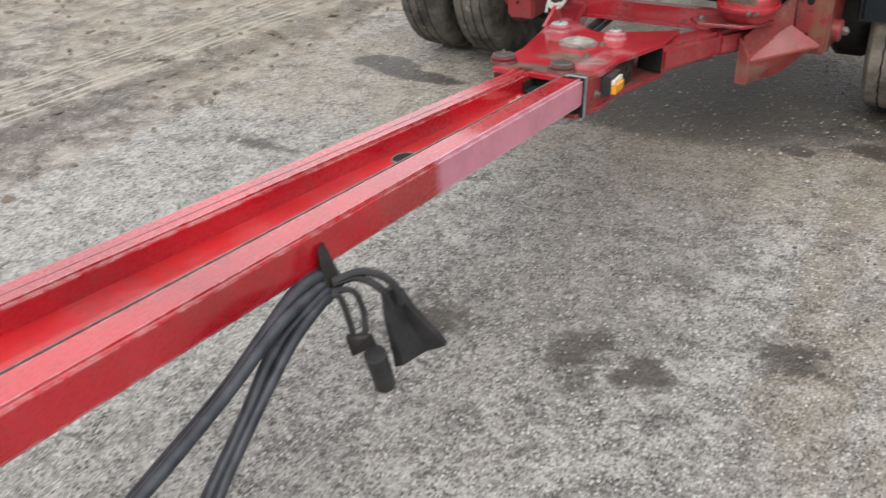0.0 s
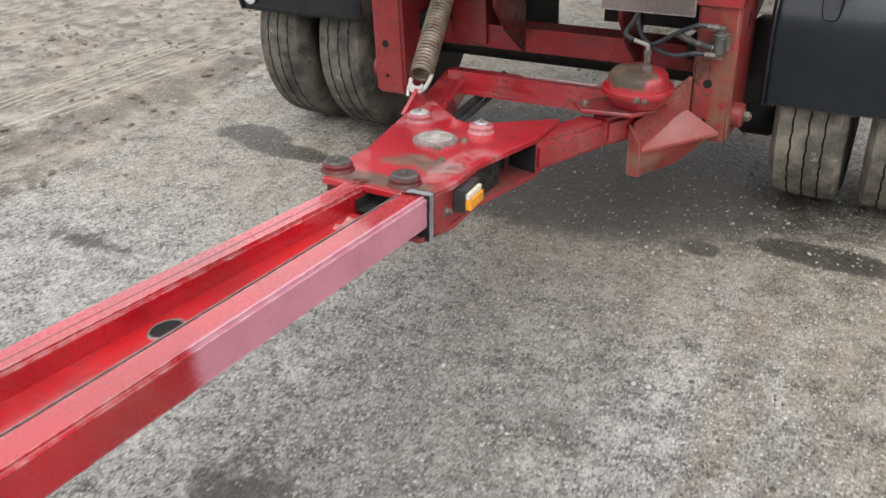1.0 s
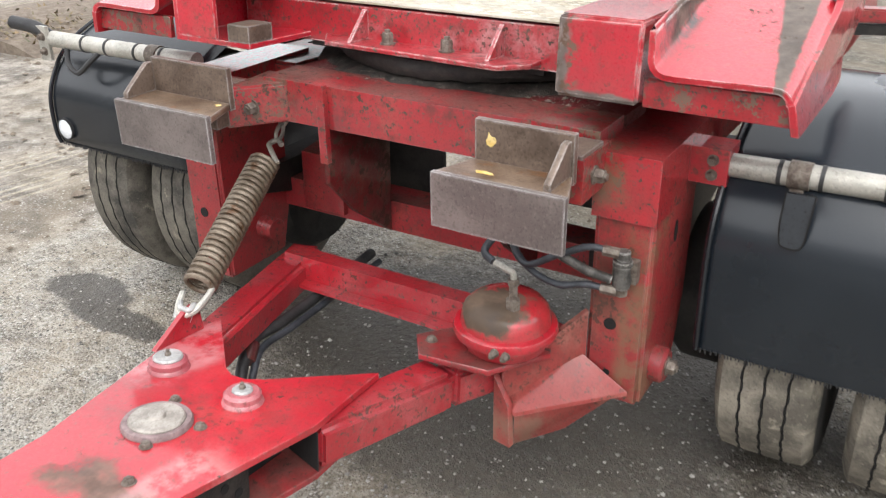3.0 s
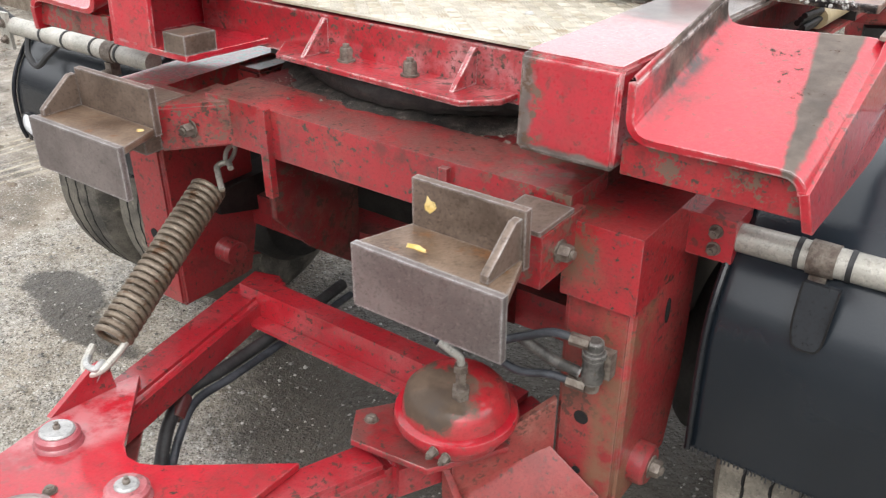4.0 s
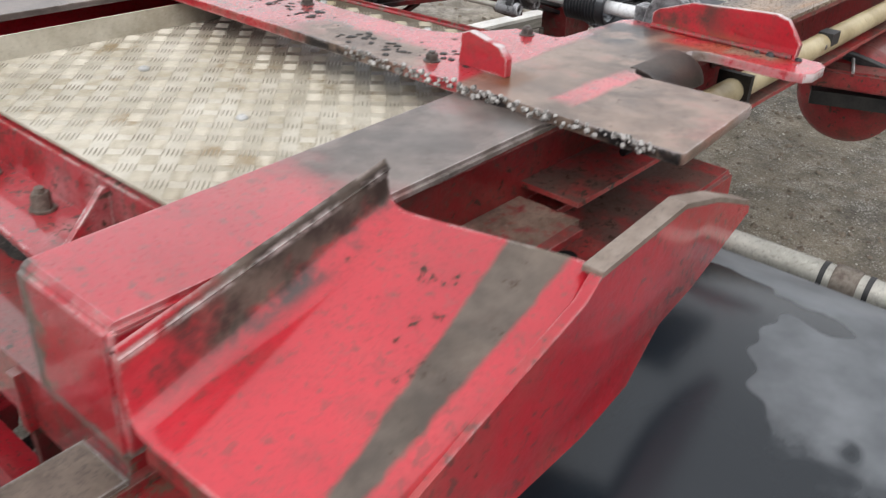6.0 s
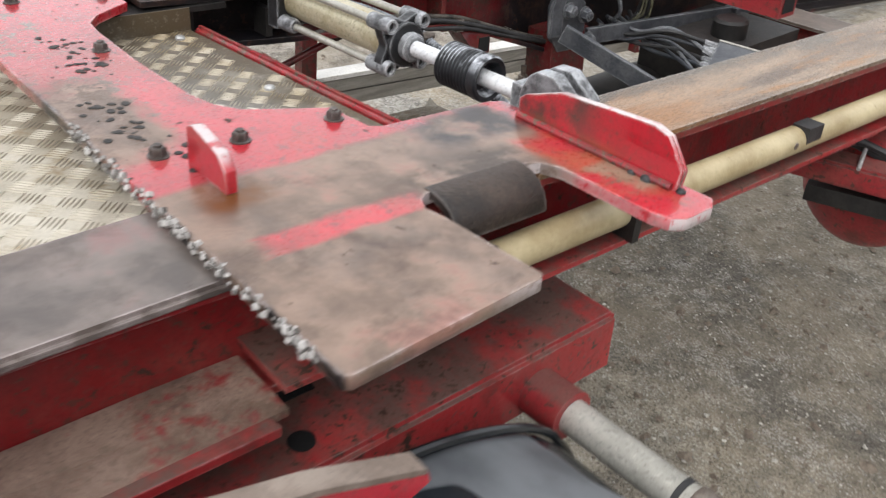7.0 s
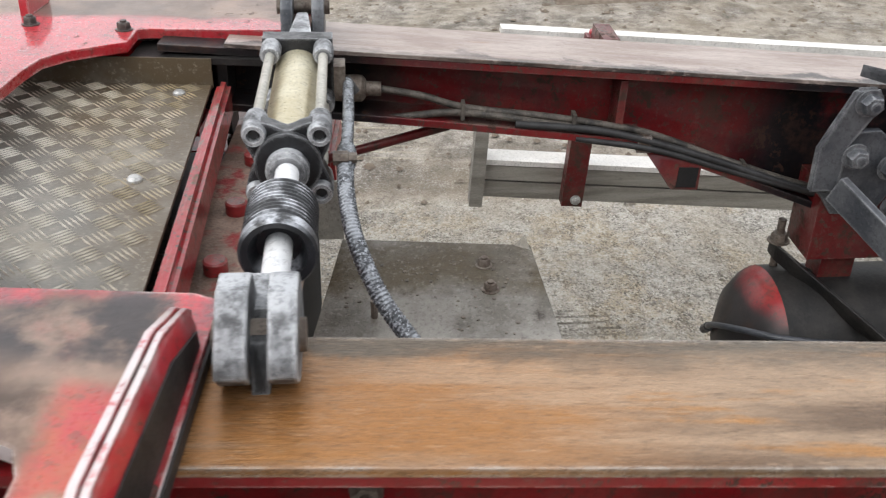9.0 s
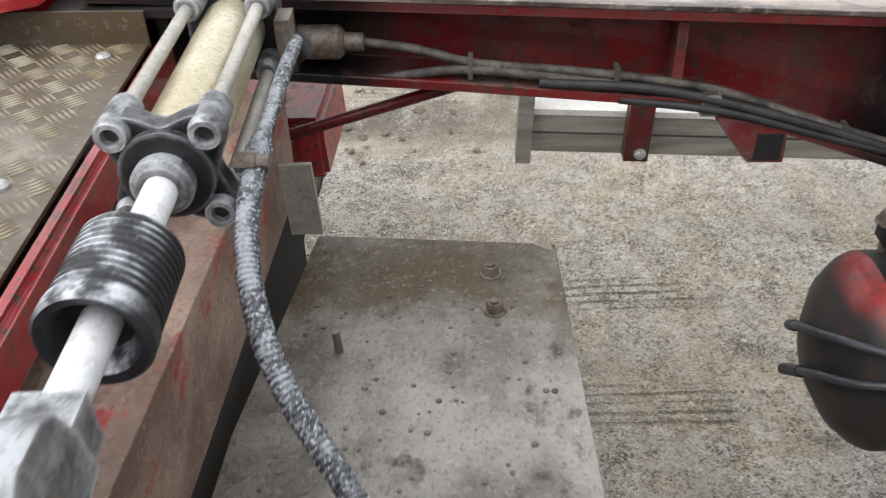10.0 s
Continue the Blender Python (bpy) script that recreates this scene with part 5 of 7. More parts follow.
def build_debris():
    """Lumps of grease and grit lying on the bogie's front beam."""
    rnd = random.Random(31)
    verts, faces = [], []
    for _ in range(1500):
        x, y = rnd.uniform(-0.26, 0.44), 0.02 + 0.16 * rnd.random() ** 0.7
        r = rnd.uniform(0.0015, 0.0060) * (2.0 if rnd.random() < 0.06 else 1.0)
        b, a = len(verts), rnd.uniform(0, 6.28)
        z = 0.9215 if y < 0.095 else 0.9165
        verts += [(x + r * rnd.uniform(0.6, 1.3) * math.cos(a + i * 1.0472), y + r * rnd.uniform(0.6, 1.3) * math.sin(a + i * 1.0472), z - 0.001) for i in range(6)]
        verts.append((x, y, z + r * rnd.uniform(0.2, 0.5)))
        faces += [(b + i, b + (i + 1) % 6, b + 6) for i in range(6)]
    me = bpy.data.meshes.new("grease_debris")
    me.from_pydata(verts, [], faces)
    me.materials.append(stone_material("greasy_lump", (0.012, 0.011, 0.010), (0.14, 0.115, 0.09)))
    tagged(new("grease_debris", me), "dark greasy grit lying on the bogie beam", "debris", kind="stuff")


build_debris()


def build_support_bracket(x0, x1, s, marks, z=0.792):
    t = thing("support_bracket", pose((x0 + x1) / 2, -0.28, z), "bare brown steel support bracket welded to the bogie arm", "bracket", "support brackets")
    h = (x1 - x0) / 2
    part("front_face", bevelled(box(B(), -h, h, 0, 0.012, 0.003, 0.104), 0.003, 2), grey_steel, t)
    bm = prism(B(), [(-h, 0.013), (h, 0.013), (h - 0.032, 0.10), (-h + (0.03 if s > 0 else 0.016), 0.10)], "z", 0.088, 0.102)
    part("shelf", bevelled(bm, 0.003, 2), rust_shelf, t)
    part("back_plate", bevelled(box(B(), -h + (0.032 if s > 0 else 0.018), h - 0.030, 0.100, 0.114, 0.086, 0.176), 0.004, 2), brown_steel, t)
    xg = h - 0.048 if s > 0 else -h + 0.008
    part("gusset", bevelled(prism(B(), [(0.02, 0.102), (0.0995, 0.102), (0.0995, 0.165), (0.085, 0.165), (0.02, 0.114)], "x", xg, xg + 0.013), 0.002, 1), brown_steel, t)
    part("rear_block", bevelled(box(B(), -0.05, 0.045, 0.114, 0.152, 0.03, 0.118), 0.004, 1), brown_steel, t)
    rnd = random.Random(4 if s > 0 else 9)

    def blot(x, y, a, b):
        return [(x + a * rnd.uniform(0.5, 1.1) * math.cos(i * 0.524), y + b * rnd.uniform(0.4, 1.1) * math.sin(i * 0.524)) for i in range(12)]
    for x, y, w in marks:
        part("chalk_mark", prism(B(), blot(x + w / 2, y, w / 2, 0.008), "z", 0.1015, 0.1027), yellow_chalk, t, "yellow paint mark")
    if s > 0:
        part("chalk_mark", prism(B(), blot(-h + 0.065, 0.140, 0.010, 0.017), "y", 0.0992, 0.1005), yellow_chalk, t, "yellow paint mark")
    return t


build_support_bracket(0.308, 0.560, 1, [(-0.07, 0.045, 0.05)])
build_support_bracket(-0.492, -0.220, -1, [(0.082, 0.080, 0.02)], 0.807)


def build_tension_spring():
    t = thing("tension_spring", W, "rusty coil tension spring hooked above the drawbar", "spring")
    a, b = Vector((-0.208, -0.373, 0.575)), Vector((-0.304, -0.040, 0.725))
    d = (b - a).normalized()
    s = d.cross(Vector((0, 0, 1))).normalized()
    u = s.cross(d)
    n, turns = 25 * 14, 25
    pts = [a + (b - a) * (i / n) + 0.031 * (s * math.cos(i / n * turns * math.tau) + u * math.sin(i / n * turns * math.tau)) for i in range(n + 1)]
    part("coil", tube(B(), pts, 0.0062, 7), spring_mat, t)
    eye = [pts[0], a + 0.03 * s - 0.02 * d, a + 0.02 * s - 0.06 * d, a - 0.075 * d, a - 0.02 * s - 0.06 * d, a - 0.028 * s - 0.02 * d]
    part("end_eye", tube(B(), smooth_path(eye, 6), 0.0068, 8), galv, t)
    hook = [pts[-1], b + 0.015 * s + 0.02 * d, b + 0.04 * d, b + 0.06 * d - 0.012 * s, b + 0.075 * d + 0.004 * s, b + 0.06 * d + 0.02 * s]
    part("hook", tube(B(), smooth_path(hook, 6), 0.0065, 8), galv, t)
    c = b + 0.07 * d
    for i in range(2):
        p = c + Vector((-0.004 * i, 0.018 + 0.026 * i, 0.018 + 0.028 * i))
        ring = [p + 0.02 * math.cos(k / 16 * math.tau) * (Vector((0, 0.6, 0.8))) + 0.011 * math.sin(k / 16 * math.tau) * (Vector((1, 0, 0)) if i else Vector((0, 0.8, -0.6))) for k in range(17)]
        part("chain_link", tube(B(), ring, 0.0048, 8), galv, t)
    lug = Vector((-0.206, -0.432, 0.545))
    q = a - 0.072 * d
    sh = [lug + Vector((0.018, 0.0, -0.02)), lug + Vector((0.02, 0.02, 0.01)), q + Vector((0.012, 0.004, 0.01)), q + Vector((-0.012, 0.004, 0.01)), lug + Vector((-0.02, 0.02, 0.01)), lug + Vector((-0.018, 0.0, -0.02))]
    part("shackle", tube(B(), smooth_path(sh, 6), 0.0062, 8), zinc, t, "grey shackle")


build_tension_spring()


def build_brake_chamber():
    t = thing("brake_chamber", pose(0.382, -0.127, 0.478), "red round air brake chamber caked with dirt", "brake")
    part("lower_shell", lathe(B(), [(0.04, 0.0), (0.07, 0.004), (0.086, 0.02), (0.093, 0.046)], W, 36), red, t)
    part("clamp_ring", lathe(B(), [(0.092, 0.042), (0.103, 0.046), (0.106, 0.055), (0.103, 0.064), (0.092, 0.068)], W, 40), red, t)
    part("upper_shell", lathe(B(), [(0.092, 0.066), (0.090, 0.078), (0.085, 0.098), (0.072, 0.111), (0.045, 0.119), (0, 0.121)], W, 36), mud_red, t, "red shell caked with brown mud")
    for i in range(2):
        part("clamp_bolt", hexbolt(B(), 0.03 + 0.024 * i, -0.102, 0.055, 0.007, 0.016, "y"), bolt_mat, t)
    part("fitting", lathe(B(), [(0.015, 0), (0.015, 0.020), (0.009, 0.022), (0.009, 0.050), (0.012, 0.052), (0.012, 0.064), (0, 0.065)], pose(0.03, -0.03, 0.116), 6), bolt_mat, t)
    part("elbow", tube(B(), smooth_path([(0.03, -0.03, 0.175), (0.028, -0.03, 0.192), (0.012, -0.03, 0.198), (-0.012, -0.028, 0.204)], 5), 0.0065, 8), galv, t)


build_brake_chamber()

def build_air_valve():
    t = thing("air_valve", pose(0.585, -0.03, 0.665), "dirty metal air valve with hoses on the bogie post", "valve")
    part("body", lathe(B(), [(0.010, -0.034), (0.017, -0.028), (0.019, -0.010), (0.016, 0.0), (0.016, 0.016), (0.019, 0.018), (0.019, 0.027), (0.012, 0.030), (0, 0.031)], pose(0, -0.018, 0), 18), valve_metal, t)
    part("mount", bevelled(box(B(), -0.022, 0.026, -0.012, 0.009, -0.022, 0.024), 0.003, 1), bolt_mat, t)
    part("cap", disc(B(), 0.0, -0.018, 0.03, 0.014, 0.018, 14), valve_metal, t)
    part("cap", disc(B(), 0.0, -0.018, -0.045, 0.013, 0.016, 14), bolt_mat, t)
    part("lever", tube(B(), [(-0.015, -0.03, -0.012), (-0.06, -0.04, 0.0), (-0.115, -0.045, 0.022)], 0.0095, 10), valve_metal, t)
    for z, end in ((0.045, (-0.19, -0.045, -0.015)), (-0.035, (-0.19, -0.04, -0.02))):
        pts = [(-0.01, -0.03, z), (-0.06, -0.04, z + 0.006), (-0.12, -0.05, z - 0.004 if z < 0 else z - 0.022), end, (-0.235, -0.02, 0.03), (-0.25, 0.03, 0.10)]
        part("hose", tube(B(), smooth_path(pts, 6), 0.007, 10), hose_mat, t)
        part("fitting", tube(B(), [(-0.005, -0.028, z), (-0.035, -0.034, z + 0.003)], 0.0105, 6), bolt_mat, t)
    part("hose", tube(B(), smooth_path([(-0.218, -0.125, 0.017), (-0.245, -0.11, 0.03), (-0.235, -0.06, 0.06), (-0.225, 0.0, 0.12)], 6), 0.0075, 8), hose_mat, t)


build_air_valve()


def build_under_cable():
    t = thing("loom_under_drawbar", W, "black taped cable loom under the drawbar leg", "cables")
    part("loom", tube(B(), smooth_path([(-0.10, -0.42, 0.24), (-0.135, -0.375, 0.305), (-0.175, -0.315, 0.352), (-0.207, -0.24, 0.372), (-0.208, -0.137, 0.37), (-0.217, 0.055, 0.37), (-0.225, 0.25, 0.38)], 8), 0.014, 12), black_rubber, t)
    part("loom", tube(B(), smooth_path([(-0.085, -0.42, 0.23), (-0.117, -0.37, 0.29), (-0.155, -0.305, 0.335), (-0.186, -0.235, 0.356), (-0.188, -0.13, 0.355), (-0.195, 0.055, 0.355), (-0.20, 0.25, 0.36)], 8), 0.009, 10), hose_mat, t)
    part("clip", tube(B(), [(-0.200, -0.255, 0.372), (-0.180, -0.295, 0.352)], 0.019, 10), red_dark, t)


build_under_cable()


# ---- wheels ----
def build_wheel(tread):
    t = thing("wheel", pose(0.8425, 0.55, 0.392), "dirty black truck tyre with worn straight grooves", "wheel", "twin wheels")
    w, R = 0.1125, 0.39
    prof = [(0.235, -w * 0.72), (0.25, -w * 0.86), (0.30, -w), (0.345, -w * 0.98), (0.37, -w * 0.9), (0.383, -w * 0.82)]
    edges = [-0.8, -0.44, -0.40, -0.02, 0.02, 0.40, 0.44, 0.8]
    for i, e in enumerate(edges):
        if 0 < i < 7:
            a = (R - 0.0008, e * w)
            if i % 2:
                prof += [a, (R - 0.012, e * w + 0.0012)]
            else:
                prof += [(R - 0.012, e * w - 0.0012), a]
        else:
            prof.append((R - 0.004, e * w))
    prof += [(r, -h) for r, h in prof[:6][::-1]]
    m = pose(0, 0, 0, 0, 90, 0)
    part("tyre", lathe(B(), prof, m, 72), tread, t)
    for e in (-0.42, 0.0, 0.42):
        bm = B()
        k = 160
        rings = []
        for i in range(k):
            a, o = i * math.tau / k, e * w + (0.0022 if (i // 2) % 2 else -0.0022)
            rings.append([bm.verts.new(m @ Vector((r * math.cos(a), r * math.sin(a), o + q))) for r, q in ((R - 0.006, -0.0026), (R + 0.0002, -0.0019), (R + 0.0002, 0.0019), (R - 0.006, 0.0026))])
        for u, v in zip(rings, rings[1:] + rings[:1]):
            for q in range(3):
                bm.faces.new((u[q], u[q + 1], v[q + 1], v[q]))
        bmesh.ops.recalc_face_normals(bm, faces=bm.faces)
        part("groove", bm, pitch, t, "dark zigzag groove")
    part("sidewall", lathe(B(), [(0.25, w * 0.87), (0.30, w * 1.012), (0.34, w * 1.0), (0.355, w * 0.965)], m, 60), rubber_dark, t)
    part("rim", lathe(B(), [(0.236, -w * 0.74), (0.236, w * 0.74), (0.215, w * 0.74), (0.205, w * 0.3), (0.10, w * 0.25), (0.09, w * 0.5), (0, w * 0.5)], m, 48), red_dull, t)
    return t


wheel = build_wheel(pale_rubber)
copy_thing(wheel, pose(1.120, 0.55, 0.392))
wheel = build_wheel(rubber)
wheel.matrix_world = pose(-0.893, 0.55, 0.392, 0, 0, 180)
copy_thing(wheel, pose(-1.186, 0.55, 0.392, 0, 0, 180))


# ---- mudguards ----
def build_mudguard(x0, x1, low, side):
    t = thing("mudguard", W, "black plastic mudguard over the twin wheels" if side > 0 else "black plastic mudguard with a round white reflector", "mudguard", "mudguards")
    half = [(0.118, low), (0.108, 0.60), (0.112, 0.70), (0.145, 0.775), (0.21, 0.842), (0.32, 0.895), (0.44, 0.922), (0.55, 0.928)]
    prof = smooth_path([(0, y, z) for y, z in half + [(1.1 - y, z) for y, z in half[-2::-1]]], 5)
    bm = B()
    xs = [x0, x0 + 0.012, x0 + 0.03, x1 - 0.03, x1 - 0.012, x1]
    dip = [0.016, 0.003, 0.0, 0.0, 0.003, 0.016]
    grid = []
    for p in prof:
        c = Vector((0, 0.55, 0.45))
        n = (Vector((0, p.y, p.z)) - c).normalized()
        grid.append([bm.verts.new((x, p.y - n.y * q, p.z - n.z * q)) for x, q in zip(xs, dip)])
    for u, v in zip(grid, grid[1:]):
        for k in range(len(xs) - 1):
            bm.faces.new((u[k], u[k + 1], v[k + 1], v[k]))
    bmesh.ops.recalc_face_normals(bm, faces=bm.faces)
    bmesh.ops.solidify(bm, geom=bm.faces[:], thickness=0.004)
    part("shell", bm, stained_guard if side > 0 else guard_mat, t, angle=60)
    # raised ribs pressed into the front face
    mid = 0.848 if side > 0 else x1 - 0.13
    def tongue(w, low_z, lift):
        return [(mid + sx * w, 0.110 - lift + (0.028 if z > 0.78 else 0.004 if z > 0.72 else 0.0), z) for sx, z in ((-1.05, 0.812), (-1.0, 0.765), (-0.9, low_z + 0.016), (-0.55, low_z), (0.55, low_z), (0.9, low_z + 0.016), (1.0, 0.765), (1.05, 0.812))]
    bm = B()
    a, b = [bm.verts.new(p) for p in tongue(0.025, 0.716, 0.003)], [bm.verts.new(p) for p in tongue(0.025, 0.716, -0.006)]
    bm.faces.new(a), bm.faces.new(b[::-1])
    for i in range(8):
        bm.faces.new((a[i], b[i], b[(i + 1) % 8], a[(i + 1) % 8]))
    bmesh.ops.recalc_face_normals(bm, faces=bm.faces)
    part("pressed_tongue", bm, guard_mat, t, "black pressed tongue below the clamp")
    part("tongue_edge", tube(B(), smooth_path(tongue(0.025, 0.716, 0.003), 4), 0.0016, 6), pitch, t)
    edge = x0 + 0.012
    rim = [(edge, p.y - 0.004, p.z) if p.y < 0.55 else (edge, p.y + 0.004, p.z) for p in prof]
    part("rolled_rim", tube(B(), [(x, y, z + (0.003 if z > 0.8 else 0)) for x, y, z in rim], 0.006, 8), guard_mat, t, "rolled plastic rim")
    rnd = random.Random(5)
    bm = B()
    x = x0 + 0.02
    while x < x1 - 0.02:
        box(bm, x, x + 0.003, 0.114, 0.117, low - rnd.uniform(0.002, 0.007), low + 0.004)
        x += rnd.uniform(0.005, 0.012)
    part("spray_fringe", bm, black_rubber, t)
    if side < 0:
        part("reflector", lathe(B(), [(0.030, 0), (0.030, 0.006), (0.024, 0.010), (0, 0.012)], pose(-1.248, 0.107, 0.612, 90, 0, 0), 28), reflector_mat, t, "round white reflector")
        part("reflector_rim", lathe(B(), [(0.030, 0), (0.034, 0.0), (0.034, 0.008), (0.030, 0.008), (0.030, 0)], pose(-1.248, 0.107, 0.612, 90, 0, 0), 28), black_rubber, t)
    return t


build_mudguard(0.690, 1.27, 0.445, 1)
build_mudguard(-1.312, -0.74, 0.558, -1)


def build_guard_bar(x0, x1, y, z0, z1, rings, label):
    t = thing("mudguard_bar", W, label, "bar", "mudguard bars")
    part("pipe", tube(B(), [(x0, y, z0), (x1, y, z1)], 0.0235, 22), galv, t)
    for x in rings:
        z = z0 + (z1 - z0) * (x - x0) / (x1 - x0)
        part("cable_tie", tube(B(), [(x - 0.004, y, z), (x + 0.004, y, z)], 0.0252, 20), black_rubber, t)
    xc = rings[0] + 0.035 if x1 > 0 else rings[0] - 0.035
    z = z0 + (z1 - z0) * (xc - x0) / (x1 - x0)
    part("clamp", bevelled(tube(B(), [(xc - 0.02, y, z), (xc + 0.02, y, z)], 0.0272, 14), 0.002, 1), bolt_mat, t, "rusty clamp band")
    part("clamp_bolt", hexbolt(B(), xc, y - 0.02, z - 0.045, 0.010, 0.02, "y"), bolt_mat, t)
    part("clamp_ear", bevelled(box(B(), xc - 0.012, xc + 0.012, y - 0.022, y + 0.004, z - 0.055, z - 0.022), 0.003, 1), bolt_mat, t)
    return t


build_guard_bar(0.70, 1.30, 0.178, 0.832, 0.842, (0.80, 0.875, 0.985, 1.12), "weathered galvanised pipe carrying the mudguard")
build_guard_bar(-0.68, -1.27, 0.140, 0.878, 0.876, (-0.80, -0.90, -1.02, -1.12), "weathered galvanised pipe with cable ties carrying the mudguard")
build_guard_bar(0.69, 1.30, 0.985, 0.802, 0.806, (0.86, 0.93, 1.15), "weathered galvanised pipe behind the mudguard")


def build_bar_end():
    t = thing("bar_end_bracket", W, "galvanised bracket with two bolts at the pipe's end", "bracket")
    part("plate", bevelled(box(B(), -1.312, -1.268, 0.118, 0.128, 0.815, 0.915), 0.005, 2), galv, t)
    for z in (0.842, 0.885):
        part("bolt", hexbolt(B(), -1.29, 0.118, z, 0.010, 0.012, "y"), bolt_mat, t)
    part("arm", tube(B(), smooth_path([(-1.27, 0.14, 0.876), (-1.33, 0.13, 0.905), (-1.42, 0.12, 0.915)], 5), 0.02, 12), black_rubber, t, "black rubber stalk")
    part("cable_loop", tube(B(), smooth_path([(-1.20, 0.13, 0.86), (-1.18, 0.11, 0.82), (-1.13, 0.10, 0.80), (-1.09, 0.11, 0.83), (-1.06, 0.13, 0.86)], 6), 0.008, 8), black_rubber, t)


build_bar_end()


# ---- trailer chassis ----
UP = pose(0, 0, 1.13, -2.862, 0, 0)


def loft(bm, rows):
    """Skins the same outline through several places along y and closes both ends."""
    rings = [[bm.verts.new((x, y, z)) for x, z in pts] for y, pts in rows]
    n = len(rings[0])
    for u, v in zip(rings, rings[1:]):
        for k in range(n):
            bm.faces.new((u[k], u[(k + 1) % n], v[(k + 1) % n], v[k]))
    bm.faces.new(rings[0][::-1]), bm.faces.new(rings[-1])
    bmesh.ops.recalc_face_normals(bm, faces=bm.faces)
    return bm


def i_section(x0, x1, w0, w1, top, bottom, f=0.012):
    return [(x0, top), (x1, top), (x1, top - f), (w1, top - f), (w1, bottom + f), (x1, bottom + f), (x1, bottom), (x0, bottom), (x0, bottom + f), (w0, bottom + f), (w0, top - f), (x0, top - f)]


def build_chassis():
    d = thing("trailer_chassis", UP, "red steel trailer chassis with rubbed rusty rail tops", "chassis")
    # right rail
    bm = loft(B(), [(y, i_section(0.42, 0.56, 0.494, 0.506, -0.008, -0.008 - dd)) for y, dd in ((0.30, 0.150), (1.95, 0.165), (7.0, 0.25))])
    r = part("right_rail", bevelled(bm, 0.003, 1), red_rail, d)
    part("flange_top", bevelled(box(B(), 0.418, 0.562, 1.02, 7.0, -0.0075, 0.0), 0.002, 1), rust_top, r, "rubbed brown and orange rusty flange")
    part("flange_bolt", hexbolt(B(), 0.508, 1.245, -0.055, 0.013, 0.03, "x"), bolt_mat, r)
    # left rail, which dips a little towards the rear
    dip = 0.038

    def drop(y):
        return -dip * (y - 1.2)
    bm = loft(B(), [(y, i_section(-0.45, -0.305, -0.385, -0.373, drop(y) - 0.006, drop(y) - dd - 0.012)) for y, dd in ((0.9, 0.092), (1.344, 0.105), (1.66, 0.118), (2.0, 0.222), (7.0, 0.26))])
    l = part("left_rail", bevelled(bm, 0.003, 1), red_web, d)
    part("flange_top", bevelled(hull(B(), [(x, y, drop(y) - z) for x in (-0.452, -0.303) for y in (1.0, 7.0) for z in (-0.001, 0.0055)]), 0.002, 1), tan_top, l, "rubbed tan steel flange")
    for y in (1.62, 2.6):
        part("stiffener", bevelled(box(B(), -0.372, -0.318, y - 0.006, y + 0.006, -0.15, -0.04), 0.002, 1), red_dark, l)
    bm = hull(B(), [(x, y, z) for x, y, z in ((-0.37, 1.665, -0.152), (-0.312, 1.665, -0.152), (-0.37, 1.72, -0.218), (-0.302, 1.718, -0.178), (-0.302, 1.720, -0.222), (-0.37, 1.77, -0.222), (-0.302, 1.766, -0.222), (-0.302, 1.764, -0.172), (-0.37, 1.77, -0.165))])
    part("tube_bracket", bevelled(bm, 0.004, 1), red_dark, l)
    part("tube_mouth", bevelled(box(B(), -0.3025, -0.300, 1.727, 1.760, -0.216, -0.180), 0.0005, 1), pitch, l, "dark tube mouth")
    part("brace_rod", tube(B(), [(-0.335, 1.345, -0.128), (-0.355, 1.10, -0.215)], 0.008, 10), red_dark, l)
    part("hanger", bevelled(box(B(), -0.36, -0.31, 0.99, 1.03, -0.42, -0.15), 0.003, 1), red_dark, l)
    # front box on the right, front channel on the left
    bm = hull(B(), [(x, y, z) for x0, x1, y in ((0.43, 0.585, -0.045), (0.418, 0.578, 0.235)) for x in (x0, x1) for z in (-0.142, 0.0)])
    part("front_box", bevelled(bm, 0.006, 3), red_chan, d)
    bm = hull(B(), [(x, y, z) for x0, x1, y in ((0.4305, 0.5845, -0.040), (0.400, 0.566, 0.64)) for x in (x0, x1) for z in (-0.012, 0.0022)])
    part("box_top", bevelled(bm, 0.0048, 2), red_chan, d)
    # the darker rail red paints the shade below the box's top flange
    bm = hull(B(), [(x, y, z) for x0, x1, y in ((0.419, 0.515, 0.236), (0.402, 0.500, 0.64)) for x in (x0, x1) for z in (-0.141, -0.0125)])
    part("box_web", bm, red_rail, d)
    bm = hull(B(), [(x, y, z) for x0, x1, y in ((0.516, 0.620, 0.236), (0.502, 0.610, 0.64)) for x in (x0, x1) for z in (-0.148, -0.138)])
    part("box_shelf", bm, caked, d, "mud-caked lower flange")
    c_section = [(-0.527, 0.0), (-0.372, 0.0), (-0.372, -0.012), (-0.515, -0.012), (-0.515, -0.130), (-0.30, -0.130), (-0.30, -0.142), (-0.527, -0.142)]
    part("front_channel", bevelled(loft(B(), [(y, c_section) for y in (-0.045, 0.95)]), 0.003, 1), red_chan, d)
    part("channel_end", bevelled(box(B(), -0.514, -0.40, -0.046, -0.036, -0.129, -0.013), 0.002, 1), red_chan, d)
    part("wear_block", bevelled(box(B(), -0.362, -0.300, -0.046, 0.03, -0.13, -0.092), 0.008, 2), brown_steel, d, "grey-brown steel wear block")
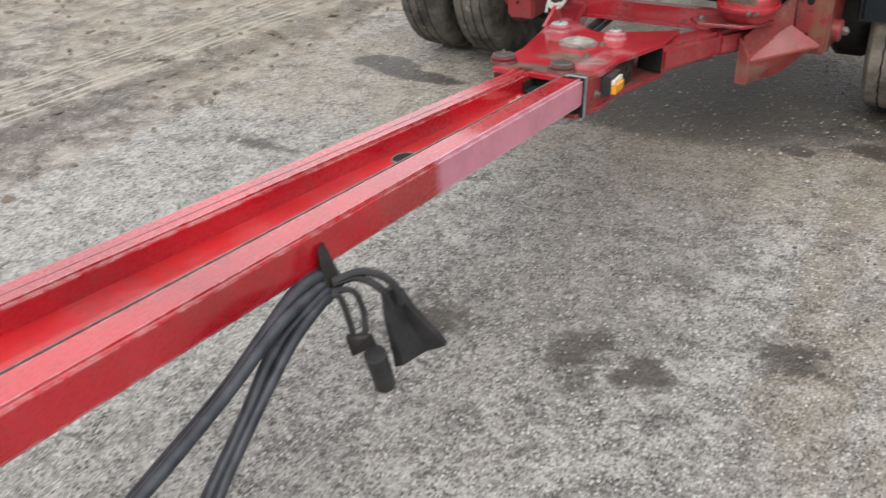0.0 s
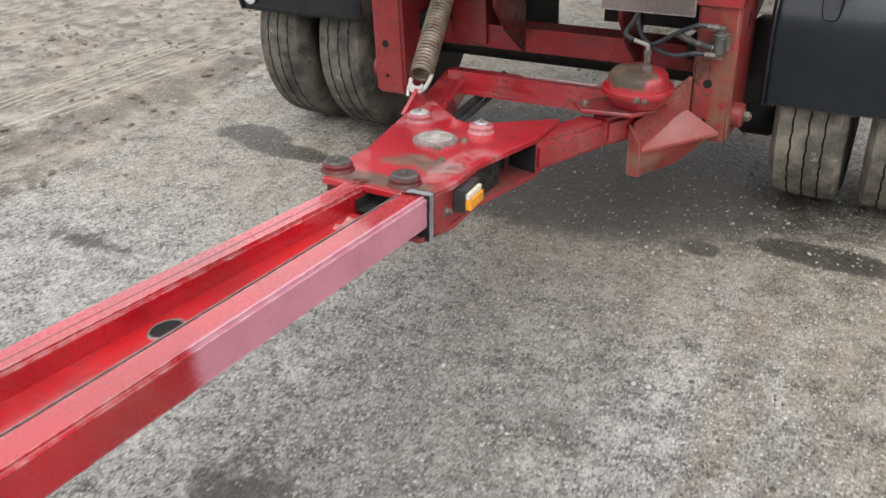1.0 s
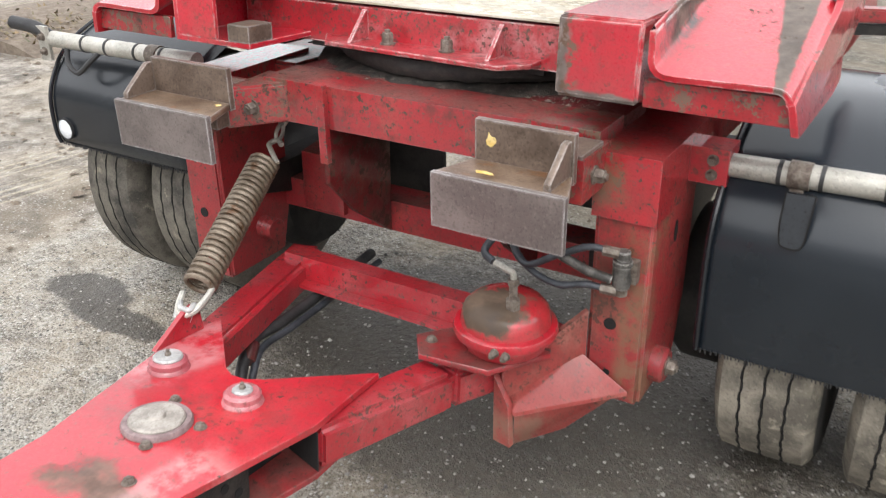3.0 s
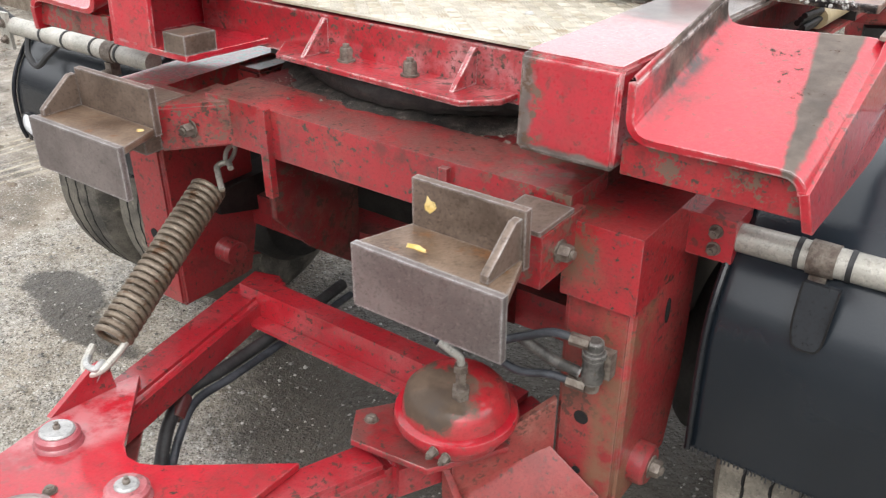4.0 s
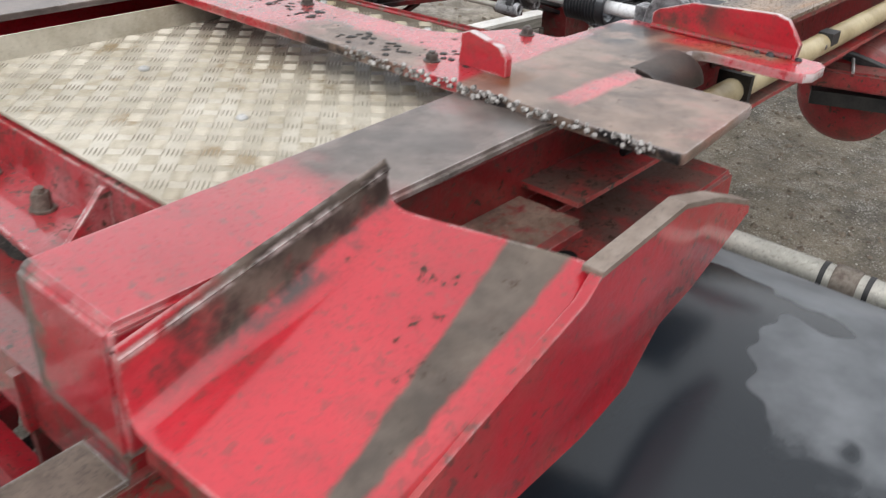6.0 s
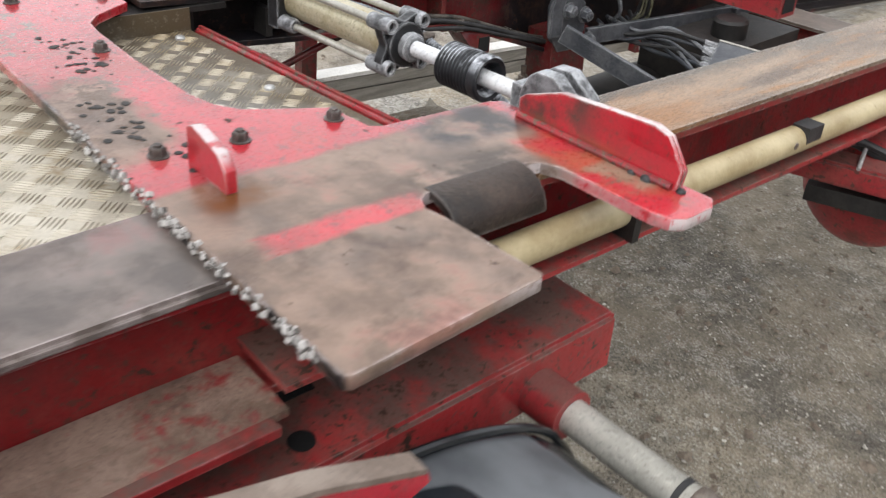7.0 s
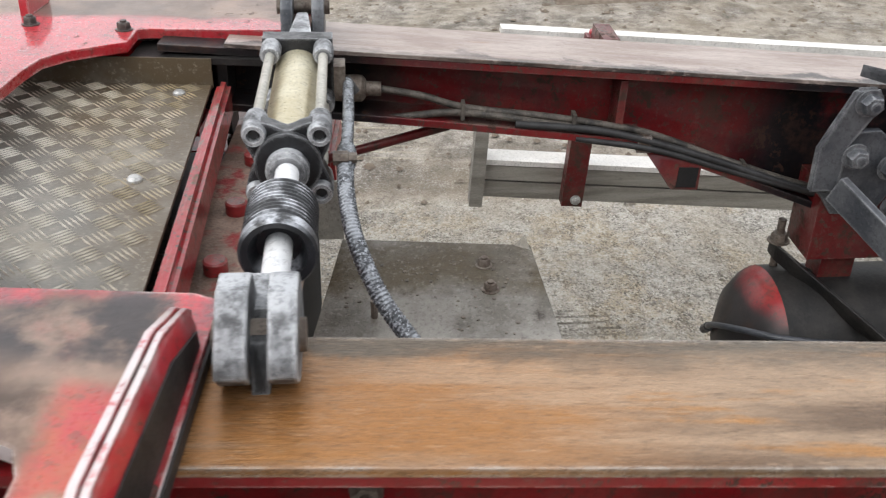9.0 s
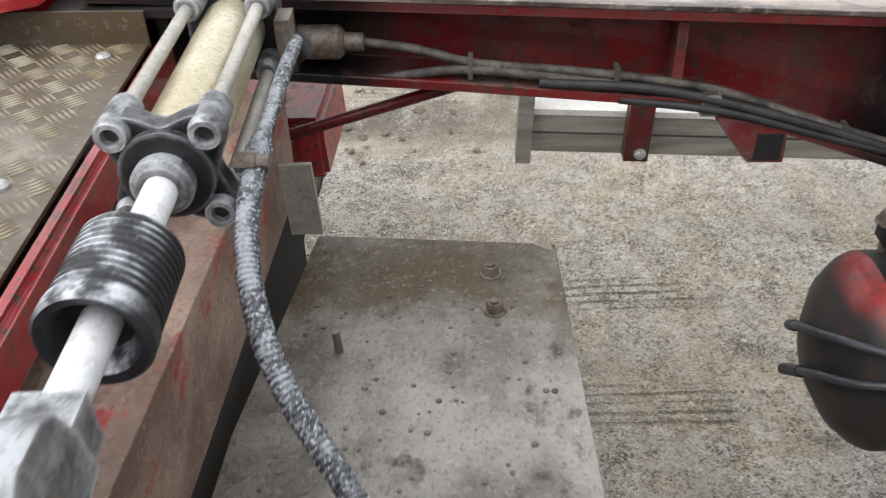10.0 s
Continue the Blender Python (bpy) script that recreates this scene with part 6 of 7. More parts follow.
    # front cross beam with its angle, gussets and bolts
    part("front_cross_beam", bevelled(box(B(), -0.50, 0.425, 0.165, 0.26, -0.15, -0.060), 0.014, 4), red_pit, d)
    bm = prism(B(), [(-0.195, 0.085), (0.255, 0.062), (0.305, 0.115), (0.305, 0.168), (-0.255, 0.168)], "z", -0.140, -0.130)
    a = part("angle_plate", bevelled(bm, 0.003, 1), red_pit, d)
    for x in (-0.135, 0.215):
        part("gusset", bevelled(prism(B(), [(0.095, -0.130), (0.165, -0.130), (0.165, -0.066), (0.157, -0.064)], "x", x - 0.005, x + 0.005), 0.002, 1), red_pit, a)
    for x in (-0.055, 0.098):
        part("bolt", hexbolt(B(), x, 0.132, -0.130, 0.0135, 0.026), bolt_mat, a)
    part("lower_lip", bevelled(box(B(), -0.30, 0.31, 0.17, 0.60, -0.162, -0.151), 0.003, 1), dark_steel, d)
    # rear frame bar behind the checker sheet
    part("deck_edge_bar", bevelled(hull(B(), [(x, y + 0.078 * (x + 0.285), z) for x in (-0.29, 0.415) for y in (0.988, 1.009) for z in (-0.10, -0.044)]), 0.007, 3), red_lip, d)
    part("rear_cross_plate", bevelled(hull(B(), [(x, y, z) for x in (-0.30, 0.42) for y in (1.010, 1.135) for z in (-0.132, -0.12)]), 0.003, 1), caked, d)
    # black plate added to paint the shaded gap between cross face and shelf
    part("gap_shade_plate", bevelled(box(B(), -0.30, 0.42, 1.118, 1.131, -0.46, -0.261), 0.003, 1), pitch, d)
    part("rear_cross_face", bevelled(hull(B(), [(x, y, z) for x in (-0.30, 0.42) for y in (1.117, 1.132) for z in (-0.26, -0.1325)]), 0.003, 1), caked, d)
    for x in (-0.16, -0.01, 0.133):
        part("boss", disc(B(), x, 1.058, -0.121, 0.014, 0.018, 18), red_mud, d)
    part("end_plate", bevelled(box(B(), -0.37, -0.31, 0.985, 1.0, -0.14, -0.012), 0.003, 1), dark_steel, d)
    part("shelf_edge", bevelled(box(B(), -0.46, -0.295, 0.86, 1.06, -0.022, -0.012), 0.002, 1), dark_steel, d)
    return d


build_chassis()


def build_checker_sheet():
    t = thing("checker_plate_sheet", UP, "worn dirty aluminium checker plate sheet between the rails", "plate")
    bm = bevelled(prism(B(), [(-0.285, 0.172), (0.405, 0.172), (0.418, 1.034), (-0.285, 0.980)], "z", -0.055, -0.050), 0.001, 1)
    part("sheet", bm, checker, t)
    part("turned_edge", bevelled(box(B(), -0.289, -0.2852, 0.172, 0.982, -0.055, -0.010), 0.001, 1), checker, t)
    verts, faces = [], []
    step = 0.0345
    for i in range(21):
        for j in range(26):
            cx, cy = -0.268 + i * step, 0.192 + j * step
            if cx > 0.40 or cy > 0.965 + 0.078 * (cx + 0.285):
                continue
            a = math.radians(45 if (i + j) % 2 else -45)
            for k in range(5):
                o = (k - 2) * 0.0062
                L, w, h = 0.0150, 0.0014, 0.0016
                ux, uy = math.cos(a), math.sin(a)
                px, py = cx - uy * o, cy + ux * o
                b = len(verts)
                verts += [(px - ux * L, py - uy * L, -0.0499), (px - uy * w, py + ux * w, -0.0499), (px + ux * L, py + uy * L, -0.0499), (px + uy * w, py - ux * w, -0.0499),
                          (px - ux * L * 0.5, py - uy * L * 0.5, -0.0499 + h), (px + ux * L * 0.5, py + uy * L * 0.5, -0.0499 + h)]
                faces += [(b, b + 4, b + 1), (b + 1, b + 4, b + 5, ), (b + 1, b + 5, b + 2), (b + 2, b + 5, b + 3), (b + 3, b + 5, b + 4), (b + 3, b + 4, b)]
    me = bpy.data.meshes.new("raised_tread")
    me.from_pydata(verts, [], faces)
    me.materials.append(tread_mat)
    ob = new("raised_tread", me)
    ob.parent = t
    tagged(ob, "raised five-bar tread pattern", kind="stuff")
    for x, y in ((0.044, 0.953), (0.18, 0.40), (-0.1, 0.42), (-0.243, 0.941), (0.0, 0.70)):
        part("rivet", lathe(B(), [(0.009, 0), (0.009, 0.003), (0.006, 0.006), (0, 0.0065)], pose(x, y, -0.05), 14), zinc, t)


build_checker_sheet()


# ---- side trays ----
def build_tray(sx, ox):
    t = thing("side_tray", UP, "red folded steel tray with a rubbed grey stripe" if sx > 0 else "red folded steel tray beside the chassis", "tray", "side trays")
    def X(x):
        return ox + sx * x
    bm = B()
    rows = []
    for i in range(8):
        u = i / 7
        y, zf, zl = -0.05 + 0.305 * u, -0.080 + 0.100 * u, -0.002 + 0.070 * u
        sect = [(0.600, zl - 0.004), (0.603, zl), (0.607, zl - 0.006), (0.609, zf + 0.020), (0.612, zf + 0.010), (0.618, zf + 0.003), (0.628, zf - 0.001), (0.645, zf - 0.002), (0.75, zf), (0.800, zf + 0.001), (0.815, zf), (0.826, zf - 0.005), (0.834, zf - 0.013), (0.838, zf - 0.024)]
        rows.append([bm.verts.new((X(x), y + 0.045 * max(0.0, (x - 0.62) / 0.2) * u, z)) for x, z in sect])
    for u, v in zip(rows, rows[1:]):
        for k in range(len(sect) - 1):
            bm.faces.new((u[k], u[k + 1], v[k + 1], v[k]))
    bmesh.ops.recalc_face_normals(bm, faces=bm.faces)
    if sum(f.normal.z for f in bm.faces) < 0:
        bmesh.ops.reverse_faces(bm, faces=bm.faces)
    bmesh.ops.solidify(bm, geom=bm.faces[:], thickness=0.011)
    part("pan", bm, red_tray, t, angle=50)
    out = [(-0.05, -0.102), (0.10, -0.050), (0.262, 0.003), (0.285, 0.022), (0.44, 0.036), (0.525, 0.014), (0.622, -0.022), (0.626, -0.036), (0.50, -0.085), (0.43, -0.102), (0.35, -0.132), (0.27, -0.148), (0.12, -0.152), (-0.04, -0.156)]
    bm = B()
    lo = [bm.verts.new((X(0.828 + 0.012 * (z + 0.06 < -0.05)), y, z)) for y, z in out]
    hi = [bm.verts.new((X(0.841 + 0.012 * (z + 0.06 < -0.05)), y, z)) for y, z in out]
    bm.faces.new(lo[::-1]), bm.faces.new(hi)
    for i in range(len(out)):
        j = (i + 1) % len(out)
        bm.faces.new((lo[i], lo[j], hi[j], hi[i]))
    bmesh.ops.recalc_face_normals(bm, faces=bm.faces)
    part("outer_skirt", bevelled(bm, 0.003, 2), red, t)
    bm = B()
    for (y0, z0), (y1, z1) in (((0.284, 0.026), (0.44, 0.040)), ((0.44, 0.040), (0.525, 0.018)), ((0.525, 0.018), (0.62, -0.019))):
        hull(bm, [(X(x), y, z + q) for x in (0.820, 0.8415) for y, z in ((y0, z0), (y1, z1)) for q in (0.0, -0.006)])
    part("worn_edge", bm, tan_edge, t, "bare brown worn edge")
    bm = hull(B(), [(X(x), y, z) for x in (0.59, 0.838) for y, z in ((-0.03, -0.097), (-0.03, -0.145), (-0.018, -0.095), (-0.018, -0.145))])
    part("front_edge", bevelled(bm, 0.003, 1), red_crust, t)
    bm = hull(B(), [(X(x), y, z) for x in (0.565, 0.63) for y in (0.02, 0.62) for z in (-0.15, -0.138)])
    part("under_plate", bevelled(bm, 0.003, 1), red_mud, t)


build_tray(1, 0.0)
build_tray(-1, 0.03)


# ---- cross plate ----
def build_cross_plate():
    t = thing("cross_plate", UP, "thick worn red steel cross plate with cut-outs, bolted over the rails", "plate")
    T, th = 0.016, 0.0155

    def half(s):
        """Outline of one arm from the front middle to the rear cut-out, s = 1 right, -1 left."""
        p = [(0.752, 0.604), (0.757, 0.612), (0.742, 0.838), (0.735, 0.845), (0.60, 0.838), (0.575, 0.833), (0.556, 0.842), (0.548, 0.857), (0.552, 1.003), (0.560, 1.022), (0.585, 1.033), (0.72, 1.036), (0.738, 1.042),
             (0.748, 1.058), (0.748, 1.105), (0.735, 1.124), (0.39, 1.122), (0.380, 1.10), (0.374, 0.925), (0.366, 0.910), (0.290, 0.902), (0.262, 0.845), (0.238, 0.800), (0.205, 0.778), (0.158, 0.768)]
        if s < 0:
            p = p[:17] + [(0.366, 1.08), (0.356, 0.880), (0.350, 0.864), (0.288, 0.866), (0.268, 0.835), (0.238, 0.795), (0.205, 0.772), (0.158, 0.766)]
        return p if s > 0 else [(0.012 - x, y) for x, y in p]
    bm = prism(B(), [(0.006, 0.602)] + half(1) + [(0.006, 0.762)], "z", T - th, T)
    prism(bm, [(0.006, 0.602)] + half(-1) + [(0.006, 0.762)], "z", T - th, T)
    bmesh.ops.remove_doubles(bm, verts=bm.verts, dist=1e-4)
    inner = [f for f in bm.faces if abs(f.normal.x) > 0.99 and all(abs(v.co.x - 0.006) < 1e-4 for v in f.verts)]
    bmesh.ops.delete(bm, geom=inner, context="FACES")
    bmesh.ops.recalc_face_normals(bm, faces=bm.faces)
    part("plate", bevelled(bm, 0.0025, 1), red_plate, t)
    for s in (1, -1):
        def X(x):
            return x if s > 0 else 0.012 - x
        # flap curled down between the notches
        rows = [(0.538, T + 0.0012), (0.552, T + 0.0010), (0.568, T - 0.002), (0.582, T - 0.009), (0.592, T - 0.020), (0.597, T - 0.032), (0.599, T - 0.042)]
        bm = B()
        g = [[bm.verts.new((X(x), y, z)) for y in (0.860, 0.93, 1.0)] for x, z in rows]
        for u, v in zip(g, g[1:]):
            for k in range(2):
                bm.faces.new((u[k], u[k + 1], v[k + 1], v[k]))
        bmesh.ops.recalc_face_normals(bm, faces=bm.faces)
        bmesh.ops.solidify(bm, geom=bm.faces[:], thickness=0.010)
        part("curled_flap", bm, flap_steel, t, "curled brown steel flap")
        fin = [(0.440, T), (0.700, T), (0.703, T + 0.026), (0.676, T + 0.060), (0.655, T + 0.066), (0.51, T + 0.056), (0.45, T + 0.034), (0.440, T + 0.026)]
        part("upright_fin", bevelled(prism(B(), [(X(x), z) for x, z in fin], "y", 1.100, 1.1055), 0.002, 1), red_fin, t)
        part("fin_core", prism(B(), [(X(x), max(T, z - 0.004)) for x, z in fin], "y", 1.1057, 1.1073), brown_steel, t, "brown groove between two plates")
        part("fin_plate", bevelled(prism(B(), [(X(x), max(T, z - 0.001)) for x, z in fin], "y", 1.1075, 1.1125), 0.002, 1), red_fin, t)
        part("fin_slope", hull(B(), [(X(x), y, z) for x, z0 in ((0.45, T + 0.032), (0.52, T + 0.054), (0.655, T + 0.062), (0.695, T + 0.030)) for y, z in ((1.1127, z0), (1.1127, T - 0.010), (1.1170, z0 - 0.014), (1.1170, T - 0.010))]), red, t)
        part("fin_back", prism(B(), [(X(x), z) for x, z in ((0.450, T - 0.012), (0.692, T - 0.012), (0.692, T + 0.018), (0.655, T + 0.046), (0.52, T + 0.038), (0.455, T + 0.016))], "y", 1.1172, 1.1188), grime_black, t, "black grimy back of the fin")
        part("plate_edge", prism(B(), [(X(0.392), T - 0.015), (X(0.72), T - 0.015), (X(0.72), T - 0.003), (X(0.392), T - 0.003)], "y", 1.1230, 1.1255), grime_black, t, "black grimy plate edge")
        for x, y, r in ((0.662, 1.0965, 0.0085), (0.640, 1.0970, 0.007), (0.705, 1.104, 0.006)):
            part("weld_lump", lathe(B(), [(r, 0), (r * 0.9, r * 0.5), (r * 0.5, r * 0.85), (0, r * 0.95)], pose(X(x), y, T - 0.0005), 12), black_rubber, t, "dark greasy weld lump")
        o = 0.0 if s > 0 else 0.05
        bm = prism(B(), [(X(x + o), z) for x, z in ((0.352, T), (0.440, T), (0.440, T + 0.026), (0.425, T + 0.042), (0.37, T + 0.054), (0.355, T + 0.048))], "y", 0.672, 0.686)
        part("small_lug", bevelled(bm, 0.003, 2), red_fin, t)
        bm = tube(B(), [(X(0.442), 1.098, T + 0.004), (X(0.695), 1.098, T + 0.004)], 0.005, 8)
        part("weld_seam", bm, red_crust, t)
    for x, y in ((0.315, 0.654), (0.324, 0.752), (0.325, 0.884), (-0.350, 0.702), (-0.335, 0.846), (-0.058, 0.736), (-0.36, 0.575)):
        part("bolt", hexbolt(B(), x, y, T, 0.0100, 0.012, turn=x * 20), greasy_bolt, t)
    rnd = random.Random(77)
    for x0, y0, a, b, k in ((-0.02, 0.70, 0.05, 0.05, 26), (0.20, 0.655, 0.10, 0.03, 34), (-0.10, 0.70, 0.06, 0.04, 18), (0.34, 0.70, 0.05, 0.03, 14)):
        bm = B()
        for _ in range(k):
            r = rnd.uniform(0.002, 0.0075)
            lathe(bm, [(r, -0.0008), (r * 0.8, r * 0.16), (0, r * 0.22)], pose(x0 + rnd.gauss(0, a * 0.5), y0 + rnd.gauss(0, b * 0.5), T, 0, 0, rnd.uniform(0, 90)) @ Matrix.Diagonal((1.0, rnd.uniform(0.5, 1.4), 1, 1)), 7)
        tagged(part("grease_film", bm, grime_black, t), "black grease lumps", kind="stuff")
    # chipped, weld-spattered front edge
    rnd = random.Random(12)
    bm = B()
    for k in range(170):
        x = rnd.uniform(0.18, 0.72)
        r = rnd.uniform(0.002, 0.0055)
        lathe(bm, [(r, -r * 0.5), (r * 0.7, r * 0.4), (0, r * 0.7)], pose(x, 0.6015 + rnd.uniform(-0.002, 0.004), T - 0.004 + rnd.uniform(-0.008, 0.006), 60, 0, rnd.uniform(0, 90)), 5)
    tagged(part("edge_spatter", bm, stone_material("weld_fleck", (0.03, 0.027, 0.025), (0.62, 0.6, 0.58)), t), "pale flaking weld spatter", kind="stuff")


build_cross_plate()


# ---- pneumatic cylinder ----
def build_cylinder():
    zc, yc = 0.0195, 1.1386
    t = thing("pneumatic_cylinder", UP @ pose(0, yc, zc, 0, 0.4, 3.8), "dusty tie-rod air cylinder with yellowed barrel across the rails", "cylinder")
    def along(prof, n=28):
        return lathe(B(), prof, pose(0, 0, 0, 0, 90, 0), n)
    part("barrel", along([(0.0315, -0.165), (0.0315, 0.118)], 36), brass_barrel, t)
    part("rear_cap", bevelled(box(B(), -0.180, -0.150, -0.046, 0.046, -0.046, 0.046), 0.006, 2), head_metal, t)
    lobes = [((0.047 + 0.011 * math.cos(4 * (a - math.pi / 4))) * math.cos(a), (0.047 + 0.011 * math.cos(4 * (a - math.pi / 4))) * math.sin(a)) for a in (k * math.tau / 40 for k in range(40))]
    part("front_cap", bevelled(prism(B(), lobes, "x", 0.112, 0.132), 0.002, 1), head_metal, t)
    for y in (-0.034, 0.034):
        for z in (-0.034, 0.034):
            part("tie_rod", lathe(B(), [(0.0062, -0.16), (0.0062, 0.13)], pose(0, y, z, 0, 90, 0), 12), galv, t)
            part("front_nut", lathe(B(), [(0.0125, 0.092), (0.0132, 0.10), (0.0132, 0.136), (0.0115, 0.142), (0.0075, 0.142), (0.007, 0.134), (0, 0.134)], pose(0, y, z, 0, 90, 0), 20), cast_grey, t)
            part("nut_socket", lathe(B(), [(0.0065, 0.1345), (0.006, 0.1365), (0, 0.1365)], pose(0, y, z, 0, 90, 0), 6), black_rubber, t)
            part("rear_nut", lathe(B(), [(0.012, -0.152), (0.0135, -0.148), (0.0135, -0.118), (0.011, -0.112), (0, -0.112)], pose(0, y, z, 0, 90, 0), 16), cast_grey, t)
    part("gland_flange", along([(0.036, 0.131), (0.036, 0.140), (0.024, 0.142)], 32), head_metal, t)
    part("gland_ring", along([(0.021, 0.140), (0.023, 0.146), (0.023, 0.156), (0.018, 0.160), (0.0, 0.160)], 28), cast_grey, t)
    part("piston_rod", along([(0.0125, 0.155), (0.0125, 0.40)], 24), white_rod, t)
    prof = []
    for i in range(10):
        x = 0.2365 + i * 0.0066
        prof += [(0.0318, x), (0.0346, x + 0.002), (0.0346, x + 0.0038), (0.0318, x + 0.006)]
    prof += [(0.034, 0.304), (0.0355, 0.308), (0.0355, 0.320), (0.033, 0.323), (0.027, 0.321), (0.020, 0.304), (0.013, 0.303)]
    part("rubber_bellows", along([(0.013, 0.236), (0.024, 0.2355)] + prof, 44), plain("frosted_black_rubber", (0.008, 0.009, 0.011), (0.020, 0.022, 0.026), rough=0.42, scale=34, spots=(0.16, 0.17, 0.185), spot_at=0.60, dust=(0.62, 0.65, 0.70)), t, "black ribbed bellows dusted white")
    # fork head and its pin
    part("fork_neck", bevelled(box(B(), 0.380, 0.432, -0.018, 0.020, -0.016, 0.019), 0.005, 2), cast_grey, t)
    for y0, y1 in ((-0.033, -0.010), (0.004, 0.025)):
        bm = prism(B(), [(0.402, -0.014), (0.408, 0.020), (0.420, 0.044), (0.432, 0.053), (0.461, 0.054), (0.499, 0.026), (0.506, 0.011), (0.488, -0.008), (0.470, -0.017), (0.420, -0.017)], "y", y0, y1)
        part("fork_jaw", bevelled(bm, 0.004, 2), cast_grey, t)
    part("fork_pin", tube(B(), [(0.458, -0.038, 0.014), (0.458, 0.030, 0.014)], 0.013, 16), bolt_mat, t)
    part("rail_eye", bevelled(hull(B(), [(0.42, -0.010, -0.0175), (0.49, -0.010, -0.0175), (0.42, 0.0035, -0.0175), (0.49, 0.0035, -0.0175), (0.435, -0.010, 0.022), (0.478, -0.010, 0.022), (0.435, 0.0035, 0.022), (0.478, 0.0035, 0.022)]), 0.003, 1), head_metal, t)
    # rear eye between two lugs standing on the left rail
    part("rear_tongue", bevelled(hull(B(), [(-0.18, y, z) for y in (-0.02, 0.02) for z in (-0.02, 0.03)] + [(-0.33, y, z) for y in (-0.008, 0.008) for z in (-0.012, 0.03)]), 0.003, 1), cast_grey, t)
    for y0, y1 in ((-0.032, -0.014), (0.014, 0.032)):
        bm = prism(B(), [(-0.43, -0.018), (-0.30, -0.018), (-0.31, 0.04), (-0.335, 0.062), (-0.385, 0.062), (-0.41, 0.04)], "y", y0, y1)
        part("rear_lug", bevelled(bm, 0.004, 2), lever_steel, t)
    part("rear_pin", tube(B(), [(-0.36, -0.04, 0.03), (-0.36, 0.04, 0.03)], 0.011, 14), bolt_mat, t)
    part("port_block", bevelled(box(B(), -0.15, -0.115, 0.047, 0.062, -0.02, 0.02), 0.004, 1), bolt_mat, t)
    part("port_fitting", lathe(B(), [(0.008, 0), (0.008, 0.016), (0.006, 0.017), (0.006, 0.026)], pose(0.122, 0.047, 0.0, -90, 0, 0), 6), bolt_mat, t)


build_cylinder()


def build_cylinder_hose():
    t = thing("braided_air_hose", W, "grey braided air hose hanging from the cylinder", "hose")
    pts = [(-0.150, 1.180, 1.070), (-0.135, 1.193, 1.083), (-0.07, 1.199, 1.091), (0.0, 1.203, 1.092), (0.051, 1.205, 1.089), (0.10, 1.206, 1.084), (0.143, 1.207, 1.073), (0.18, 1.211, 1.062), (0.214, 1.218, 1.047), (0.249, 1.231, 1.028), (0.278, 1.248, 1.006), (0.306, 1.271, 0.985), (0.335, 1.295, 0.966), (0.362, 1.312, 0.95), (0.40, 1.33, 0.932)]
    p = smooth_path(pts, 12)
    bm = tube(B(), smooth_path(pts, 44), 0.0090, 12, r_of=lambda s: (0.0068 if s < 0.33 else 0.0090) + 0.00045 * math.sin(s * 760))
    m = plain("dusty_braided_hose", (0.014, 0.016, 0.019), (0.06, 0.066, 0.075), rough=0.5, scale=190, spots=(0.46, 0.49, 0.53), spot_at=0.50, dust=(0.30, 0.32, 0.345))
    part("hose", bm, m, t)
    part("hose_end", tube(B(), [(-0.152, 1.185, 1.08), (-0.15, 1.197, 1.06)], 0.013, 10), dark_steel, t)
    part("sleeve", tube(B(), [p[58], p[60], p[62], p[65]], 0.0108, 14), m, t)
    part("hose_fitting", tube(B(), [p[-9], p[-5], p[-1]], 0.0125, 10), lever_steel, t, "grey hose fitting")


build_cylinder_hose()


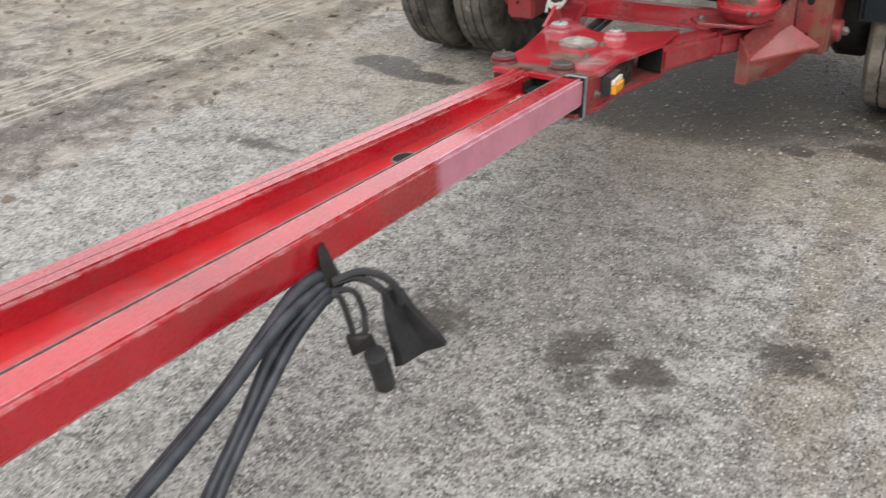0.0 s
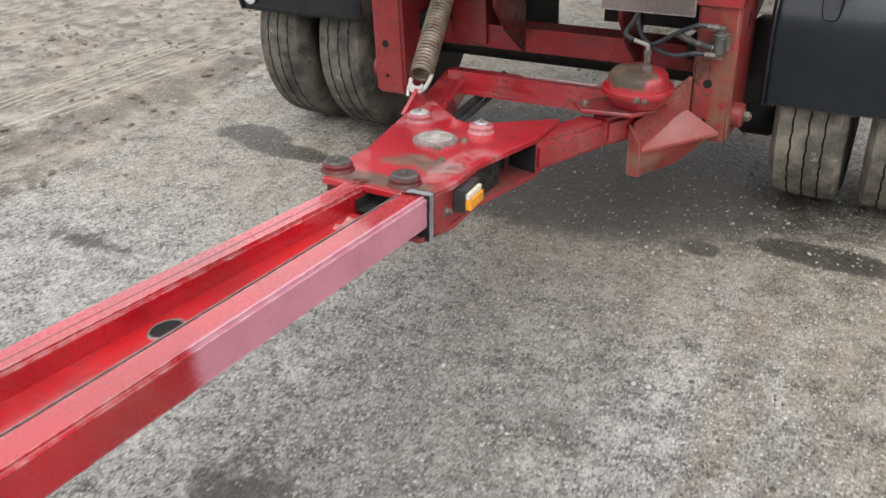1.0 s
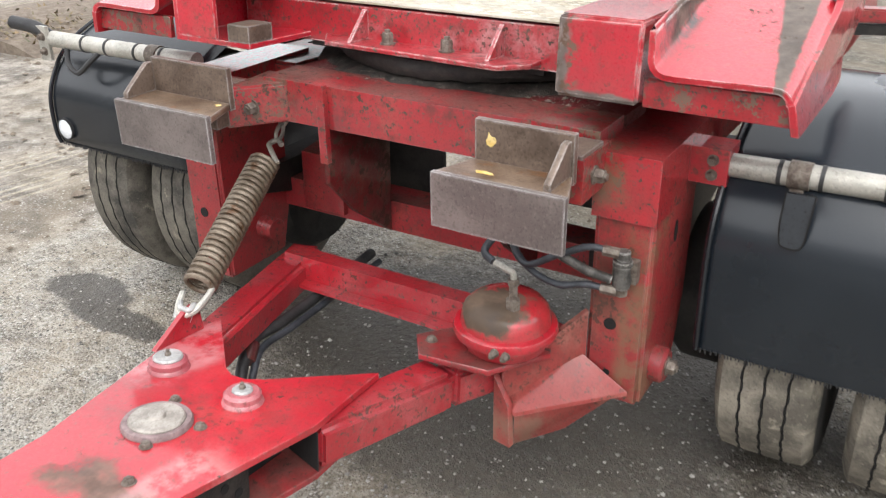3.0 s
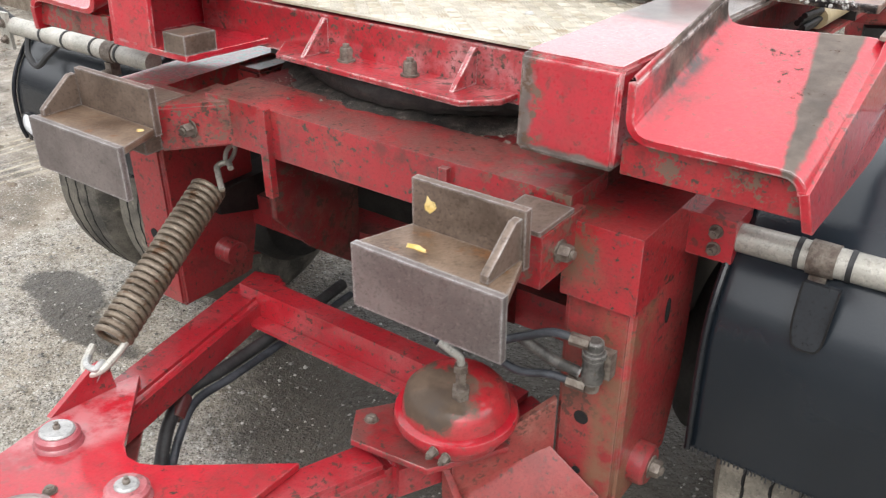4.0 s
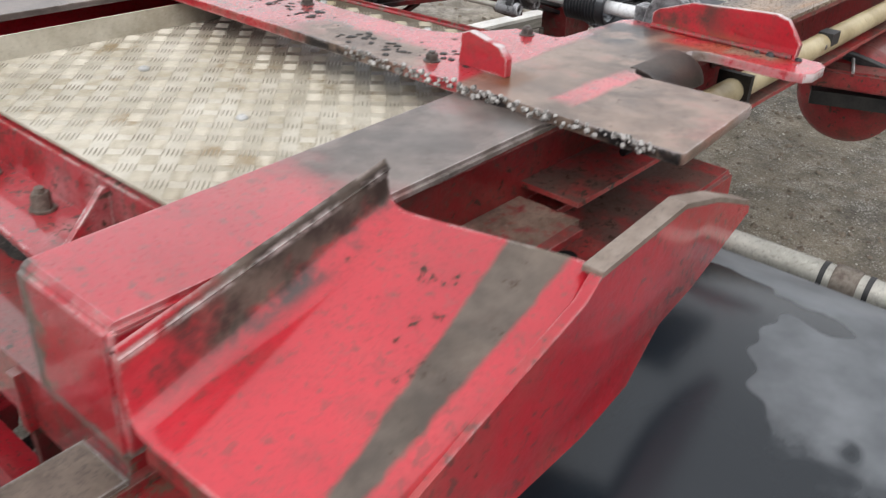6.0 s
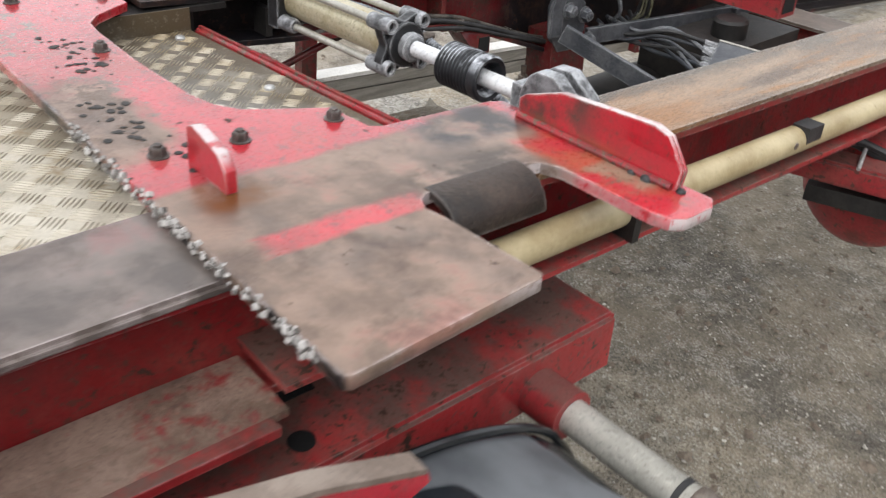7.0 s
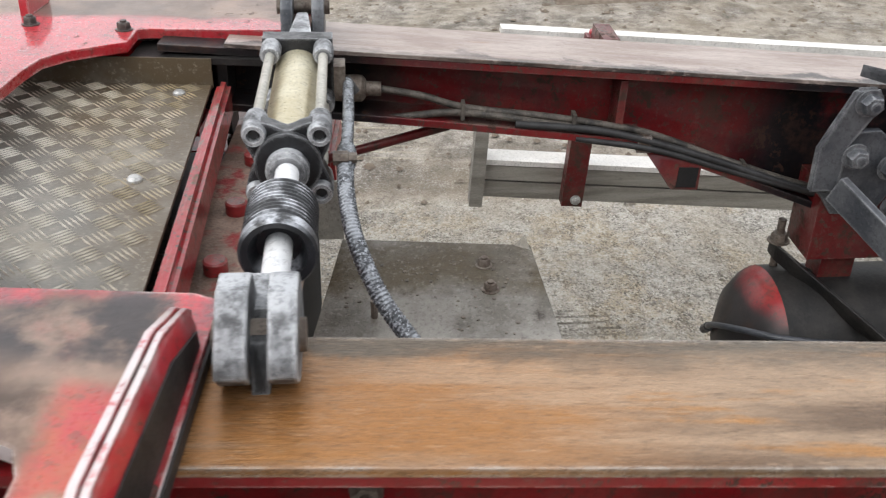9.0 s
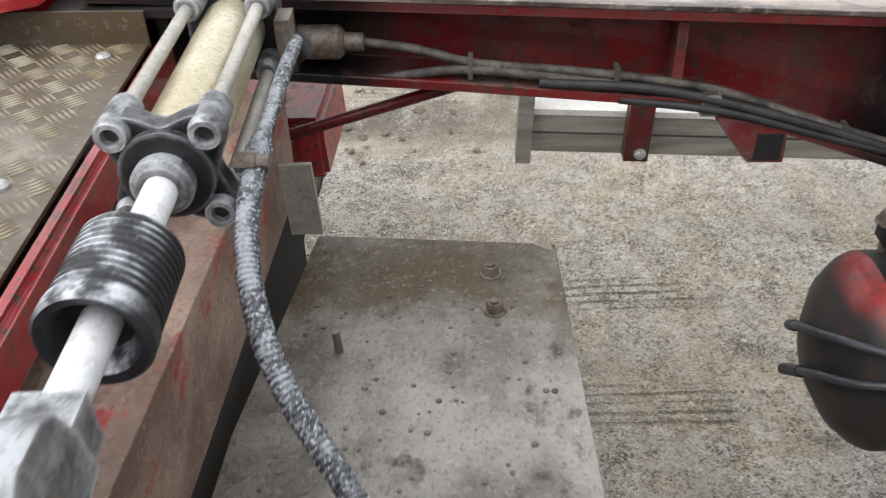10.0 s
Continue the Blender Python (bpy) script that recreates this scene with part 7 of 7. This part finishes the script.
# ---- fittings along the left rail ----
def build_rail_loom():
    t = thing("rail_cable_loom", UP, "dirty conduit and cables clipped along the chassis rail", "cables")
    x = -0.318
    for i, pts in enumerate((
            [(x, 1.235, -0.062), (x, 1.30, -0.072), (x, 1.37, -0.090), (x, 1.50, -0.102), (x, 1.60, -0.115), (x, 1.68, -0.130), (x, 1.80, -0.170), (x, 1.95, -0.215), (x, 2.1, -0.24)],
            [(x - 0.01, 1.16, -0.112), (x, 1.25, -0.110), (x + 0.004, 1.36, -0.097), (x + 0.004, 1.50, -0.112), (x, 1.62, -0.130), (x, 1.72, -0.155), (x, 1.85, -0.195), (x, 2.0, -0.24)],
            [(x + 0.01, 1.45, -0.112), (x + 0.012, 1.6, -0.122), (x + 0.012, 1.75, -0.158), (x + 0.01, 1.9, -0.205), (x + 0.01, 2.05, -0.25)],
            [(x + 0.01, 1.55, -0.135), (x + 0.015, 1.68, -0.15), (x + 0.012, 1.82, -0.188), (x + 0.01, 2.0, -0.235)])):
        part("conduit", tube(B(), smooth_path(pts, 8), (0.0058, 0.0062, 0.0062, 0.0055)[i], 10), (loom_mat, loom_mat, black_rubber, black_rubber)[i], t)
    for y, z in ((1.365, -0.094), (1.545, -0.108), (1.84, -0.188)):
        part("clip", bevelled(box(B(), x - 0.012, x + 0.011, y - 0.003, y + 0.003, z - 0.014, z + 0.013), 0.002, 1), loom_mat, t)
    part("clip_block", bevelled(box(B(), x - 0.01, x + 0.016, 1.652, 1.674, -0.156, -0.128), 0.006, 2), brown_steel, t)
    part("solenoid", lathe(B(), [(0.0, 0), (0.021, 0.0), (0.021, 0.055), (0.016, 0.06), (0.012, 0.062), (0.011, 0.085), (0, 0.086)], pose(x, 1.15, -0.062, -90, 0, 0), 22), bolt_mat, t, "dirty cylindrical connector")
    part("solenoid_flange", bevelled(box(B(), x - 0.024, x + 0.024, 1.142, 1.156, -0.09, -0.034), 0.003, 1), dark_steel, t)


build_rail_loom()


def build_bell_crank():
    t = thing("lever_linkage", UP, "grey steel bell crank lever with bolted flat arms", "linkage")
    x = -0.285
    bm = prism(B(), [(1.955, -0.205), (1.945, -0.13), (1.955, -0.105), (2.035, -0.098), (2.075, -0.13), (2.085, -0.20), (2.06, -0.25), (1.99, -0.25)], "x", x - 0.006, x + 0.008)
    part("crank_plate", bevelled(bm, 0.004, 2), lever_steel, t)
    bm = prism(B(), [(1.935, -0.205), (1.93, -0.125), (1.968, -0.025), (2.005, -0.022), (2.02, -0.05), (1.985, -0.12), (1.985, -0.205)], "x", x + 0.010, x + 0.022)
    part("crank_arm", bevelled(bm, 0.005, 2), lever_steel, t)
    for y, z in ((1.992, -0.047), (1.995, -0.137), (2.058, -0.155), (2.085, -0.225)):
        part("bolt", hexbolt(B(), x + 0.022, y, z, 0.017, 0.02, "x", turn=y * 7), lever_steel, t)
    a, b = Vector((x + 0.03, 1.975, -0.19)), Vector((0.25, 2.22, -0.40))
    v = (b - a).normalized()
    s = v.cross(Vector((0, 0, 1))).normalized()
    up = s.cross(v)
    part("flat_arm", bevelled(hull(B(), [p + s * i * 0.008 + up * j * 0.024 for p in (a, b) for i in (-1, 1) for j in (-1, 1)]), 0.003, 2), lever_steel, t)
    a, b = Vector((x + 0.012, 2.09, -0.22)), Vector((-0.25, 2.75, -0.235))
    part("flat_arm", bevelled(hull(B(), [p + Vector((i * 0.007, 0, j * 0.022)) for p in (a, b) for i in (-1, 1) for j in (-1, 1)]), 0.003, 2), lever_steel, t)
    part("arm_fork", bevelled(box(B(), -0.27, -0.225, 2.73, 2.80, -0.26, -0.215), 0.006, 2), lever_steel, t)
    part("keeper", bevelled(hull(B(), [(-0.31, 1.99, 0.0), (-0.28, 2.05, -0.005), (-0.26, 2.10, -0.03), (-0.27, 2.10, -0.04), (-0.31, 1.99, -0.02)]), 0.002, 1), lever_steel, t)


build_bell_crank()


def build_tank_hanger():
    t = thing("tank_hanger", W, "dark red steel hanger with a clamped U-bolt", "bracket")
    part("box", bevelled(box(B(), -0.37, -0.28, 1.955, 2.09, 0.69, 0.83), 0.005, 2), red_dark, t)
    part("open_end", box(B(), -0.358, -0.292, 2.0902, 2.0915, 0.703, 0.818), pitch, t, "dark open end of the box")
    part("leg", bevelled(box(B(), -0.345, -0.295, 1.99, 2.05, 0.615, 0.692), 0.004, 1), red_dark, t)
    bm = hull(B(), [(-0.37, 1.925, 0.655), (-0.34, 1.925, 0.655), (-0.37, 1.925, 0.685), (-0.34, 1.925, 0.685), (-0.15, 2.06, 0.585), (-0.12, 2.06, 0.585), (-0.15, 2.06, 0.61), (-0.12, 2.06, 0.61)])
    part("clamp_bar", bevelled(bm, 0.004, 1), dark_steel, t)
    part("u_bolt", tube(B(), [(-0.355, 1.935, 0.60), (-0.355, 1.935, 0.73)], 0.0075, 8), bolt_mat, t)
    part("nut", hexbolt(B(), -0.355, 1.935, 0.685, 0.015, 0.018), bolt_mat, t)


build_tank_hanger()


def build_air_tank(m, r, length, label, end_mat, body_mat):
    t = thing("air_tank", m, label, "tank", "air tanks")
    cap = [(0, -0.075), (r * 0.45, -0.066), (r * 0.78, -0.042), (r * 0.95, -0.016), (r, 0.0)]
    part("end_cap", lathe(B(), cap, W, 36), end_mat, t)
    part("shell", lathe(B(), [(r, 0.0), (r * 1.002, 0.004), (r * 1.002, length), (r * 0.8, length + 0.05), (0, length + 0.06)], W, 36), body_mat, t)
    return t


build_air_tank(pose(-0.30, 1.910, 0.495, -90, 0, 0), 0.148, 0.9, "dark air tank with a red-rimmed domed end", tank_end, dark_steel)
build_air_tank(pose(0.56, 2.02, 0.735, -90, 0, 0), 0.133, 0.5, "red air tank with flaking paint below the rail", red_dull, red_dull)


def build_tank_hoses():
    t = thing("tank_hoses", W, "black brake hoses draped over the air tank", "hose")
    for pts in ([(-0.370, 1.838, 0.485), (-0.31, 1.822, 0.535), (-0.23, 1.838, 0.582), (-0.165, 1.90, 0.605), (-0.13, 2.05, 0.61), (-0.11, 2.25, 0.60)], [(-0.300, 1.825, 0.455), (-0.24, 1.828, 0.505), (-0.175, 1.865, 0.545), (-0.145, 1.96, 0.565), (-0.12, 2.12, 0.57), (-0.10, 2.3, 0.56)]):
        part("hose", tube(B(), smooth_path(pts, 7), 0.0060, 10), hose_mat, t)
        a, b = Vector(pts[0]), Vector(pts[1])
        part("hose_nut", tube(B(), [a - (b - a) * 0.6, a + (b - a) * 0.3], 0.0095, 8), black_rubber, t)
    rnd = random.Random(52)
    for i in range(10):
        w = [Vector((rnd.uniform(-0.02, 0.02), rnd.uniform(-0.02, 0.02), rnd.uniform(-0.016, 0.016))) for _ in range(3)]
        end = Vector((-0.050 + 0.010 * i, 2.345 - 0.016 * i, 0.790 - 0.008 * i))
        pts = [Vector((-0.34, 2.20 + 0.02 * i, 0.80)) + w[0], Vector((-0.25, 2.215 + 0.012 * i, 0.79 - 0.004 * i)) + w[1], Vector((-0.157, 2.275 + 0.006 * i, 0.755 + (0.05 if i < 3 else 0.0))) + w[2], end]
        part("hose", tube(B(), smooth_path(pts, 7), rnd.uniform(0.0045, 0.0065), 8), (black_rubber, hose_mat, lever_steel)[i % 3], t)
        v = (end - pts[2]).normalized()
        part("hose_nut", tube(B(), [end - v * 0.028, end + v * 0.012], 0.0095, 6), cast_grey, t, "grey hose nut")


build_tank_hoses()


def build_valve_gear():
    t = thing("brake_valve_gear", W, "dark dirty brake valves and pipes behind the crank", "valve")
    part("trough", bevelled(box(B(), -0.33, -0.03, 2.40, 2.75, 0.60, 0.765), 0.01, 2), grime_black, t)
    part("valve_body", disc(B(), -0.12, 2.52, 0.765, 0.05, 0.05, 20), dark_steel, t)
    bm = hull(B(), [(x, y, z + q) for x, y, z in ((-0.045, 2.360, 0.802), (0.078, 2.378, 0.800), (0.13, 2.25, 0.77), (0.046, 2.160, 0.775)) for q in (0, -0.008)])
    part("guard_plate", bevelled(bm, 0.002, 1), lever_steel, t, "grey slanting guard plate")
    part("plate_rim", tube(B(), [(-0.045, 2.360, 0.803), (0.078, 2.378, 0.801)], 0.0035, 8), galv, t, "pale rubbed rim")
    # conduit stub on the web with frayed olive wires
    part("conduit_stub", tube(B(), [(-0.292, 2.085, 0.945), (-0.285, 2.15, 0.932), (-0.278, 2.232, 0.918)], 0.022, 16), black_rubber, t)
    rnd = random.Random(8)
    for i in range(9):
        a = Vector((-0.276, 2.228, 0.918 + 0.004 * (i - 4)))
        if i % 2:
            pts = [a, a + Vector((0.02, 0.04, 0.004)), (-0.268, 2.31 + 0.01 * i, 0.897 + 0.003 * i), (-0.285, 2.45, 0.885 + 0.003 * i), (-0.30, 2.75, 0.875)]
        else:
            pts = [a, a + Vector((0.018, 0.03, -0.006)), (-0.268, 2.285 + 0.006 * i, 0.872), (-0.285, 2.30 + 0.007 * i, 0.832 - 0.003 * i), (-0.30, 2.285 + 0.008 * i, 0.80)]
        part("wire", tube(B(), smooth_path(pts, 6), rnd.uniform(0.0028, 0.0042), 6), olive_wire if i % 3 else black_rubber, t)
    part("wire_loop", tube(B(), smooth_path([(-0.29, 2.20, 0.905), (-0.272, 2.198, 0.88), (-0.27, 2.204, 0.85), (-0.29, 2.212, 0.825)], 6), 0.0055, 8), lever_steel, t)


build_valve_gear()


def build_cross_member():
    t = thing("cross_member", W, "red dirty steel cross member between the rails", "beam")
    part("stub_beam", bevelled(box(B(), -0.31, -0.012, 2.575, 2.655, 0.83, 0.90), 0.006, 2), red_dull, t)
    part("stub_end", box(B(), -0.0118, -0.0095, 2.587, 2.643, 0.842, 0.888), pitch, t, "dark open end")
    part("main_beam", bevelled(box(B(), -0.31, 0.42, 2.86, 2.95, 0.66, 0.74), 0.006, 2), red_dull, t)
    part("top_flange", bevelled(box(B(), -0.31, 0.42, 2.83, 2.97, 0.742, 0.752), 0.002, 1), brown_steel, t, "brown bare flange")


build_cross_member()


def build_lower_shelf():
    t = thing("lower_steel_shelf", W, "wet dirty steel shelf plate between the rails", "shelf")
    bm = prism(B(), [(-0.185, 1.165), (-0.15, 1.452), (0.30, 1.475), (0.42, 1.475), (0.42, 1.135), (0.14, 1.135)], "z", 0.803, 0.813)
    part("plate", bevelled(bm, 0.002, 1), shelf_mat, t)
    for x, y in ((-0.095, 1.377), (-0.03, 1.381)):
        part("nut", hexbolt(B(), x, y, 0.813, 0.0095, 0.012), bolt_mat, t)
    part("stud", tube(B(), [(0.028, 1.221, 0.813), (0.028, 1.221, 0.84)], 0.0045, 8), bolt_mat, t)
    part("bent_tab", bevelled(hull(B(), [(-0.15, 1.425, 0.812), (-0.135, 1.45, 0.812), (-0.158, 1.445, 0.828), (-0.15, 1.43, 0.812)]), 0.001, 1), shelf_mat, t)
    rnd = random.Random(21)
    bm = B()
    for _ in range(170):
        x, y, r = rnd.uniform(-0.12, 0.40), rnd.uniform(1.17, 1.44), rnd.uniform(0.0012, 0.0042)
        lathe(bm, [(r, -0.001), (r * 0.8, r * 0.3), (0, r * 0.5)], pose(x, y, 0.813, 0, 0, rnd.uniform(0, 90)), 6)
    tagged(part("dirt_crumbs", bm, stone_material("shelf_crumb", (0.018, 0.015, 0.012), (0.13, 0.10, 0.075)), t), "dirt crumbs", kind="stuff")
    part("hanging_plate", bevelled(box(B(), -0.215, -0.208, 1.125, 1.165, 0.80, 0.90), 0.002, 1), galv, t)


build_lower_shelf()


def build_side_guard():
    t = thing("side_guard", pose(0, 1.44, 0, -4.7, 0, 0) @ pose(0, -1.44, 0), "weathered timber side guard with white painted edges", "guard rail")
    x = -1.135
    end = part("end_board", bevelled(box(B(), x - 0.03, x + 0.03, 1.390, 1.425, 0.372, 0.80), 0.004, 1), timber, t)
    for z0, z1 in ((0.395, 0.445), (0.447, 0.492)):
        part("plank", bevelled(box(B(), x - 0.022, x + 0.012, 1.426, 6.0, z0 + 0.002, z1 - 0.002), 0.003, 1), timber, t)
    part("painted_edge", bevelled(box(B(), x - 0.06, x + 0.014, 1.426, 6.0, 0.4925, 0.507), 0.003, 1), white_paint, t, "white painted top edge")
    part("plank", bevelled(box(B(), x - 0.022, x + 0.012, 1.44, 6.0, 0.77, 0.8455), 0.003, 1), timber, t)
    part("painted_edge", bevelled(box(B(), x - 0.03, x + 0.014, 1.43, 6.0, 0.846, 0.862), 0.003, 1), white_paint, t, "white painted top edge")
    for y in (1.665, 3.4):
        post = part("post", bevelled(box(B(), x + 0.014, x + 0.055, y - 0.028, y + 0.028, 0.40, 0.865), 0.004, 1), red_dark, t, "dark red steel post")
        for z in (0.42, 0.80):
            part("bolt", hexbolt(B(), x + 0.055, y + 0.008, z, 0.011, 0.012, "x"), zinc, post)
        part("arm", bevelled(box(B(), x + 0.055, -0.44, y - 0.02, y + 0.02, 0.86, 0.90), 0.004, 1), red_dark, t)
        part("post_knob", disc(B(), x + 0.02, y, 0.862, 0.018, 0.012, 14), red, t)


build_side_guard()


def build_conduit_pipe():
    t = thing("cream_conduit", UP, "stained cream plastic conduit along the rail's outside", "pipe")
    y0 = 0.925
    for a, b in ((0.925, 1.165), (1.172, 4.6)):
        part("pipe", tube(B(), [(0.586, a, -0.078), (0.586, b, -0.078)], 0.0228, 24), cream, t)
    for i in range(6):
        part("cable", tube(B(), [(0.578 + 0.006 * (i % 3), 0.80, -0.094 + 0.008 * i), (0.584 + 0.004 * (i % 3), 0.93, -0.09 + 0.006 * i)], 0.0062, 12), black_rubber, t, "dark cable")
    part("band", bevelled(box(B(), 0.556, 0.617, 1.160, 1.174, -0.115, -0.045), 0.004, 1), dark_steel, t, "dark retaining band")
    part("ledge", bevelled(box(B(), 0.5065, 0.606, 0.64, 4.6, -0.122, -0.114), 0.002, 1), red_mud, t, "muddy red ledge below the pipe")
    part("notch", bevelled(box(B(), 0.578, 0.609, 1.60, 1.645, -0.078, -0.0515), 0.003, 1), black_rubber, t, "dark slot with cables")
    part("stain_hole", lathe(B(), [(0.006, 0), (0.0055, 0.001), (0, 0.001)], pose(0.6103, 1.565, -0.072, 0, 90, 0), 12), brown_steel, t)


build_conduit_pipe()


def build_mud_flap():
    t = thing("hanging_flap", W, "grey rubber flap hanging below the rail", "flap")
    bm = hull(B(), [(x, y, z) for x in (0.145, 0.153) for y, z in ((1.33, 0.62), (1.50, 0.60), (1.50, 0.30), (1.36, 0.30))])
    part("sheet", bevelled(bm, 0.002, 1), grey_flap, t)
    for y, z in ((1.42, 0.52), (1.475, 0.47), (1.44, 0.35), (1.37, 0.45)):
        part("hole", lathe(B(), [(0.010, 0), (0.010, 0.0012), (0, 0.0013)], pose(0.1532, y, z, 0, 90, 0), 14), black_rubber, t, "dark hole")


build_mud_flap()


def build_outrigger():
    t = thing("outrigger_arm", pose(0.45, 1.80, 0.80, 0, 0, 20), "red steel outrigger arm with clipped black cable", "bracket")
    bm = hull(B(), [(0.0, 0.0, 0.0), (0.04, 0.0, 0.035), (0.10, 0.0, 0.045), (0.0, 0.07, 0.0), (0.04, 0.07, 0.035), (0.10, 0.07, 0.045), (0.9, 0.0, -0.02), (0.9, 0.07, -0.02), (0.9, 0.0, 0.03), (0.9, 0.07, 0.03)])
    part("arm", bevelled(bm, 0.006, 2), red_dull, t)
    part("under_strip", bevelled(box(B(), 0.08, 0.85, 0.01, 0.05, -0.05, -0.016), 0.004, 1), dark_steel, t)
    for o in (0, 0.018, 0.036):
        part("cable", tube(B(), smooth_path([(0.0 + o, 0.06, 0.16), (0.03 + o, 0.05, 0.13), (0.07 + o, 0.055, 0.08), (0.13 + o, 0.08, 0.06), (0.25 + o, 0.09, 0.02)], 6), 0.008, 8), black_rubber, t)
    part("tie", tube(B(), [(0.16, -0.004, 0.045), (0.16, 0.08, 0.055)], 0.004, 8), zinc, t)


build_outrigger()
